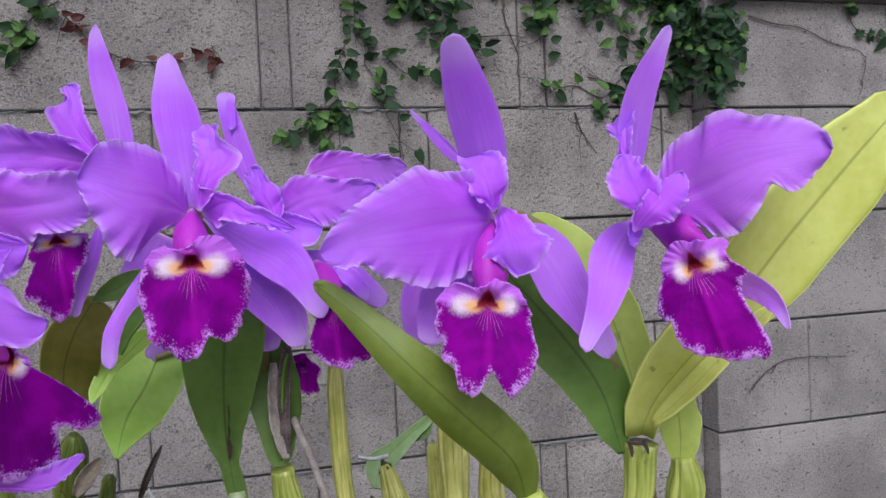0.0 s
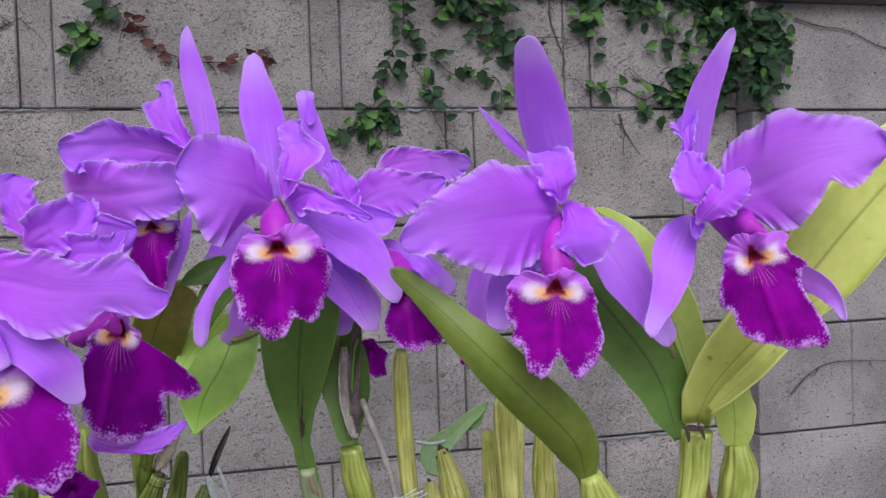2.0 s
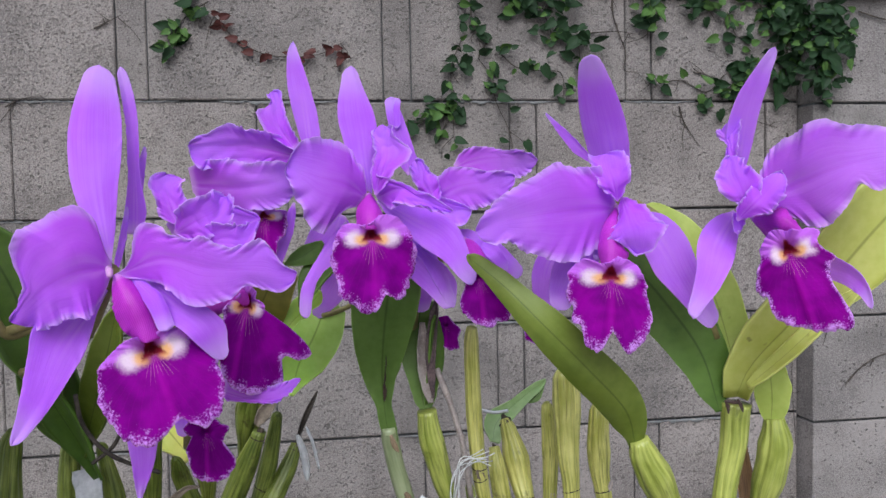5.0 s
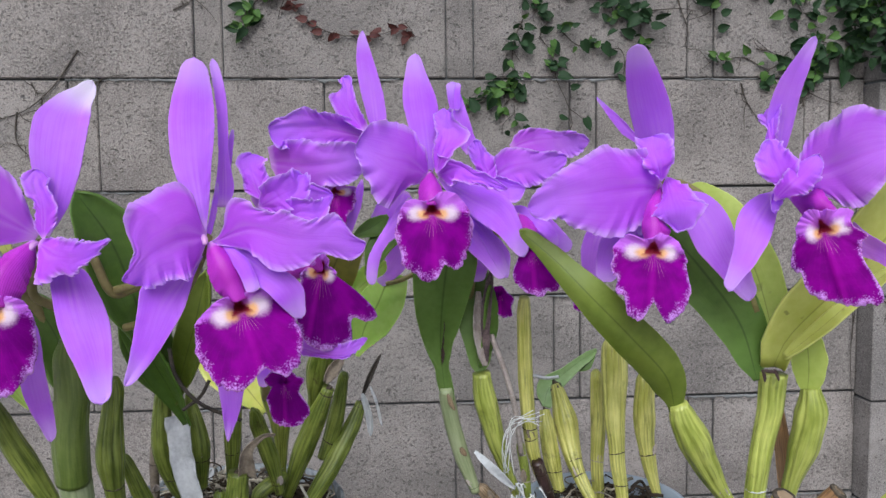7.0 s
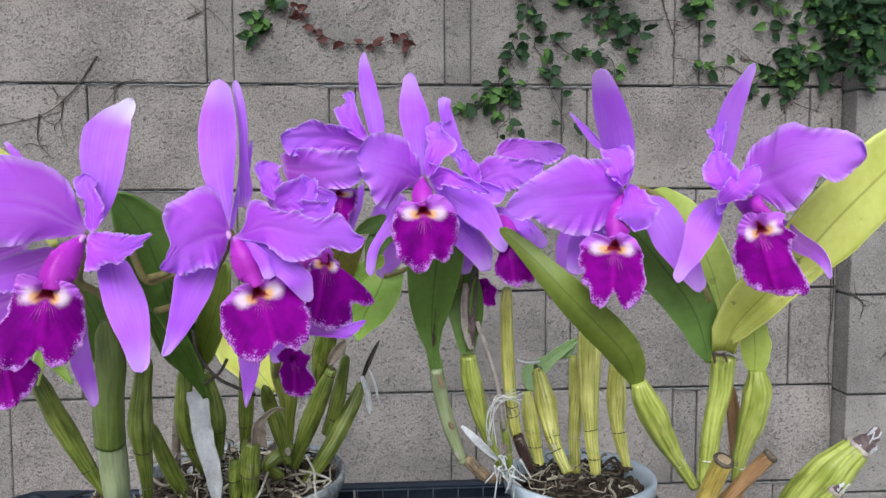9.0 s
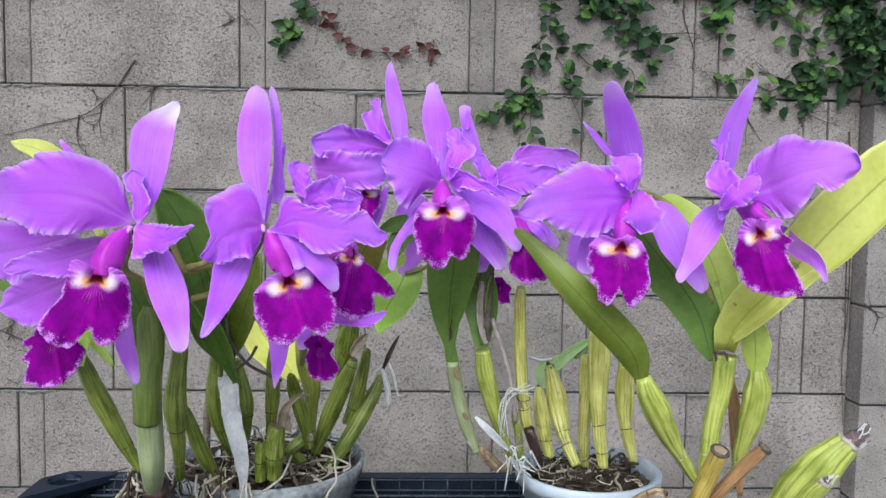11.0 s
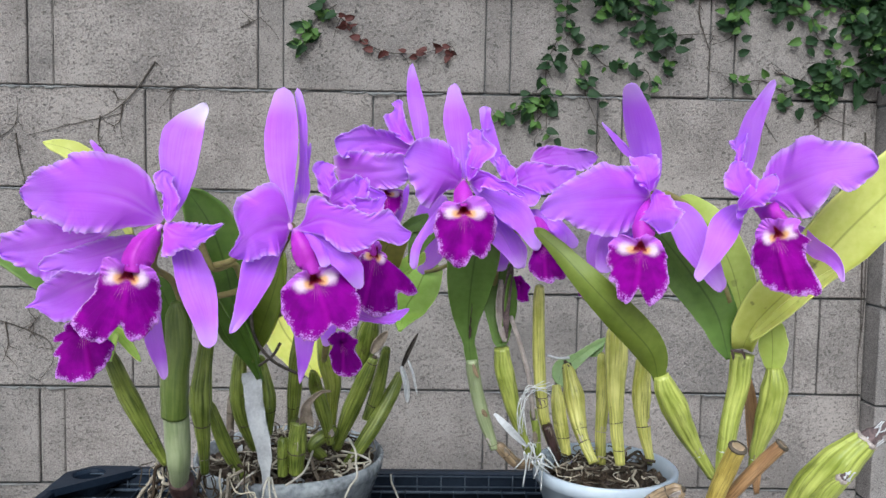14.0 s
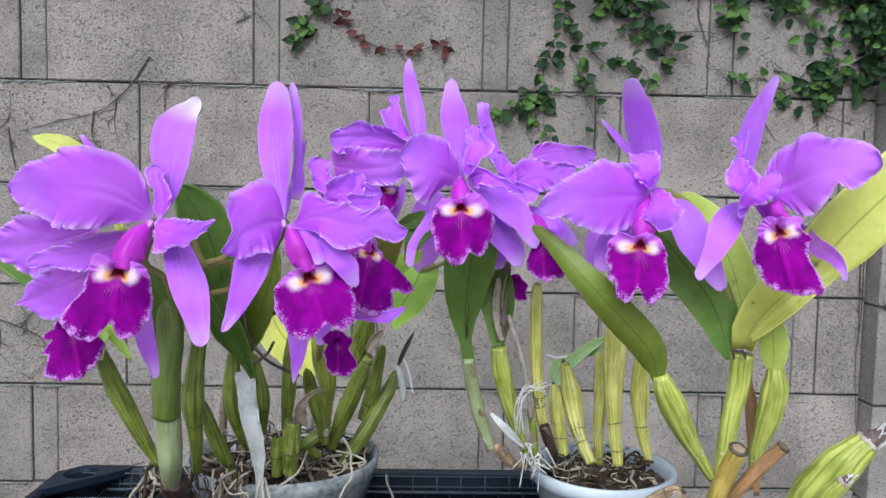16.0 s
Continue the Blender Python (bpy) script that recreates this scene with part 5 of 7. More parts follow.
blade("leaf", plant_l, [(0.0470, -0.915, 1.0650), (0.0490, -0.915, 1.0800), (0.0530, -0.910, 1.0900), (0.0700, -0.900, 1.0620)], 0.0052, (0.2, -1, 0.4), SEPAL, LEAF_FRESH, 0.3, thick=0.0014, seed=77)
rope("flower_stalk", plant_l, [(0.1720, -0.930, 1.1310), (0.1690, -0.950, 1.1580), (0.1550, -0.970, 1.1570), (0.1470, -0.980, 1.1810)], 0.0030, STALK)
rope("flower_stalk", plant_l, [(0.1560, -0.970, 1.1590), (0.1740, -0.980, 1.1650), (0.1920, -1.000, 1.1810)], 0.0028, STALK)
rope("flower_stalk", plant_l, [(0.1550, -0.950, 1.1310), (0.1740, -0.960, 1.1370), (0.2010, -1.000, 1.1540), (0.2290, -1.040, 1.1890)], 0.0028, STALK)
rope("flower_stalk", plant_l, [(0.1260, -0.950, 1.1130), (0.1220, -0.970, 1.1450), (0.1110, -0.985, 1.1590), (0.1200, -1.000, 1.1800)], 0.0030, STALK)


rng = random.Random(61)
for k in range(16):
    a = rng.uniform(0, 6.2832)
    r = rng.uniform(0.02, 0.085)
    p = Vector((LEFT_POT[0] + r * math.cos(a), LEFT_POT[1] + r * math.sin(a), 0.917))
    q = p + Vector((rng.gauss(0, 0.008), rng.gauss(-0.003, 0.006), rng.uniform(0.012, 0.030)))
    blade("sheath", plant_l, [p, p.lerp(q, 0.5) + Vector((rng.gauss(0, 0.003), -0.002, 0)), q], rng.uniform(0.002, 0.005), (rng.uniform(-0.6, 0.6), -1, 0.2), STRAP, rng.choice((DRY, PAPER, DRY)), 0.7, 0.001, 5, 0.3, seed=200 + k, nv=12, nu=8, label="torn dry sheath among the roots")
roots(plant_l, LEFT_POT, 0.096, 0.921, 190, 78)
rng = random.Random(21)
bm = bmesh.new()
for i in range(52):
    p = Vector((0.1330, -0.862, 0.9430)) + Vector((rng.uniform(-0.07, 0.035), rng.uniform(-0.012, 0.012), rng.uniform(-0.006, 0.012)))
    pts = [p]
    for k in range(5):
        p = p + Vector((rng.gauss(0, 0.006), rng.uniform(-0.008, 0.004), rng.uniform(-0.015, 0.001)))
        pts.append(p)
    tube_bm(pts, rng.choice((0.0005, 0.0007, 0.0011, 0.0016)), 6, 20, bm=bm)
part("root_tangle", bm, ROOT, plant_l, "pale roots hanging over the pot rim")["kind"] = "stuff"
for pts in ([(0.2540, -0.800, 0.9600), (0.2640, -0.830, 0.9560), (0.2660, -0.845, 0.9480), (0.2680, -0.856, 0.9380), (0.2620, -0.858, 0.9300), (0.2560, -0.860, 0.9170)], [(0.2960, -0.700, 0.8850), (0.2970, -0.700, 0.8750), (0.3020, -0.700, 0.8640), (0.3060, -0.700, 0.8520)],
            [(0.2190, -0.820, 0.9520), (0.2160, -0.855, 0.9440), (0.2070, -0.862, 0.9370), (0.1980, -0.862, 0.9310)], [(0.2470, -0.800, 0.9460), (0.2660, -0.820, 0.9490), (0.2790, -0.820, 0.9420), (0.2730, -0.830, 0.9390)],
            [(0.1810, -0.862, 0.9390), (0.1780, -0.864, 0.9320), (0.1760, -0.866, 0.9190)], [(0.1840, -0.862, 0.9390), (0.1860, -0.864, 0.9310), (0.1900, -0.866, 0.9180)], [(0.1830, -0.866, 0.9410), (0.1830, -0.868, 0.9310), (0.1840, -0.868, 0.9190)], [(0.1670, -0.862, 0.9440), (0.1550, -0.868, 0.9360), (0.1450, -0.870, 0.9200)]):
    rope("root", plant_l, pts, 0.0012, ROOT_PALE)


# ---- the flowers ----
rope("flower_stalk", plant_m, [(0.3328, -0.7900, 1.1382), (0.3445, -0.7850, 1.1404), (0.3563, -0.7850, 1.1454), (0.3692, -0.8000, 1.1538)], 0.0022, STALK)


# outer flower of the yellow-leaved plant
fl = flower_heart(plant_r, (0.6040, -0.970, 1.2200), [(0.6415, -0.9350, 1.2120), (0.6769, -0.9200, 1.1834), (0.6724, -0.9200, 1.1473), (0.6352, -0.9250, 1.1018)], (0.003, -0.006, -0.004))
sep(fl, [(0.6004, -0.9700, 1.2371), (0.5983, -0.9800, 1.2669), (0.5998, -0.9920, 1.2947), (0.6086, -1.0010, 1.3175)], 0.0091, (-0.49, -0.86, -0.16),
    [0.11, 0.47, 0.74, 1.00, 0.97, 0.83, 0.56, 0.39, 0.28], [0.10, 0.52, 0.75, 0.84, 0.84, 0.84, 0.80, 0.53, 0.33], 101, tilt=-0.5)
pet(fl, [(0.6124, -0.9720, 1.2217), (0.6301, -0.9850, 1.2338), (0.6444, -1.0050, 1.2432), (0.6638, -1.0200, 1.2487), (0.6799, -1.0300, 1.2497)], 0.0314, (-0.58, -0.82, -0.05),
    [0.10, 0.39, 0.63, 0.85, 0.92, 0.92, 1.00, 0.97, 0.75, 0.69, 0.59, 0.45, 0.42], [0.05, 0.23, 0.55, 0.83, 0.94, 0.98, 0.90, 0.70, 0.40, 0.59, 0.54, 0.36, 0.25], 102, cup=0.0, tilt=0.18, bend=0.25)
pet(fl, [(0.5936, -0.9850, 1.2350), (0.5893, -0.9830, 1.2502), (0.5903, -0.9797, 1.2640), (0.5925, -0.9750, 1.2743)], 0.0080, (-0.46, -0.88, -0.09),
    [0.01, 0.08, 0.15, 0.25, 0.34, 0.19, 0.66, 0.88, 0.61], [0.03, 0.19, 0.36, 0.48, 0.55, 0.64, 0.76, 0.92, 1.00], 103, cup=0.25, tilt=0.5, ruffle=2.0)
pet(fl, [(0.5958, -0.9950, 1.2154), (0.5874, -1.0020, 1.2300), (0.5857, -0.9960, 1.2419), (0.5865, -0.9880, 1.2525)], 0.0133, (-0.47, -0.88, -0.05),
    [0.02, 0.12, 0.26, 0.64, 0.89, 1.00, 0.90, 0.58, 0.36], [0.05, 0.34, 0.56, 0.75, 0.93, 0.78, 0.60, 0.47, 0.39], 104, cup=0.28, ruffle=1.6)
pet(fl, [(0.5846, -1.0000, 1.2129), (0.5888, -1.0120, 1.2234), (0.6026, -1.0070, 1.2336), (0.6130, -1.0000, 1.2415)], 0.0108, (-0.51, -0.86, -0.03),
    [0.10, 0.56, 0.65, 0.72, 0.77, 0.79, 0.72, 0.48, 0.27], [0.05, 0.33, 0.66, 0.97, 1.00, 0.98, 0.91, 0.67, 0.45], 105, cup=-0.35, ruffle=1.4)
pet(fl, [(0.5980, -0.9780, 1.2169), (0.5899, -0.9900, 1.2112), (0.5876, -0.9950, 1.2046)], 0.0047, (-0.47, -0.88, 0.02),
    [0.26, 0.84, 0.95, 1.00, 0.94, 0.69, 0.37], [0.12, 0.81, 0.74, 0.73, 0.63, 0.44, 0.16], 108, cup=0.3)
sep(fl, [(0.5996, -0.9700, 1.2179), (0.5799, -0.9850, 1.1983), (0.5638, -1.0050, 1.1801), (0.5474, -1.0170, 1.1571)], 0.0120, (-0.44, -0.89, 0.10),
    [0.12, 0.61, 0.86, 0.97, 0.92, 0.76, 0.62, 0.36, 0.23], [0.17, 0.68, 0.96, 1.00, 0.91, 0.76, 0.61, 0.47, 0.41], 106, tilt=0.3)
sep(fl, [(0.6469, -0.9650, 1.2020), (0.6596, -0.9750, 1.1833), (0.6667, -0.9900, 1.1765), (0.6704, -0.9980, 1.1691), (0.6689, -1.0080, 1.1572)], 0.0080, (-0.59, -0.80, 0.10),
    [0.12, 0.63, 0.78, 0.87, 0.85, 0.62, 0.43, 0.31, 0.21], [0.07, 0.43, 0.88, 1.00, 0.92, 0.87, 0.75, 0.44, 0.22], 107, tilt=-0.5)
tube(fl, [(0.6076, -0.9740, 1.2144), (0.6097, -0.9920, 1.2133), (0.6111, -1.0060, 1.2131), (0.6184, -1.0120, 1.2056)], 0.0113, (-0.53, -0.85, 0.02),
    [0.03, 0.21, 0.38, 0.50, 0.58, 0.50, 0.34, 0.25, 0.14], [0.09, 0.47, 0.87, 1.00, 0.94, 0.96, 0.88, 0.62, 0.30], 109)
lip_apron(fl, (0.6099, -1.0120, 1.1958), (-0.53, -0.85, 0.06), 0.0279, [0.38, 0.43, 0.43, 0.46, 0.58, 0.68, 0.73, 0.62, 0.62, 0.70, 0.97, 0.90, 0.96, 1.17, 1.99, 1.97, 1.85, 1.71, 1.61, 1.46, 1.16, 1.15, 0.97, 0.79, 0.61, 0.56, 0.56, 0.54, 0.52, 0.50, 0.50, 0.50, 0.50, 0.47, 0.44, 0.39],
    (-0.27, 0.43), -18, 110)

# inner flower of the yellow-leaved plant
fl = flower_heart(plant_r, (0.5280, -0.940, 1.2230), [(0.5520, -0.925, 1.2230), (0.5860, -0.910, 1.1990), (0.6100, -0.925, 1.1280)], (-0.002, -0.007, -0.004))
sep(fl, [(0.5308, -0.9420, 1.2282), (0.5210, -0.9550, 1.2649), (0.5077, -0.9720, 1.2938), (0.4975, -0.9870, 1.3147)], 0.0154, (-0.29, -0.94, -0.17),
    [0.08, 0.52, 0.87, 0.99, 1.00, 0.92, 0.79, 0.62, 0.45], [0.15, 0.52, 0.67, 0.75, 0.77, 0.72, 0.62, 0.45, 0.29], 111, tilt=0.3, cup=-0.2)
pet(fl, [(0.5282, -0.9450, 1.2219), (0.4998, -0.9600, 1.2223), (0.4671, -0.9700, 1.2190), (0.4466, -0.9700, 1.2152), (0.4287, -0.9680, 1.2090)], 0.0331, (-0.20, -0.98, 0.01),
    [0.07, 0.28, 0.60, 0.80, 0.93, 1.00, 0.98, 0.90, 0.76, 0.61, 0.40, 0.37, 0.32], [0.07, 0.28, 0.58, 0.78, 0.76, 0.83, 0.91, 0.81, 0.67, 0.54, 0.44, 0.26, 0.17], 112, cup=-0.05, tilt=0.12, bend=0.3)
pet(fl, [(0.5227, -0.9620, 1.2265), (0.5181, -0.9680, 1.2384), (0.5167, -0.9640, 1.2476), (0.5184, -0.9560, 1.2570)], 0.0131, (-0.31, -0.95, -0.06),
    [0.03, 0.17, 0.42, 0.65, 0.71, 0.77, 0.87, 0.96, 0.89], [0.06, 0.33, 0.51, 0.83, 0.98, 1.00, 0.99, 0.82, 0.44], 113, cup=0.25, ruffle=1.4)
pet(fl, [(0.5295, -0.9520, 1.2292), (0.5242, -0.9780, 1.2158), (0.5233, -0.9880, 1.2058), (0.5263, -0.9850, 1.1938)], 0.0215, (-0.34, -0.94, 0.04),
    [0.04, 0.24, 0.37, 0.55, 0.68, 0.71, 1.00, 0.66, 0.43], [0.03, 0.17, 0.27, 0.37, 0.50, 0.74, 0.70, 0.45, 0.19], 114, cup=-0.3, tilt=-0.3, ruffle=1.2)
sep(fl, [(0.5437, -0.9400, 1.2197), (0.5600, -0.9480, 1.1950), (0.5712, -0.9550, 1.1692), (0.5868, -0.9620, 1.1421)], 0.0162, (-0.41, -0.91, 0.11),
    [0.16, 0.75, 0.98, 1.00, 0.92, 0.89, 0.82, 0.63, 0.50], [0.09, 0.57, 0.73, 0.81, 0.80, 0.58, 0.43, 0.32, 0.19], 115, tilt=0.2)
sep(fl, [(0.5189, -0.9350, 1.1968), (0.5006, -0.9383, 1.1806), (0.4916, -0.9433, 1.1676), (0.4859, -0.9500, 1.1564)], 0.0131, (-0.24, -0.96, 0.12),
    [0.09, 0.59, 0.89, 0.87, 0.81, 0.72, 0.68, 0.61, 0.49], [0.04, 0.23, 0.47, 0.68, 1.00, 0.87, 0.75, 0.55, 0.46], 116)
sep(fl, [(0.5250, -0.9460, 1.2173), (0.5137, -0.9550, 1.2025), (0.5083, -0.9600, 1.1893)], 0.0053, (-0.29, -0.95, 0.04),
    [0.11, 0.99, 1.00, 0.90, 0.69, 0.52, 0.38], [0.03, 0.21, 0.35, 0.49, 0.52, 0.46, 0.33], 118)
tube(fl, [(0.5276, -0.9470, 1.2238), (0.5162, -0.9680, 1.2102), (0.5118, -0.9780, 1.1989), (0.5112, -0.9820, 1.1876)], 0.0110, (-0.31, -0.95, 0.06),
    [0.05, 0.28, 0.35, 0.40, 0.47, 0.58, 0.75, 1.00, 0.69], [0.02, 0.11, 0.27, 0.38, 0.46, 0.56, 0.66, 0.64, 0.54], 119)
lip_apron(fl, (0.5103, -0.9840, 1.1815), (-0.31, -0.95, 0.10), 0.0266, [0.30, 0.36, 0.43, 0.44, 0.46, 0.50, 0.55, 0.60, 0.64, 0.69, 0.77, 0.86, 0.92, 1.09, 1.39, 1.57, 1.75, 1.85, 1.32, 1.80, 1.75, 1.38, 1.39, 1.15, 1.19, 1.10, 1.00, 1.01, 0.93, 0.82, 0.73, 0.41, 0.32, 0.30, 0.28, 0.28],
    (-0.54, 0.43), 2, 117)

# front flower of the plant in the blue-white pot
fl = flower_heart(plant_m, (0.3650, -0.905, 1.2330), [(0.3710, -0.865, 1.2260), (0.3850, -0.830, 1.1830), (0.4040, -0.825, 1.1040)], (0.001, -0.006, -0.003))
sep(fl, [(0.3679, -0.9050, 1.2310), (0.3639, -0.9020, 1.2610), (0.3605, -0.8960, 1.2932), (0.3573, -0.8910, 1.3241)], 0.0136, (0.05, -0.99, -0.15),
    [0.08, 0.42, 0.66, 0.81, 0.92, 1.00, 0.89, 0.63, 0.43], [0.05, 0.27, 0.48, 0.69, 0.87, 0.86, 0.65, 0.41, 0.26], 121, cup=-0.15)
pet(fl, [(0.3651, -0.9080, 1.2326), (0.3499, -0.9180, 1.2420), (0.3326, -0.9240, 1.2468), (0.3127, -0.9280, 1.2539)], 0.0362, (0.12, -0.99, -0.05),
    [0.21, 0.30, 0.42, 0.83, 0.94, 0.96, 1.00, 0.96, 0.77, 0.56, 0.43, 0.28, 0.22], [0.03, 0.13, 0.24, 0.35, 0.45, 0.62, 0.66, 0.68, 0.69, 0.66, 0.63, 0.55, 0.51], 122, cup=-0.1, tilt=0.1, bend=0.2)
pet(fl, [(0.3703, -0.9200, 1.2340), (0.3748, -0.9240, 1.2499), (0.3789, -0.9200, 1.2637), (0.3767, -0.9140, 1.2806)], 0.0148, (0.01, -1.00, -0.09),
    [0.05, 0.23, 0.40, 0.47, 0.51, 0.52, 0.54, 0.59, 0.60, 0.61, 0.62], [0.04, 0.21, 0.31, 0.43, 0.55, 0.88, 1.00, 0.60, 0.28, 0.39, 0.20], 123, cup=0.25, tilt=0.3, ruffle=1.8)
pet(fl, [(0.3717, -0.9100, 1.2329), (0.3847, -0.9280, 1.2383), (0.3987, -0.9360, 1.2306), (0.4196, -0.9340, 1.2225)], 0.0141, (-0.03, -1.00, -0.02),
    [0.07, 0.33, 1.00, 0.49, 0.26, 0.24, 0.25, 0.33, 0.27, 0.16, 0.08], [0.09, 0.61, 0.89, 0.83, 0.82, 0.70, 0.50, 0.35, 0.27, 0.23, 0.21], 124, cup=0.28, ruffle=1.6)
sep(fl, [(0.3721, -0.9080, 1.2304), (0.3954, -0.9180, 1.2157), (0.4155, -0.9260, 1.2024), (0.4330, -0.9300, 1.1731)], 0.0134, (-0.07, -1.00, 0.04),
    [0.08, 0.37, 0.63, 0.93, 1.00, 0.94, 0.75, 0.57, 0.43], [0.07, 0.38, 0.57, 0.77, 0.92, 0.88, 0.64, 0.46, 0.27], 125, tilt=0.2, cup=-0.1)
sep(fl, [(0.3923, -0.8980, 1.2075), (0.4086, -0.9007, 1.1888), (0.4189, -0.9030, 1.1736), (0.4239, -0.9050, 1.1548)], 0.0075, (-0.07, -0.99, 0.10),
    [0.06, 0.06, 0.12, 0.35, 0.66, 0.80, 0.88, 0.55, 0.26], [0.17, 0.75, 0.68, 0.72, 0.90, 1.00, 0.94, 0.67, 0.37], 120)
sep(fl, [(0.3510, -0.9050, 1.2162), (0.3342, -0.9150, 1.1931), (0.3250, -0.9240, 1.1737), (0.3225, -0.9300, 1.1545)], 0.0107, (0.13, -0.99, 0.11),
    [0.09, 0.60, 1.00, 0.93, 0.54, 0.39, 0.36, 0.33, 0.26], [0.05, 0.24, 0.21, 0.22, 0.26, 0.34, 0.42, 0.42, 0.38], 126, cup=-0.2)
tube(fl, [(0.3665, -0.9090, 1.2356), (0.3659, -0.9280, 1.2262), (0.3662, -0.9380, 1.2188), (0.3663, -0.9430, 1.2117)], 0.0092, (0.04, -1.00, 0.01),
    [0.12, 0.53, 0.70, 0.84, 0.95, 1.00, 0.90, 0.52, 0.21], [0.06, 0.37, 0.69, 0.78, 0.87, 0.94, 1.00, 0.82, 0.42], 129)
lip_apron(fl, (0.3662, -0.9440, 1.2083), (0.04, -1.00, 0.03), 0.0280, [0.28, 0.34, 0.45, 0.51, 0.59, 0.65, 0.74, 0.78, 0.84, 0.92, 0.94, 1.09, 1.17, 1.25, 1.34, 1.52, 1.60, 1.37, 1.75, 1.77, 1.62, 1.56, 1.31, 1.20, 1.11, 0.95, 0.88, 0.81, 0.75, 0.67, 0.53, 0.32, 0.29, 0.27, 0.26, 0.26],
    (-0.49, 0.46), 0, 127)

# flower behind it, turned away
fl = flower_heart(plant_m, (0.3210, -0.875, 1.2540), [(0.3370, -0.860, 1.2360), (0.3640, -0.830, 1.1820), (0.3960, -0.820, 1.1260)])
sep(fl, [(0.3274, -0.8750, 1.2653), (0.3240, -0.8730, 1.3021), (0.3199, -0.8713, 1.3254), (0.3176, -0.8700, 1.3448)], 0.0094, (0.02, -0.98, -0.19),
    [0.09, 0.58, 0.77, 0.94, 1.00, 0.95, 0.79, 0.59, 0.26], [0.15, 0.87, 0.91, 0.85, 0.70, 0.60, 0.49, 0.30, 0.12], 131)
pet(fl, [(0.3202, -0.8780, 1.2624), (0.2879, -0.8900, 1.2689), (0.2673, -0.8970, 1.2697), (0.2483, -0.9040, 1.2690)], 0.0169, (0.12, -0.99, -0.09),
    [0.09, 0.37, 0.44, 0.50, 0.58, 0.64, 0.69, 0.75, 0.80, 0.85, 0.91, 0.98, 1.00], [0.07, 0.29, 0.54, 0.69, 0.71, 0.69, 0.70, 0.77, 0.89, 0.74, 0.48, 0.38, 0.33], 132, cup=0.35, bend=0.2, ruffle=1.5)
pet(fl, [(0.3176, -0.8900, 1.2667), (0.3070, -0.8880, 1.2840), (0.3049, -0.8847, 1.2964), (0.3030, -0.8800, 1.3076)], 0.0137, (0.05, -0.99, -0.14),
    [0.05, 0.27, 0.44, 0.58, 0.73, 0.81, 1.00, 0.74, 0.22, 0.32, 0.40], [0.33, 0.41, 0.46, 0.48, 0.49, 0.47, 0.45, 0.41, 0.39, 0.44, 0.49], 133, cup=0.4, ruffle=1.6)
pet(fl, [(0.2467, -0.8850, 1.2435), (0.2785, -0.9100, 1.2411), (0.3034, -0.9180, 1.2430), (0.3240, -0.9150, 1.2509)], 0.0218, (0.06, -1.00, -0.05),
    [0.54, 0.63, 0.75, 0.81, 0.84, 0.84, 0.77, 0.69, 0.69, 0.66, 0.59, 0.33, 0.21], [0.20, 0.67, 0.80, 0.94, 1.00, 0.99, 0.98, 0.73, 0.78, 0.76, 0.62, 0.42, 0.34], 135, cup=0.1, tilt=-0.25, ruffle=1.3)
sep(fl, [(0.3153, -0.8800, 1.2304), (0.3104, -0.8867, 1.2101), (0.3038, -0.8917, 1.1919), (0.3011, -0.8950, 1.1793)], 0.0041, (0.17, -0.98, 0.06),
    [0.26, 0.70, 0.84, 1.00, 0.96, 0.99, 0.98, 0.80, 0.64], [0.16, 0.65, 0.84, 0.97, 0.96, 0.88, 0.86, 0.65, 0.57], 136)
lip_apron(fl, (0.2962, -0.9030, 1.2220), (0.19, -0.98, 0.00), 0.0164, [0.44, 0.46, 0.49, 0.48, 0.48, 0.49, 0.52, 0.57, 0.94, 0.93, 0.96, 1.01, 1.05, 1.12, 1.16, 1.17, 1.34, 2.21, 2.72, 2.43, 2.10, 2.06, 1.11, 1.04, 0.98, 0.80, 0.70, 0.68, 0.67, 0.69, 0.63, 0.56, 0.52, 0.49, 0.46, 0.44],
    (-0.55, 0.55), -6, 134)

# flowers behind the two pairs
fl = flower_heart(plant_m, (0.4260, -0.875, 1.2130), [(0.4210, -0.845, 1.1770), (0.4060, -0.822, 1.1270)])
sep(fl, [(0.3983, -0.8700, 1.2491), (0.3914, -0.8687, 1.2750), (0.3880, -0.8670, 1.2922), (0.3867, -0.8650, 1.3065)], 0.0089, (-0.01, -0.99, -0.14),
    [0.10, 0.44, 0.47, 0.51, 0.52, 0.50, 0.51, 0.53, 0.57], [0.17, 1.00, 1.00, 0.99, 0.95, 0.87, 0.77, 0.60, 0.59], 141)
sep(fl, [(0.3895, -0.8720, 1.2831), (0.3900, -0.8720, 1.2932), (0.3913, -0.8720, 1.3046)], 0.0033, (-0.01, -0.99, -0.14),
    [0.16, 0.63, 0.67, 0.73, 0.81, 0.78, 0.70, 0.62, 0.43], [0.26, 1.00, 0.93, 0.85, 0.75, 0.69, 0.67, 0.65, 0.57], 142)
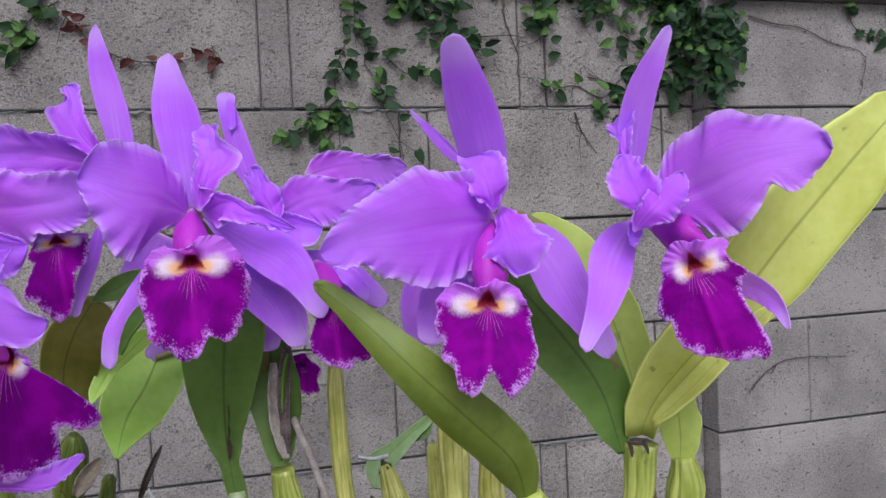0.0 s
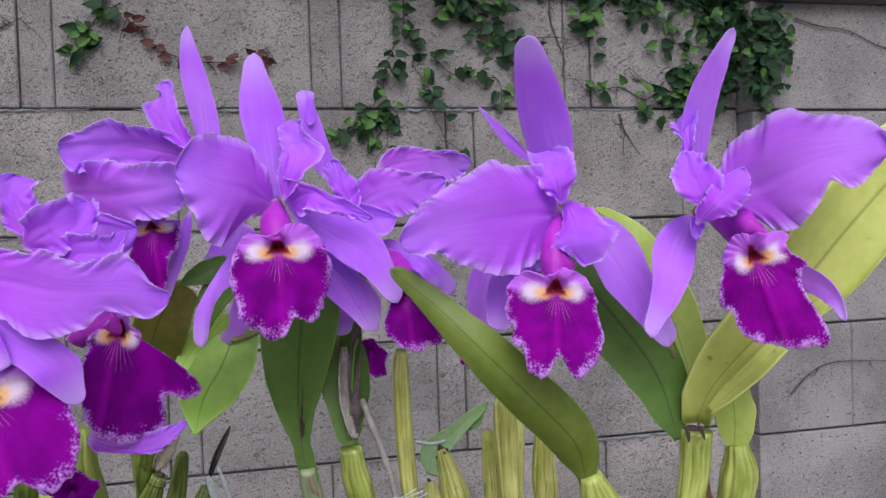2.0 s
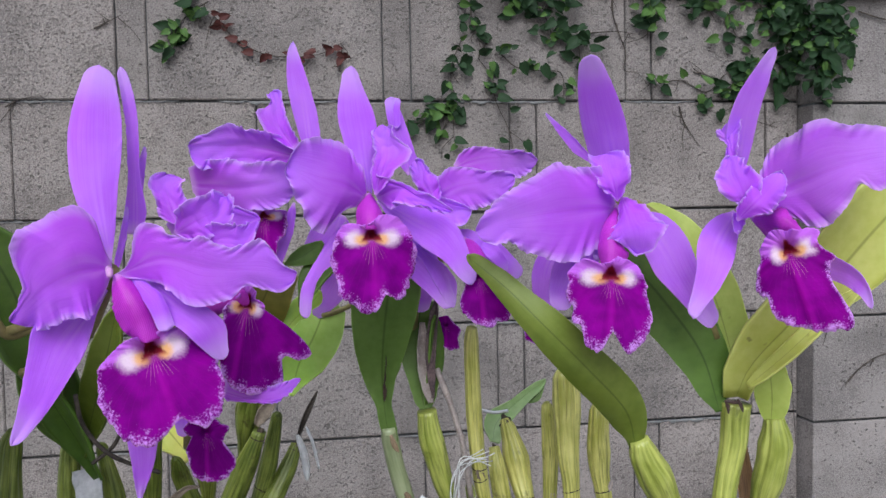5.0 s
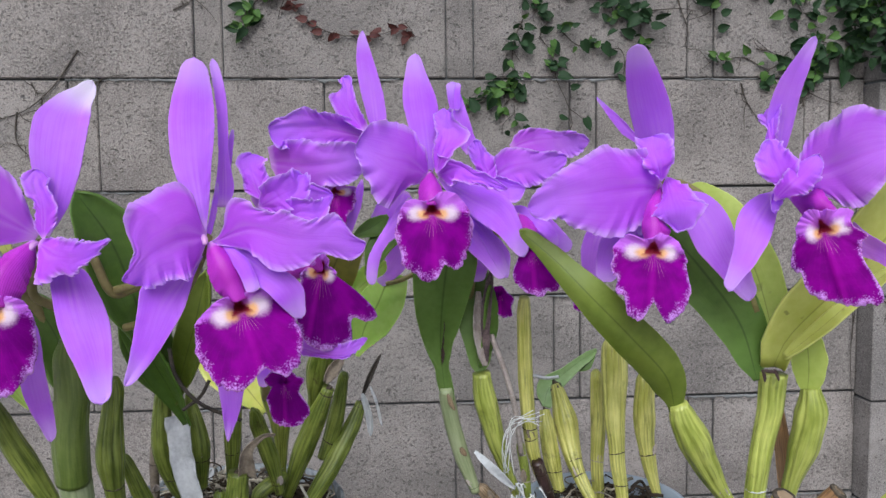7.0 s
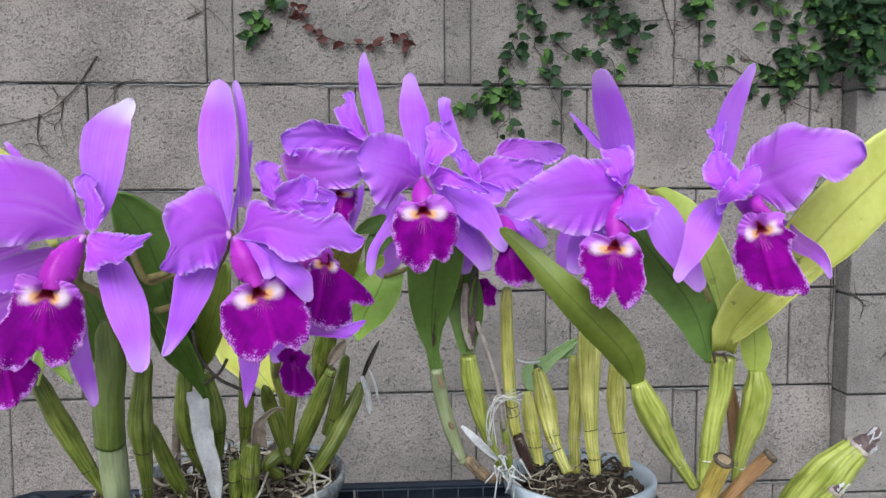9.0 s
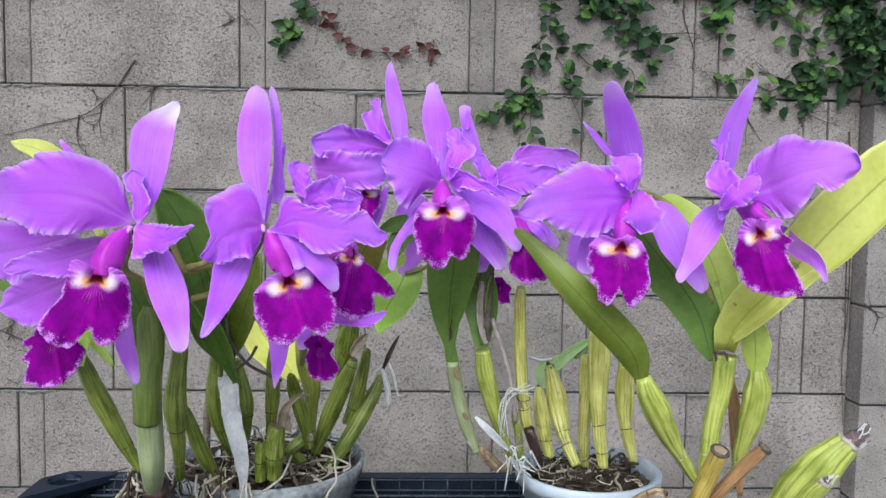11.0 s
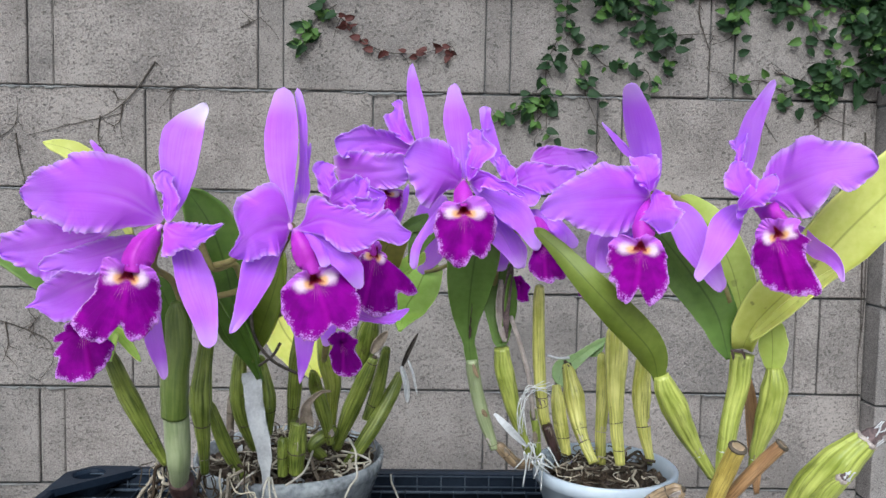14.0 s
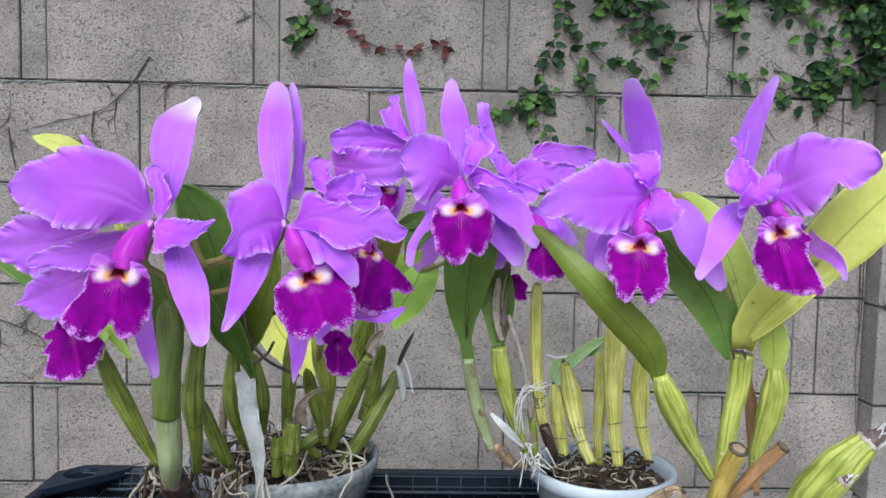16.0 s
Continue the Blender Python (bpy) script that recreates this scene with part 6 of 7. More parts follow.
pet(fl, [(0.4329, -0.8650, 1.2546), (0.4557, -0.8550, 1.2615), (0.4792, -0.8467, 1.2627), (0.5026, -0.8400, 1.2603)], 0.0167, (-0.18, -0.98, -0.08),
    [0.13, 0.43, 0.62, 0.60, 0.58, 0.52, 0.42, 0.33, 0.36, 0.41, 0.38, 0.32, 0.20], [0.14, 0.55, 0.72, 0.86, 0.94, 0.98, 1.00, 1.00, 0.96, 0.92, 0.86, 0.63, 0.48], 143, cup=0.1, ruffle=1.3)
pet(fl, [(0.4096, -0.8900, 1.2285), (0.4289, -0.9000, 1.2393), (0.4488, -0.9000, 1.2425), (0.4712, -0.8950, 1.2454)], 0.0182, (-0.13, -0.99, -0.04),
    [0.07, 0.29, 0.56, 0.67, 0.78, 0.72, 0.62, 0.54, 0.43, 0.37, 0.35, 0.27, 0.24], [0.09, 0.39, 0.70, 0.86, 0.96, 0.99, 1.00, 0.99, 0.93, 0.82, 0.71, 0.49, 0.39], 144, cup=0.15, ruffle=1.5)
pet(fl, [(0.4122, -0.9100, 1.2258), (0.4068, -0.9080, 1.2398), (0.4027, -0.9047, 1.2477), (0.3999, -0.9000, 1.2571)], 0.0085, (-0.04, -1.00, -0.05),
    [0.04, 0.29, 0.58, 0.78, 0.79, 0.75, 0.73, 0.63, 0.59], [0.10, 0.66, 0.90, 1.00, 0.96, 0.80, 0.67, 0.63, 0.54], 145, cup=0.25, ruffle=2.2)
pet(fl, [(0.3936, -0.8900, 1.2302), (0.4122, -0.9000, 1.2260), (0.4276, -0.9067, 1.2242), (0.4374, -0.9100, 1.2225)], 0.0133, (-0.09, -1.00, -0.00),
    [0.23, 0.53, 0.55, 0.56, 0.52, 0.46, 0.35, 0.22, 0.10], [0.08, 0.53, 0.77, 0.80, 0.87, 0.94, 1.00, 0.89, 0.77], 138, cup=0.4, ruffle=1.5)
sep(fl, [(0.4220, -0.885, 1.2050), (0.4340, -0.900, 1.1980), (0.4520, -0.905, 1.1910), (0.4730, -0.905, 1.1760)], 0.0115, V, NARROW, NARROW, 146)
sep(fl, [(0.3820, -0.890, 1.2100), (0.3970, -0.898, 1.1920), (0.4110, -0.902, 1.1740), (0.4220, -0.905, 1.1550)], 0.0125, V, NARROW, NARROW, 147)
sep(fl, [(0.3980, -0.870, 1.1800), (0.4030, -0.870, 1.1660), (0.4060, -0.868, 1.1480)], 0.0125, V, NARROW, NARROW, 148)
sep(fl, [(0.4433, -0.9000, 1.1998), (0.4524, -0.9150, 1.1934), (0.4605, -0.9150, 1.1799)], 0.0063, (-0.15, -0.99, 0.06),
    [0.29, 0.65, 0.62, 0.66, 0.55, 0.53, 0.17], [0.17, 0.81, 0.98, 1.00, 0.88, 0.65, 0.35], 139)
lip_apron(fl, (0.4391, -0.9250, 1.1774), (-0.12, -0.99, 0.10), 0.0183, [0.27, 0.25, 0.24, 0.23, 0.24, 0.24, 0.24, 0.25, 0.27, 0.31, 0.36, 0.78, 0.89, 1.53, 1.79, 1.88, 1.79, 1.90, 1.76, 1.70, 1.53, 1.41, 1.14, 0.81, 0.63, 0.54, 0.49, 0.45, 0.44, 0.42, 0.42, 0.43, 0.46, 0.48, 0.37, 0.31],
    (-0.51, 0.51), -4, 149, plain=True)
tube(fl, [(0.4336, -0.9000, 1.2036), (0.4362, -0.9150, 1.1912), (0.4392, -0.9200, 1.1802)], 0.0085, (-0.11, -0.99, 0.07),
    [0.16, 0.73, 0.82, 0.91, 1.00, 0.97, 0.91, 0.85, 0.81], [0.62, 0.69, 0.77, 0.86, 0.87, 0.86, 0.84, 0.82, 0.40], 137)
fl = flower_heart(plant_r, (0.5100, -0.890, 1.2070), [(0.5410, -0.885, 1.1860), (0.5860, -0.900, 1.1560), (0.6110, -0.925, 1.1080)])
sep(fl, [(0.5272, -0.9050, 1.2533), (0.5155, -0.9050, 1.2671), (0.5028, -0.9050, 1.2801), (0.4923, -0.9050, 1.2899)], 0.0057, (-0.24, -0.96, -0.12),
    [0.07, 0.60, 1.00, 0.92, 0.76, 0.46, 0.25], [0.04, 0.33, 0.30, 0.27, 0.19, 0.08, 0.05], 151)
sep(fl, [(0.5050, -0.890, 1.1970), (0.4950, -0.890, 1.1750), (0.4920, -0.890, 1.1430)], 0.0106, V, NARROW, NARROW, 152)
lip_apron(fl, (0.4844, -0.9030, 1.1366), (-0.20, -0.96, 0.18), 0.0093, [0.67, 0.73, 0.70, 0.70, 0.72, 0.76, 0.84, 0.90, 0.90, 0.93, 0.98, 1.08, 1.16, 1.28, 1.49, 1.55, 1.53, 1.36, 1.22, 1.14, 1.09, 1.08, 1.10, 1.15, 1.08, 1.02, 0.99, 0.86, 0.78, 0.74, 0.72, 0.66, 0.62, 0.60, 0.61, 0.63],
    (-0.44, 0.44), 0, 153, plain=True)
lip_apron(fl, (0.4602, -0.8950, 1.1868), (-0.16, -0.99, 0.07), 0.0118, [0.57, 0.47, 0.41, 0.37, 0.35, 0.34, 0.35, 0.36, 0.38, 0.43, 0.67, 1.11, 1.37, 1.39, 1.42, 1.36, 1.11, 0.95, 0.86, 0.80, 0.77, 0.71, 0.67, 0.66, 0.66, 0.69, 0.73, 0.73, 0.75, 0.80, 0.89, 1.04, 1.04, 1.03, 0.89, 0.68],
    (-0.43, 0.43), 0, 154, plain=True)
fl = flower_heart(plant_m, (0.3490, -0.862, 1.1760), [(0.3690, -0.840, 1.1640), (0.3860, -0.820, 1.1390)])
sep(fl, [(0.3551, -0.7900, 1.1849), (0.3423, -0.7800, 1.1573), (0.3265, -0.7750, 1.1353)], 0.0110, V, NARROW, NARROW, 155)
sep(fl, [(0.3480, -0.860, 1.2220), (0.3400, -0.860, 1.2080), (0.3240, -0.860, 1.1940)], 0.0143, V, NARROW, NARROW, 156)
fl = flower_heart(plant_m, (0.4020, -0.855, 1.1540), [(0.4030, -0.832, 1.1270), (0.4050, -0.825, 1.1040)])
sep(fl, [(0.4030, -0.828, 1.1600), (0.4010, -0.826, 1.1480), (0.3990, -0.824, 1.1350)], 0.0090, V, NARROW, NARROW, 158)
lip_apron(fl, (0.4266, -0.8480, 1.1347), (-0.08, -0.98, 0.16), 0.0091, [0.77, 0.80, 0.77, 0.70, 0.67, 0.66, 0.66, 0.69, 0.76, 0.89, 1.12, 1.37, 1.39, 1.45, 1.56, 2.20, 2.22, 2.14, 1.99, 1.70, 1.09, 0.82, 0.68, 0.60, 0.54, 0.52, 0.50, 0.51, 0.53, 0.57, 0.64, 0.75, 0.89, 0.82, 0.78, 0.76],
    (-0.60, 0.60), 0, 159, plain=True)

# big front flower of the large plant
fl = flower_heart(plant_l, (0.2320, -1.046, 1.1970), [(0.2260, -1.035, 1.1860), (0.2050, -1.000, 1.1570), (0.1740, -0.960, 1.1370)], (0.002, -0.006, -0.004))
sep(fl, [(0.2321, -1.0460, 1.2003), (0.2242, -1.0350, 1.2375), (0.2206, -1.0200, 1.2736), (0.2201, -1.0070, 1.3031)], 0.0131, (0.26, -0.96, -0.13),
    [0.06, 0.34, 0.65, 0.87, 0.94, 0.95, 0.82, 0.62, 0.46], [0.05, 0.33, 0.58, 0.77, 0.94, 1.00, 0.96, 0.78, 0.57], 161, cup=-0.15)
pet(fl, [(0.2330, -1.0480, 1.1983), (0.2195, -1.0560, 1.1975), (0.2064, -1.0620, 1.1902), (0.1911, -1.0620, 1.1756)], 0.0298, (0.20, -0.98, 0.06),
    [0.12, 0.47, 0.67, 0.71, 0.73, 0.76, 0.74, 0.60, 0.56, 0.53, 0.46, 0.34, 0.29], [0.09, 0.36, 0.77, 1.00, 0.97, 0.90, 0.93, 0.71, 0.23, 0.15, 0.09, 0.06, 0.04], 162, cup=-0.05, tilt=0.15, bend=0.3, ruffle=1.3)
pet(fl, [(0.2346, -1.0480, 1.1944), (0.2583, -1.0555, 1.2027), (0.2808, -1.0600, 1.1978), (0.3007, -1.0620, 1.1956), (0.3219, -1.0620, 1.1937)], 0.0197, (0.14, -0.99, 0.05),
    [0.02, 0.08, 0.34, 0.91, 0.59, 0.54, 0.69, 0.58, 0.53, 0.67, 0.75, 0.24, 0.12], [0.06, 0.25, 0.49, 0.65, 0.76, 0.86, 1.00, 0.90, 0.72, 0.37, 0.45, 0.50, 0.46], 163, cup=0.05, tilt=-0.22, bend=0.2)
sep(fl, [(0.2302, -1.0460, 1.1869), (0.2127, -1.0580, 1.1625), (0.2047, -1.0700, 1.1392), (0.1954, -1.0800, 1.1220)], 0.0155, (0.20, -0.97, 0.14),
    [0.02, 0.17, 0.44, 0.61, 0.60, 0.47, 0.35, 0.26, 0.19], [0.07, 0.43, 0.79, 1.00, 0.78, 0.65, 0.52, 0.29, 0.12], 164, tilt=0.2)
sep(fl, [(0.2388, -1.0300, 1.1406), (0.2402, -1.0320, 1.1104), (0.2394, -1.0280, 1.0898), (0.2361, -1.0220, 1.0723)], 0.0121, (0.14, -0.97, 0.21),
    [0.08, 0.50, 1.00, 0.82, 0.63, 0.49, 0.32, 0.15, 0.06], [0.10, 0.63, 0.82, 0.62, 0.54, 0.45, 0.37, 0.23, 0.09], 165)
sep(fl, [(0.2471, -1.0440, 1.1925), (0.2643, -1.0520, 1.1796), (0.2781, -1.0550, 1.1691), (0.2846, -1.0500, 1.1510)], 0.0099, (0.14, -0.98, 0.13),
    [0.05, 0.35, 0.54, 0.58, 0.57, 0.64, 0.74, 0.50, 0.37], [0.11, 0.58, 0.76, 0.94, 0.95, 1.00, 0.93, 0.64, 0.30], 167, tilt=0.2)
sep(fl, [(0.2402, -1.0460, 1.1949), (0.2546, -1.0580, 1.1831), (0.2605, -1.0620, 1.1682)], 0.0048, (0.20, -0.98, 0.09),
    [0.08, 0.50, 0.52, 0.70, 0.73, 0.80, 0.86], [0.07, 0.50, 0.83, 1.00, 0.96, 0.86, 0.76], 168, cup=-0.4)
tube(fl, [(0.2351, -1.0500, 1.1948), (0.2429, -1.0560, 1.1833), (0.2477, -1.0570, 1.1731), (0.2505, -1.0580, 1.1624)], 0.0096, (0.22, -0.97, 0.11),
    [0.11, 0.50, 0.66, 0.80, 0.91, 0.99, 0.99, 0.94, 0.91], [0.12, 0.52, 0.75, 0.90, 0.99, 1.00, 0.95, 0.68, 0.27], 169)
lip_apron(fl, (0.2520, -1.0580, 1.1593), (0.21, -0.97, 0.15), 0.0289, [0.24, 0.26, 0.29, 0.35, 0.40, 0.49, 0.61, 0.76, 0.82, 1.01, 1.08, 1.14, 1.32, 1.47, 1.56, 1.58, 1.27, 1.39, 1.58, 1.57, 1.49, 1.32, 1.22, 1.09, 0.95, 0.89, 0.71, 0.58, 0.50, 0.43, 0.36, 0.31, 0.28, 0.25, 0.24, 0.23],
    (-0.40, 0.40), -16, 166)

# flower beside it, half hidden
fl = flower_heart(plant_l, (0.2700, -0.985, 1.1960), [(0.2560, -0.970, 1.1760), (0.2320, -0.930, 1.1320), (0.1970, -0.900, 1.1070)])
sep(fl, [(0.2334, -0.9950, 1.2129), (0.2350, -1.0000, 1.2477), (0.2336, -1.0000, 1.2764), (0.2295, -1.0000, 1.3033)], 0.0082, (0.22, -0.97, -0.13),
    [1.00, 0.73, 0.53, 0.43, 0.40, 0.34, 0.33, 0.31, 0.30], [0.23, 0.63, 0.47, 0.32, 0.34, 0.40, 0.45, 0.42, 0.31], 172, tilt=0.5)
sep(fl, [(0.2357, -0.9900, 1.2350), (0.2365, -0.9900, 1.2513), (0.2384, -0.9900, 1.2613)], 0.0024, (0.21, -0.97, -0.07),
    [0.12, 1.00, 0.88, 0.77, 0.58, 0.45, 0.15], [0.06, 0.48, 0.67, 0.81, 0.88, 0.77, 0.41], 171)
sep(fl, [(0.2228, -0.9980, 1.1922), (0.2269, -0.9990, 1.2102), (0.2301, -1.0000, 1.2281)], 0.0020, (0.23, -0.97, 0.02),
    [0.24, 1.00, 0.94, 0.84, 0.65, 0.42, 0.16], [0.12, 0.69, 0.80, 0.97, 0.88, 0.83, 0.45], 170)
pet(fl, [(0.2506, -0.9850, 1.2124), (0.2657, -0.9880, 1.2197), (0.2800, -0.9850, 1.2226), (0.2989, -0.9800, 1.2202)], 0.0190, (0.12, -0.99, -0.01),
    [0.34, 0.53, 0.59, 0.57, 0.55, 0.40, 0.28, 0.20, 0.13], [0.09, 0.47, 0.75, 0.90, 0.97, 1.00, 1.00, 0.84, 0.69], 199, ruffle=1.5, cup=0.1)
pet(fl, [(0.2577, -1.0020, 1.2169), (0.2530, -1.0007, 1.2287), (0.2502, -0.9973, 1.2376), (0.2499, -0.9920, 1.2455)], 0.0101, (0.18, -0.98, -0.04),
    [0.07, 0.43, 0.72, 0.67, 0.64, 0.68, 0.82, 0.78, 0.39], [0.24, 0.75, 0.83, 0.89, 0.87, 0.84, 0.89, 0.95, 1.00], 173, cup=0.3, ruffle=2.0)
pet(fl, [(0.2565, -1.0100, 1.2133), (0.2702, -1.0180, 1.2205), (0.2794, -1.0150, 1.2252), (0.2831, -1.0050, 1.2320)], 0.0110, (0.13, -0.99, -0.02),
    [0.07, 0.46, 0.81, 0.97, 1.00, 0.94, 0.86, 0.72, 0.45], [0.08, 0.51, 0.80, 0.99, 0.99, 0.96, 0.76, 0.50, 0.20], 175, cup=0.28, ruffle=2.0)
pet(fl, [(0.2630, -1.0000, 1.2089), (0.2817, -1.0250, 1.2102), (0.2929, -1.0300, 1.2096), (0.3010, -1.0200, 1.2183)], 0.0090, (0.10, -1.00, 0.02),
    [0.13, 0.79, 0.82, 0.87, 0.95, 0.96, 1.00, 0.53, 0.42], [0.04, 0.28, 0.46, 0.56, 0.57, 0.49, 0.55, 0.28, 0.12], 174, cup=0.28, ruffle=1.6)
pet(fl, [(0.2762, -0.9980, 1.1240), (0.2911, -1.0040, 1.1207), (0.3055, -1.0040, 1.1198), (0.3202, -0.9980, 1.1286)], 0.0078, (0.06, -0.97, 0.22),
    [0.96, 0.94, 0.90, 0.94, 1.00, 0.92, 0.74, 0.53, 0.32], [0.15, 0.48, 0.34, 0.27, 0.23, 0.34, 0.36, 0.26, 0.11], 179, ruffle=1.4)
tube(fl, [(0.2679, -0.9920, 1.1701), (0.2806, -1.0000, 1.1750), (0.2910, -1.0030, 1.1809)], 0.0077, (0.12, -0.99, 0.10),
    [0.06, 0.37, 0.47, 0.51, 0.52, 0.52, 0.50, 0.47, 0.42], [0.14, 0.74, 0.75, 0.76, 0.80, 0.88, 0.99, 1.00, 0.42], 180)
lip_apron(fl, (0.2930, -1.0040, 1.1741), (0.09, -0.99, 0.10), 0.0261, [0.38, 0.38, 0.33, 0.30, 0.28, 0.21, 0.17, 0.17, 0.21, 0.27, 0.34, 0.38, 0.46, 1.70, 1.71, 1.38, 1.92, 1.91, 1.94, 1.81, 1.56, 1.24, 1.09, 0.74, 0.57, 0.55, 0.49, 0.40, 0.33, 0.28, 0.26, 0.24, 0.26, 0.28, 0.32, 0.35],
    (-0.40, 0.25), 12, 176, turn=-0.3)
fl = flower_heart(plant_l, (0.2570, -0.960, 1.1170), [(0.2480, -0.930, 1.0970), (0.2370, -0.880, 1.0610)])
sep(fl, [(0.2540, -0.962, 1.1270), (0.2510, -0.965, 1.1080), (0.2490, -0.965, 1.0910)], 0.0077, V, NARROW, NARROW, 177)
lip_apron(fl, (0.2657, -0.9850, 1.0986), (0.14, -0.96, 0.25), 0.0146, [0.58, 0.57, 0.58, 0.59, 0.57, 0.57, 0.59, 0.62, 0.83, 0.86, 0.77, 0.73, 0.76, 0.82, 1.70, 1.85, 1.98, 1.97, 1.93, 1.86, 1.62, 1.34, 1.14, 1.01, 0.75, 0.61, 0.67, 0.78, 0.87, 0.82, 0.80, 0.74, 0.70, 0.68, 0.67, 0.61],
    (-0.42, 0.42), 0, 178, plain=True)

# outermost flower of the large plant
fl = flower_heart(plant_l, (0.1290, -1.015, 1.1930), [(0.1300, -0.990, 1.1750), (0.1290, -0.970, 1.1450), (0.1260, -0.950, 1.1130)], (-0.002, -0.006, -0.004))
sep(fl, [(0.1335, -1.0150, 1.1976), (0.1409, -1.0180, 1.2292), (0.1436, -1.0120, 1.2556), (0.1470, -1.0040, 1.2759), (0.1580, -0.9990, 1.2903)], 0.0175, (0.28, -0.96, -0.05),
    [0.05, 0.28, 0.46, 0.59, 0.81, 0.95, 1.00, 0.97, 0.64, 0.29, 0.19], [0.07, 0.30, 0.50, 0.60, 0.70, 0.73, 0.74, 0.72, 0.66, 0.48, 0.31], 181, tilt=0.2, mat=PALE_TIP)
pet(fl, [(0.1292, -1.0180, 1.1981), (0.1057, -1.0340, 1.2147), (0.0755, -1.0420, 1.2200), (0.0287, -1.0340, 1.2178)], 0.0309, (0.38, -0.92, 0.01),
    [0.11, 0.36, 0.60, 0.78, 0.89, 0.95, 1.00, 1.00, 0.98, 0.81, 0.64, 0.55, 0.30], [0.07, 0.28, 0.51, 0.78, 0.91, 0.93, 0.96, 0.90, 0.69, 0.59, 0.48, 0.30, 0.21], 182, cup=-0.05, tilt=0.12, bend=0.25)
pet(fl, [(0.1303, -1.0200, 1.1934), (0.1524, -1.0500, 1.1885), (0.1722, -1.0700, 1.1899), (0.1893, -1.0800, 1.1975)], 0.0190, (0.26, -0.96, 0.06),
    [0.22, 0.37, 0.50, 0.54, 0.54, 0.51, 0.44, 0.26, 0.12], [0.07, 0.39, 1.00, 0.69, 0.46, 0.55, 0.34, 0.17, 0.07], 183, cup=-0.2, ruffle=1.2)
pet(fl, [(0.1372, -1.0300, 1.1974), (0.1377, -1.0300, 1.2162), (0.1345, -1.0280, 1.2268), (0.1320, -1.0240, 1.2362)], 0.0081, (0.30, -0.96, -0.00),
    [0.10, 0.50, 0.53, 0.54, 0.56, 0.74, 0.89, 0.96, 0.73], [0.09, 0.59, 0.89, 1.00, 0.87, 0.68, 0.66, 0.87, 0.45], 184, cup=0.25, ruffle=1.8)
sep(fl, [(0.1449, -1.0200, 1.1837), (0.1573, -1.0380, 1.1530), (0.1694, -1.0520, 1.1297), (0.1761, -1.0600, 1.1073)], 0.0153, (0.25, -0.96, 0.15),
    [0.10, 0.65, 0.84, 0.98, 1.00, 0.88, 0.68, 0.50, 0.37], [0.12, 0.63, 0.69, 0.73, 0.72, 0.68, 0.58, 0.46, 0.33], 185)
sep(fl, [(0.1148, -1.0050, 1.1508), (0.1166, -1.0040, 1.1214), (0.1194, -1.0020, 1.0937), (0.1237, -1.0000, 1.0690)], 0.0088, (0.30, -0.93, 0.19),
    [0.09, 0.59, 0.68, 0.66, 0.67, 0.67, 0.68, 0.56, 0.41], [0.11, 0.71, 0.83, 0.94, 1.00, 0.93, 0.71, 0.41, 0.28], 186)
tube(fl, [(0.1277, -1.0200, 1.1955), (0.1207, -1.0340, 1.1840), (0.1175, -1.0420, 1.1739), (0.1163, -1.0460, 1.1607)], 0.0132, (0.33, -0.94, 0.08),
    [0.11, 0.59, 0.81, 0.95, 1.00, 1.00, 0.97, 0.81, 0.64], [0.04, 0.21, 0.37, 0.47, 0.55, 0.61, 0.68, 0.69, 0.51], 189)
lip_apron(fl, (0.1133, -1.0470, 1.1591), (0.33, -0.94, 0.10), 0.0311, [0.21, 0.22, 0.24, 0.27, 0.31, 0.35, 0.41, 0.49, 0.57, 0.62, 0.68, 0.75, 0.82, 0.95, 1.13, 1.31, 1.42, 1.56, 1.55, 1.21, 1.70, 1.75, 1.75, 1.62, 0.90, 0.80, 0.70, 0.64, 0.63, 0.64, 0.66, 0.63, 0.49, 0.32, 0.25, 0.23],
    (-0.43, 0.32), 8, 187)

# flower tucked behind the outermost one
fl = flower_heart(plant_l, (0.0870, -0.975, 1.1710), [(0.0980, -0.960, 1.1530), (0.1090, -0.950, 1.1230)])
pet(fl, [(0.0746, -0.9800, 1.1869), (0.0466, -0.9950, 1.1780), (0.0221, -1.0000, 1.1733), (-0.0066, -0.9950, 1.1679)], 0.0263, (0.43, -0.90, 0.07),
    [0.05, 0.22, 0.45, 0.57, 0.64, 0.73, 0.83, 0.98, 1.00, 0.82, 0.51, 0.30, 0.25], [0.04, 0.15, 0.31, 0.46, 0.60, 0.71, 0.80, 0.88, 0.85, 0.68, 0.61, 0.57, 0.38], 191, cup=0.05, tilt=0.2, ruffle=1.3)
pet(fl, [(0.1124, -1.0120, 1.1826), (0.0893, -1.0250, 1.1734), (0.0641, -1.0260, 1.1665), (0.0334, -1.0180, 1.1599)], 0.0145, (0.39, -0.92, 0.09),
    [0.25, 0.68, 0.93, 0.98, 1.00, 0.99, 0.77, 0.57, 0.42, 0.32, 0.27], [0.18, 0.51, 0.65, 0.76, 0.76, 0.73, 0.69, 0.64, 0.58, 0.47, 0.23], 192, cup=0.15, tilt=0.3, bend=-0.3)
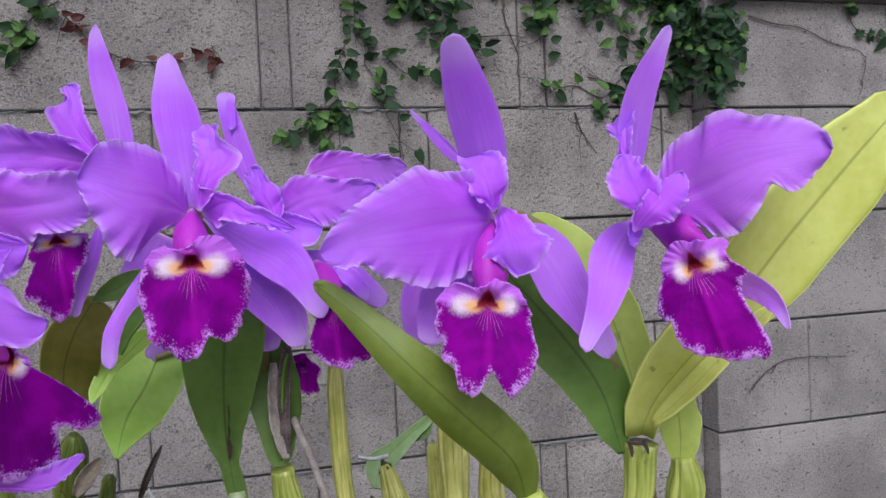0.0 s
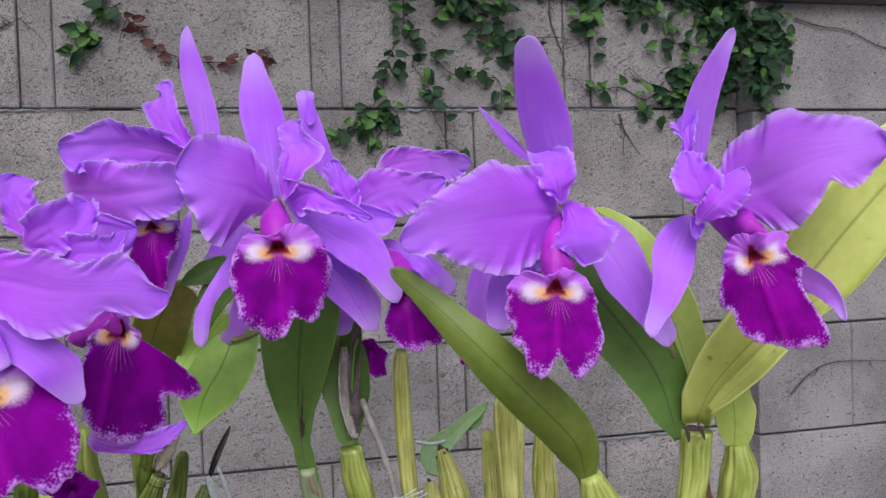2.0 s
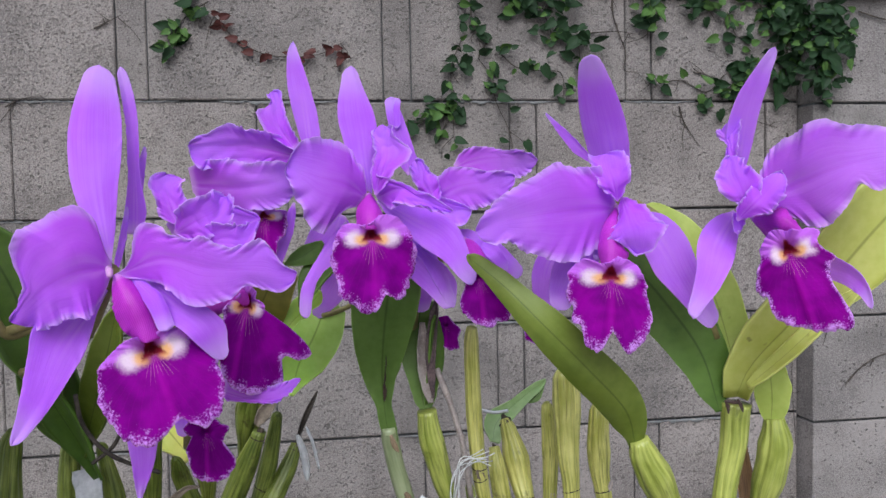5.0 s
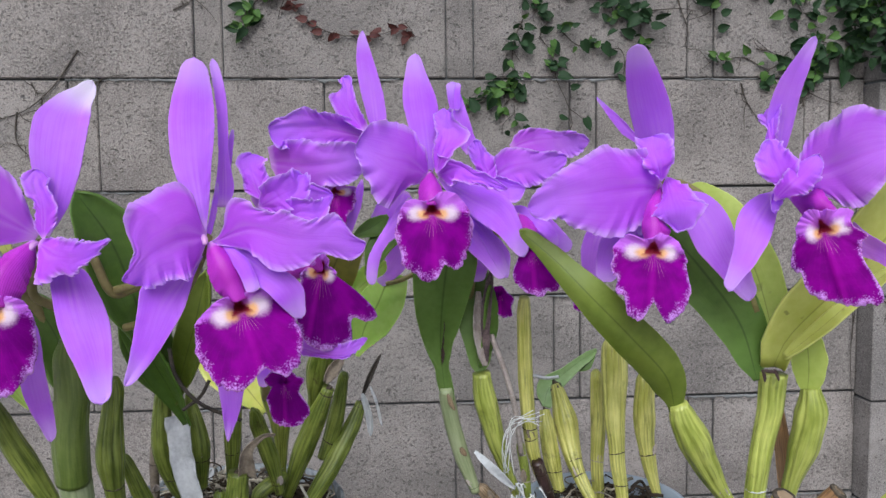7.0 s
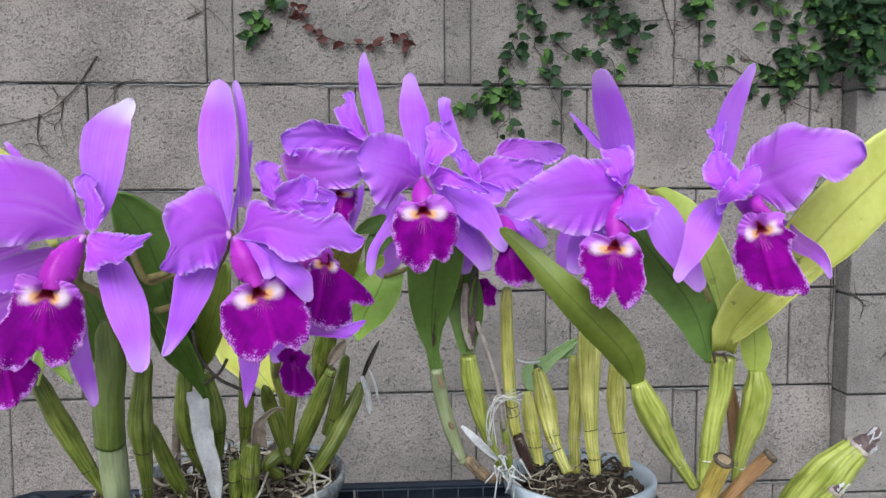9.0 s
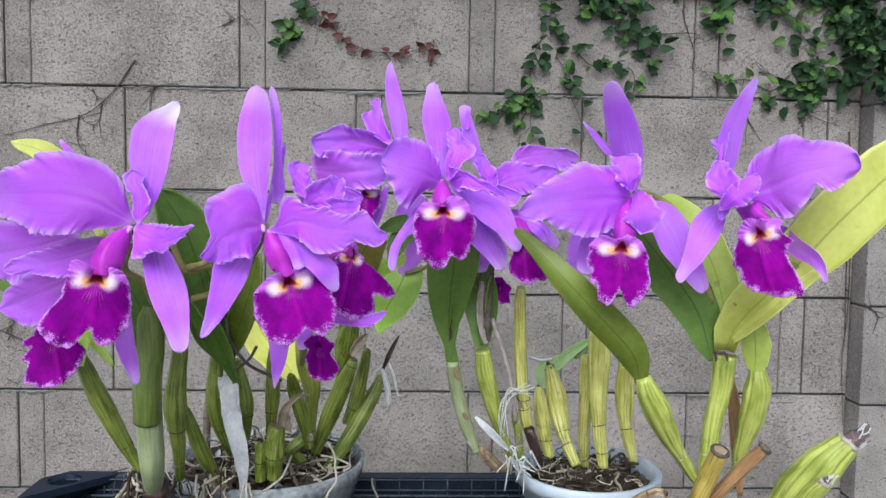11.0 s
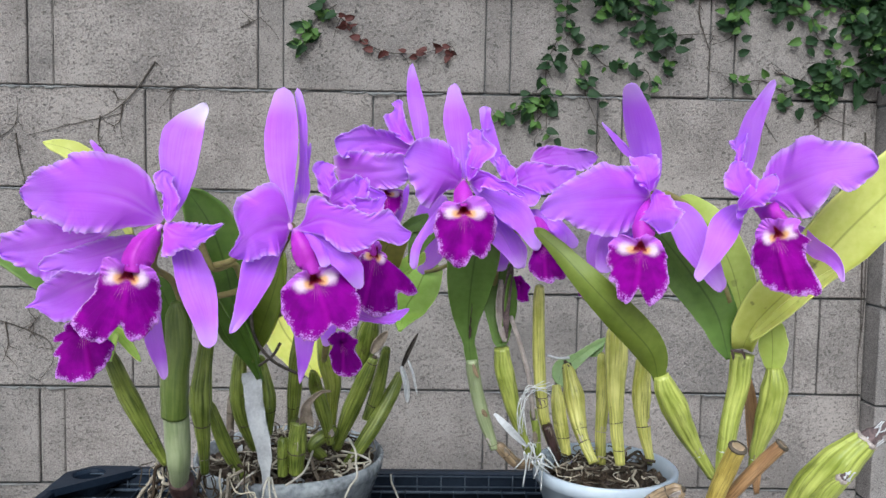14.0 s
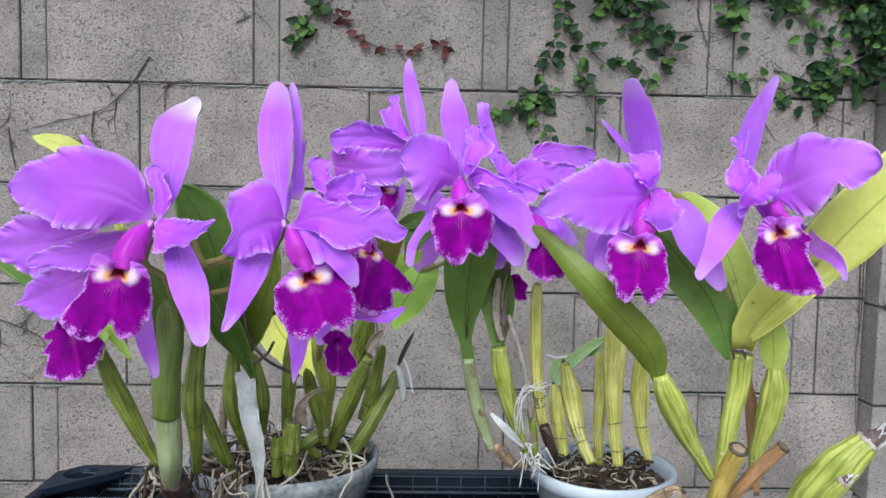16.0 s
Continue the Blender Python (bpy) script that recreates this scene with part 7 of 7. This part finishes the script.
pet(fl, [(0.0717, -0.9850, 1.1525), (0.0493, -0.9917, 1.1422), (0.0327, -0.9950, 1.1332), (0.0137, -0.9950, 1.1264)], 0.0244, (0.41, -0.90, 0.13),
    [0.48, 0.79, 0.95, 0.98, 1.00, 1.00, 0.97, 0.87, 0.66, 0.15, 0.08], [0.08, 0.43, 0.53, 0.60, 0.64, 0.61, 0.59, 0.54, 0.43, 0.14, 0.07], 193, tilt=0.2, ruffle=1.3)
sep(fl, [(0.0589, -0.9500, 1.2428), (0.0536, -0.9520, 1.2546), (0.0477, -0.9500, 1.2626)], 0.0053, (0.37, -0.93, -0.04),
    [0.03, 0.24, 0.48, 0.50, 0.49, 0.44, 0.39], [1.00, 0.89, 0.75, 0.63, 0.42, 0.27, 0.10], 194)
lip_apron(fl, (0.0364, -0.9450, 1.0985), (0.38, -0.91, 0.16), 0.0243, [0.35, 0.32, 0.31, 0.31, 0.32, 0.33, 0.36, 0.41, 0.48, 0.54, 0.62, 0.76, 1.16, 1.28, 1.37, 1.47, 1.58, 1.69, 1.79, 1.83, 1.85, 1.81, 1.21, 1.26, 0.78, 1.01, 0.91, 0.61, 0.62, 0.64, 0.58, 0.50, 0.46, 0.43, 0.42, 0.39],
    (-0.61, 0.61), -8, 195, plain=True)


# ---- ivy and dead twigs on the wall ----
def heart_leaf(size, mat):
    rows, uvs = [], []
    for i in range(7):
        v = i / 6
        w = size * 0.36 * table([(0, 0.55), (0.25, 1.0), (0.6, 0.75), (1, 0.03)], v)
        rows.append([Vector((u * w, size * (v - 0.06 * (1 - v) * abs(u)), size * (0.10 * u * u - 0.15 * v * v))) for u in (-1, -0.5, 0, 0.5, 1)])
        uvs.append([((u + 1) / 2, v) for u in (-1, -0.5, 0, 0.5, 1)])
    return mesh_of(grid_mesh(rows, uvs), mat)


IVY_MESHES = {"dark": [heart_leaf(0.027, IVY_DARK), heart_leaf(0.020, IVY_DARK)], "light": [heart_leaf(0.022, IVY_LIGHT), heart_leaf(0.016, IVY_LIGHT)], "red": [heart_leaf(0.018, IVY_RED)]}


def on_wall(p, out=0.006):
    return Vector((p[0], -out if p[0] < 1.25 else -0.05 - out, p[1]))


def ivy(label, stems, count, mix, spread, seed, group="ivy on the wall"):
    """A creeper on the wall: thin stems along short runs of places, with leaves in pairs beside them."""
    rng = random.Random(seed)
    root = thing("ivy", on_wall(stems[0][0]), label, "ivy", group)
    total = sum(sum((Vector(b) - Vector(a)).length for a, b in zip(s, s[1:])) for s in stems)
    for s in stems:
        pts = [on_wall(p, rng.uniform(0.002, 0.008)) for p in s]
        part("stem", tube_bm(pts, [(0, 0.0013), (1, 0.0007)], 6, 20), TWIG, root)
        line = spline(pts, 60)
        length = sum((b - a).length for a, b in zip(line, line[1:]))
        for _ in range(round(length * 26)):
            p = rng.choice(line)
            q = p + Vector((rng.gauss(0, 0.014), -rng.uniform(0.0, 0.006), rng.gauss(-0.008, 0.016)))
            part("stem", tube_bm([p, p.lerp(q, 0.5) + Vector((rng.gauss(0, 0.004), 0, 0)), q], [(0, 0.0010), (1, 0.0005)], 5, 8), TWIG, root)
        for _ in range(round(1.25 * count * length / total)):
            p = rng.choice(line) + Vector((rng.gauss(0, spread), -abs(rng.gauss(0.004, 0.006 + spread * 0.35)), rng.gauss(0, spread)))
            me = rng.choice(IVY_MESHES[rng.choice(mix)])
            ob = new("leaf", me)
            ob.parent = root
            ob.matrix_basis = Matrix.LocRotScale(p - root.location, Euler((radians(90) + rng.gauss(-0.1, 0.45), rng.gauss(0, 0.4), 0)) .to_matrix().to_quaternion()
                                                 @ Euler((0, 0, rng.choice((-1, 1)) * rng.uniform(0.6, 2.9))).to_quaternion(), [rng.uniform(0.75, 1.25)] * 3)
    return root


DK, LT, RD = ["dark"] * 4 + ["light"], ["light"] * 2 + ["dark"], ["red"]
ivy("trailing dark green ivy strand hanging on the block wall", [[(0.610, 1.656), (0.611, 1.606), (0.613, 1.556), (0.640, 1.531), (0.623, 1.500), (0.649, 1.465), (0.653, 1.425), (0.675, 1.374), (0.685, 1.338)], [(0.592, 1.530), (0.576, 1.494), (0.571, 1.454), (0.580, 1.424), (0.575, 1.384), (0.577, 1.338)], [(0.580, 1.419), (0.539, 1.402), (0.513, 1.378), (0.488, 1.373)], [(0.665, 1.506), (0.696, 1.481), (0.749, 1.477), (0.776, 1.474), (0.783, 1.452), (0.781, 1.424)]], 66, DK, 0.012, 301)
ivy("dense dark green ivy clump near the wall top", [[(0.698, 1.659), (0.724, 1.609), (0.750, 1.574), (0.766, 1.539), (0.809, 1.530), (0.816, 1.494)], [(0.783, 1.652), (0.777, 1.601), (0.782, 1.560)], [(0.724, 1.614), (0.688, 1.639)]], 80, DK, 0.020, 302)
ivy("thick ivy mass in the corner by the pier", [[(1.239, 1.676), (1.245, 1.590), (1.257, 1.526), (1.263, 1.472), (1.269, 1.440)], [(1.216, 1.600), (1.227, 1.547), (1.233, 1.493), (1.227, 1.450)], [(1.210, 1.664), (1.221, 1.611), (1.233, 1.568)], [(1.257, 1.569), (1.287, 1.567), (1.305, 1.548)], [(1.269, 1.526), (1.281, 1.483), (1.275, 1.450)]], 260, DK, 0.020, 303)
ivy("ivy sprig reaching onto the pier", [[(1.280, 1.561), (1.298, 1.551), (1.307, 1.525)]], 16, DK, 0.012, 310)
ivy("ivy sprigs with yellow-green tips on the wall", [[(0.937, 1.668), (0.953, 1.617), (0.947, 1.575), (0.947, 1.538)], [(1.061, 1.662), (1.066, 1.599), (1.078, 1.578)], [(1.124, 1.675), (1.153, 1.634), (1.177, 1.592), (1.188, 1.560)], [(1.107, 1.590), (1.124, 1.547), (1.141, 1.542)]], 80, DK + LT, 0.014, 304)
ivy("light green ivy sprig on the wall", [[(0.968, 1.454), (1.014, 1.460), (1.065, 1.439), (1.100, 1.472)], [(1.065, 1.439), (1.048, 1.413), (1.077, 1.402)], [(0.968, 1.454), (0.957, 1.470)]], 16, LT, 0.008, 311)
ivy("bushy ivy tuft above the joint", [[(1.094, 1.424), (1.123, 1.462), (1.153, 1.483), (1.182, 1.503)], [(1.153, 1.483), (1.141, 1.440), (1.117, 1.408)]], 60, DK + LT, 0.013, 312)
ivy("light ivy sprig reaching sideways on the wall", [[(0.585, 1.407), (0.539, 1.401), (0.505, 1.383), (0.471, 1.382)], [(0.539, 1.401), (0.523, 1.372)], [(0.574, 1.396), (0.552, 1.365)]], 22, LT, 0.007, 305)
ivy("small tuft of ivy on the wall block", [[(0.150, 1.592), (0.116, 1.569), (0.094, 1.541), (0.089, 1.496)], [(0.089, 1.524), (0.078, 1.501)]], 26, LT, 0.008, 306)
ivy("reddish ivy runner along the wall block", [[(0.156, 1.570), (0.196, 1.527), (0.252, 1.500), (0.332, 1.502), (0.382, 1.526)], [(0.377, 1.515), (0.372, 1.475)]], 18, RD, 0.004, 307)
ivy("sparse ivy runner above the pier joint", [[(1.563, 1.649), (1.566, 1.595), (1.584, 1.563), (1.623, 1.547), (1.654, 1.540)]], 7, DK, 0.006, 308)

ivy("dense dark ivy hanging down from the wall top", [[(0.667, 1.694), (0.804, 1.676), (0.963, 1.692), (1.136, 1.685), (1.239, 1.699)], [(0.975, 1.692), (1.023, 1.637), (1.042, 1.604)], [(1.101, 1.684), (1.162, 1.636), (1.181, 1.602)], [(0.667, 1.694), (0.697, 1.629), (0.716, 1.585)]], 260, DK, 0.020, 309)


def twigs(label, runs, seed):
    rng = random.Random(seed)
    root = thing("dead_creeper", on_wall(runs[0][0]), label, "dead creeper", "dead creepers on the wall")
    for s in runs:
        part("stem", tube_bm([on_wall(p, rng.uniform(0.003, 0.006)) for p in s], [(0, 0.0017), (0.5, 0.0010), (1, 0.0005)], 6, 24), TWIG, root)
        line = spline([on_wall(p, 0.004) for p in s], 40)
        for _ in range(4):
            p = rng.choice(line)
            q = p + Vector((rng.gauss(0, 0.018), -rng.uniform(0, 0.003), rng.gauss(-0.006, 0.018)))
            part("stem", tube_bm([p, p.lerp(q, 0.5) + Vector((rng.gauss(0, 0.004), 0, rng.gauss(0, 0.004))), q], [(0, 0.0009), (1, 0.0004)], 5, 8), TWIG, root)


twigs("dry brown creeper twigs clinging to the blocks", [[(-0.210, 1.472), (-0.253, 1.410), (-0.309, 1.364), (-0.387, 1.343), (-0.466, 1.321)], [(-0.320, 1.364), (-0.323, 1.313), (-0.298, 1.280)], [(-0.292, 1.414), (-0.281, 1.392)], [(-0.275, 1.387), (-0.281, 1.353), (-0.298, 1.342)]], 1)
twigs("thin dead creeper loop on the lower blocks", [[(-0.573, 0.955), (-0.516, 0.945), (-0.471, 0.928), (-0.429, 0.906), (-0.421, 0.865), (-0.450, 0.824)], [(-0.516, 0.945), (-0.511, 0.898), (-0.523, 0.863)], [(-0.471, 0.928), (-0.448, 0.957)]], 2)
twigs("thin dry creeper on the joint of the wall", [[(-0.544, 1.308), (-0.505, 1.326), (-0.482, 1.349)], [(-0.488, 1.326), (-0.478, 1.265), (-0.454, 1.175)], [(-0.186, 1.411), (-0.163, 1.423), (-0.130, 1.430)], [(-0.040, 1.543), (0.004, 1.566)]], 3)
# the lower end of the first run stands for a crack in the mortar
twigs("dry creeper twigs and a stepped mortar crack beneath the ivy", [[(0.879, 1.635), (0.880, 1.583), (0.893, 1.542), (0.904, 1.511), (0.901, 1.479), (0.926, 1.474), (0.946, 1.451)], [(0.825, 1.546), (0.886, 1.550), (0.924, 1.545)], [(1.008, 1.412), (1.019, 1.380), (1.047, 1.338)], [(1.037, 1.476), (1.065, 1.471), (1.094, 1.450)]], 4)
twigs("dry brown creeper stub near the corner", [[(1.126, 1.374), (1.131, 1.397), (1.167, 1.383), (1.209, 1.371)], [(1.133, 1.368), (1.127, 1.409)]], 7)
twigs("rootlets running down the corner of the pier", [[(1.230, 1.360), (1.243, 1.175), (1.246, 0.987), (1.239, 0.892), (1.248, 0.748)], [(1.253, 1.011), (1.281, 0.988), (1.272, 0.952)], [(1.238, 1.116), (1.244, 0.916)]], 5)
twigs("curved dead tendril on the grey pier", [[(1.344, 1.582), (1.399, 1.568), (1.461, 1.561), (1.524, 1.535), (1.589, 1.521), (1.606, 1.497), (1.594, 1.454)], [(1.324, 0.880), (1.350, 0.904), (1.394, 0.927), (1.452, 0.931), (1.542, 0.925)]], 6)

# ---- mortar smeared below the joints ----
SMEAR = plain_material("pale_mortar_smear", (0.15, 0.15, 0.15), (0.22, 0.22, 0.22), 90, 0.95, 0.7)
rng = random.Random(44)
for k in range(3, 8):
    x = -1.0
    while x < 1.2:
        length, tall = rng.uniform(0.06, 0.34), rng.uniform(0.003, 0.009)
        x1 = min(x + length, 1.245)
        n = max(6, round((x1 - x) / 0.004))
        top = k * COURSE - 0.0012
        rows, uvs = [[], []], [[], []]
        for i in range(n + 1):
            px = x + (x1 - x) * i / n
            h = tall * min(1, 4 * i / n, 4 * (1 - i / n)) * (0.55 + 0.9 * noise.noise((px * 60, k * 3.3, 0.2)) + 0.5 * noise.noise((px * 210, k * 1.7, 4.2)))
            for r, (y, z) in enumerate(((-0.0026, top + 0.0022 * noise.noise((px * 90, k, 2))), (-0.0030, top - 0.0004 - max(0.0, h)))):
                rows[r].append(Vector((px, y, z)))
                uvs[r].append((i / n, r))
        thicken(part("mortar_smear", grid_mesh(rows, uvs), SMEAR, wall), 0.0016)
        x = x1 + rng.uniform(0.05, 0.30)

# ---- wall pieces ----
BLOCK_MESH = {}


def block(parent, x0, x1, z, face, mat, depth=0.012):
    """One concrete block face with worn edges, proud of the mortar behind it."""
    key = (round(x1 - x0, 3), mat.name, depth)
    if key not in BLOCK_MESH:
        w = x1 - x0
        BLOCK_MESH[key] = mesh_of(box_bm((0, 0, 0), (w, depth, COURSE), 0.0022), mat, smooth=False)
    ob = new("block", BLOCK_MESH[key])
    ob.parent = parent
    ob.location = (x0, face, z)
    return ob


rng = random.Random(12)
for k in range(8):
    z = k * COURSE + 0.0016
    start = {6: -0.232, 5: -0.463, 4: -0.261, 3: -0.452}.get(k, -0.463 if k % 2 else -0.235) - 4 * PERIOD
    for i in range(9):
        x = start + i * PERIOD
        if x > 1.24:
            break
        a, b = x + 0.0012, x + STRIP - 0.0012
        c, d = x + STRIP + 0.0012, min(x + PERIOD - 0.0012, 1.254)
        j = rng.uniform(-0.0012, 0.0012)
        if b < 1.254:
            block(wall, a, b, z, j + 0.0015, BLOCK)
        if d - c > 0.02:
            block(wall, c, d, z, j - 0.001, BLOCK)
    for i in range(6):
        x = 1.256 + (0.0 if k % 2 else -0.2032) + i * 0.4064
        x0, x1 = max(x, 1.256), x + 0.4064 - 0.0012
        block(pilaster, x0, x1, z - 0.010, -0.05 + rng.uniform(-0.001, 0.001), BLOCK_SMOOTH, 0.012 if i else 0.060)
for o in list(wall.children) + list(pilaster.children):
    if o.name.startswith("block"):
        o.scale = (1, 1, (COURSE - 0.0046) / COURSE)
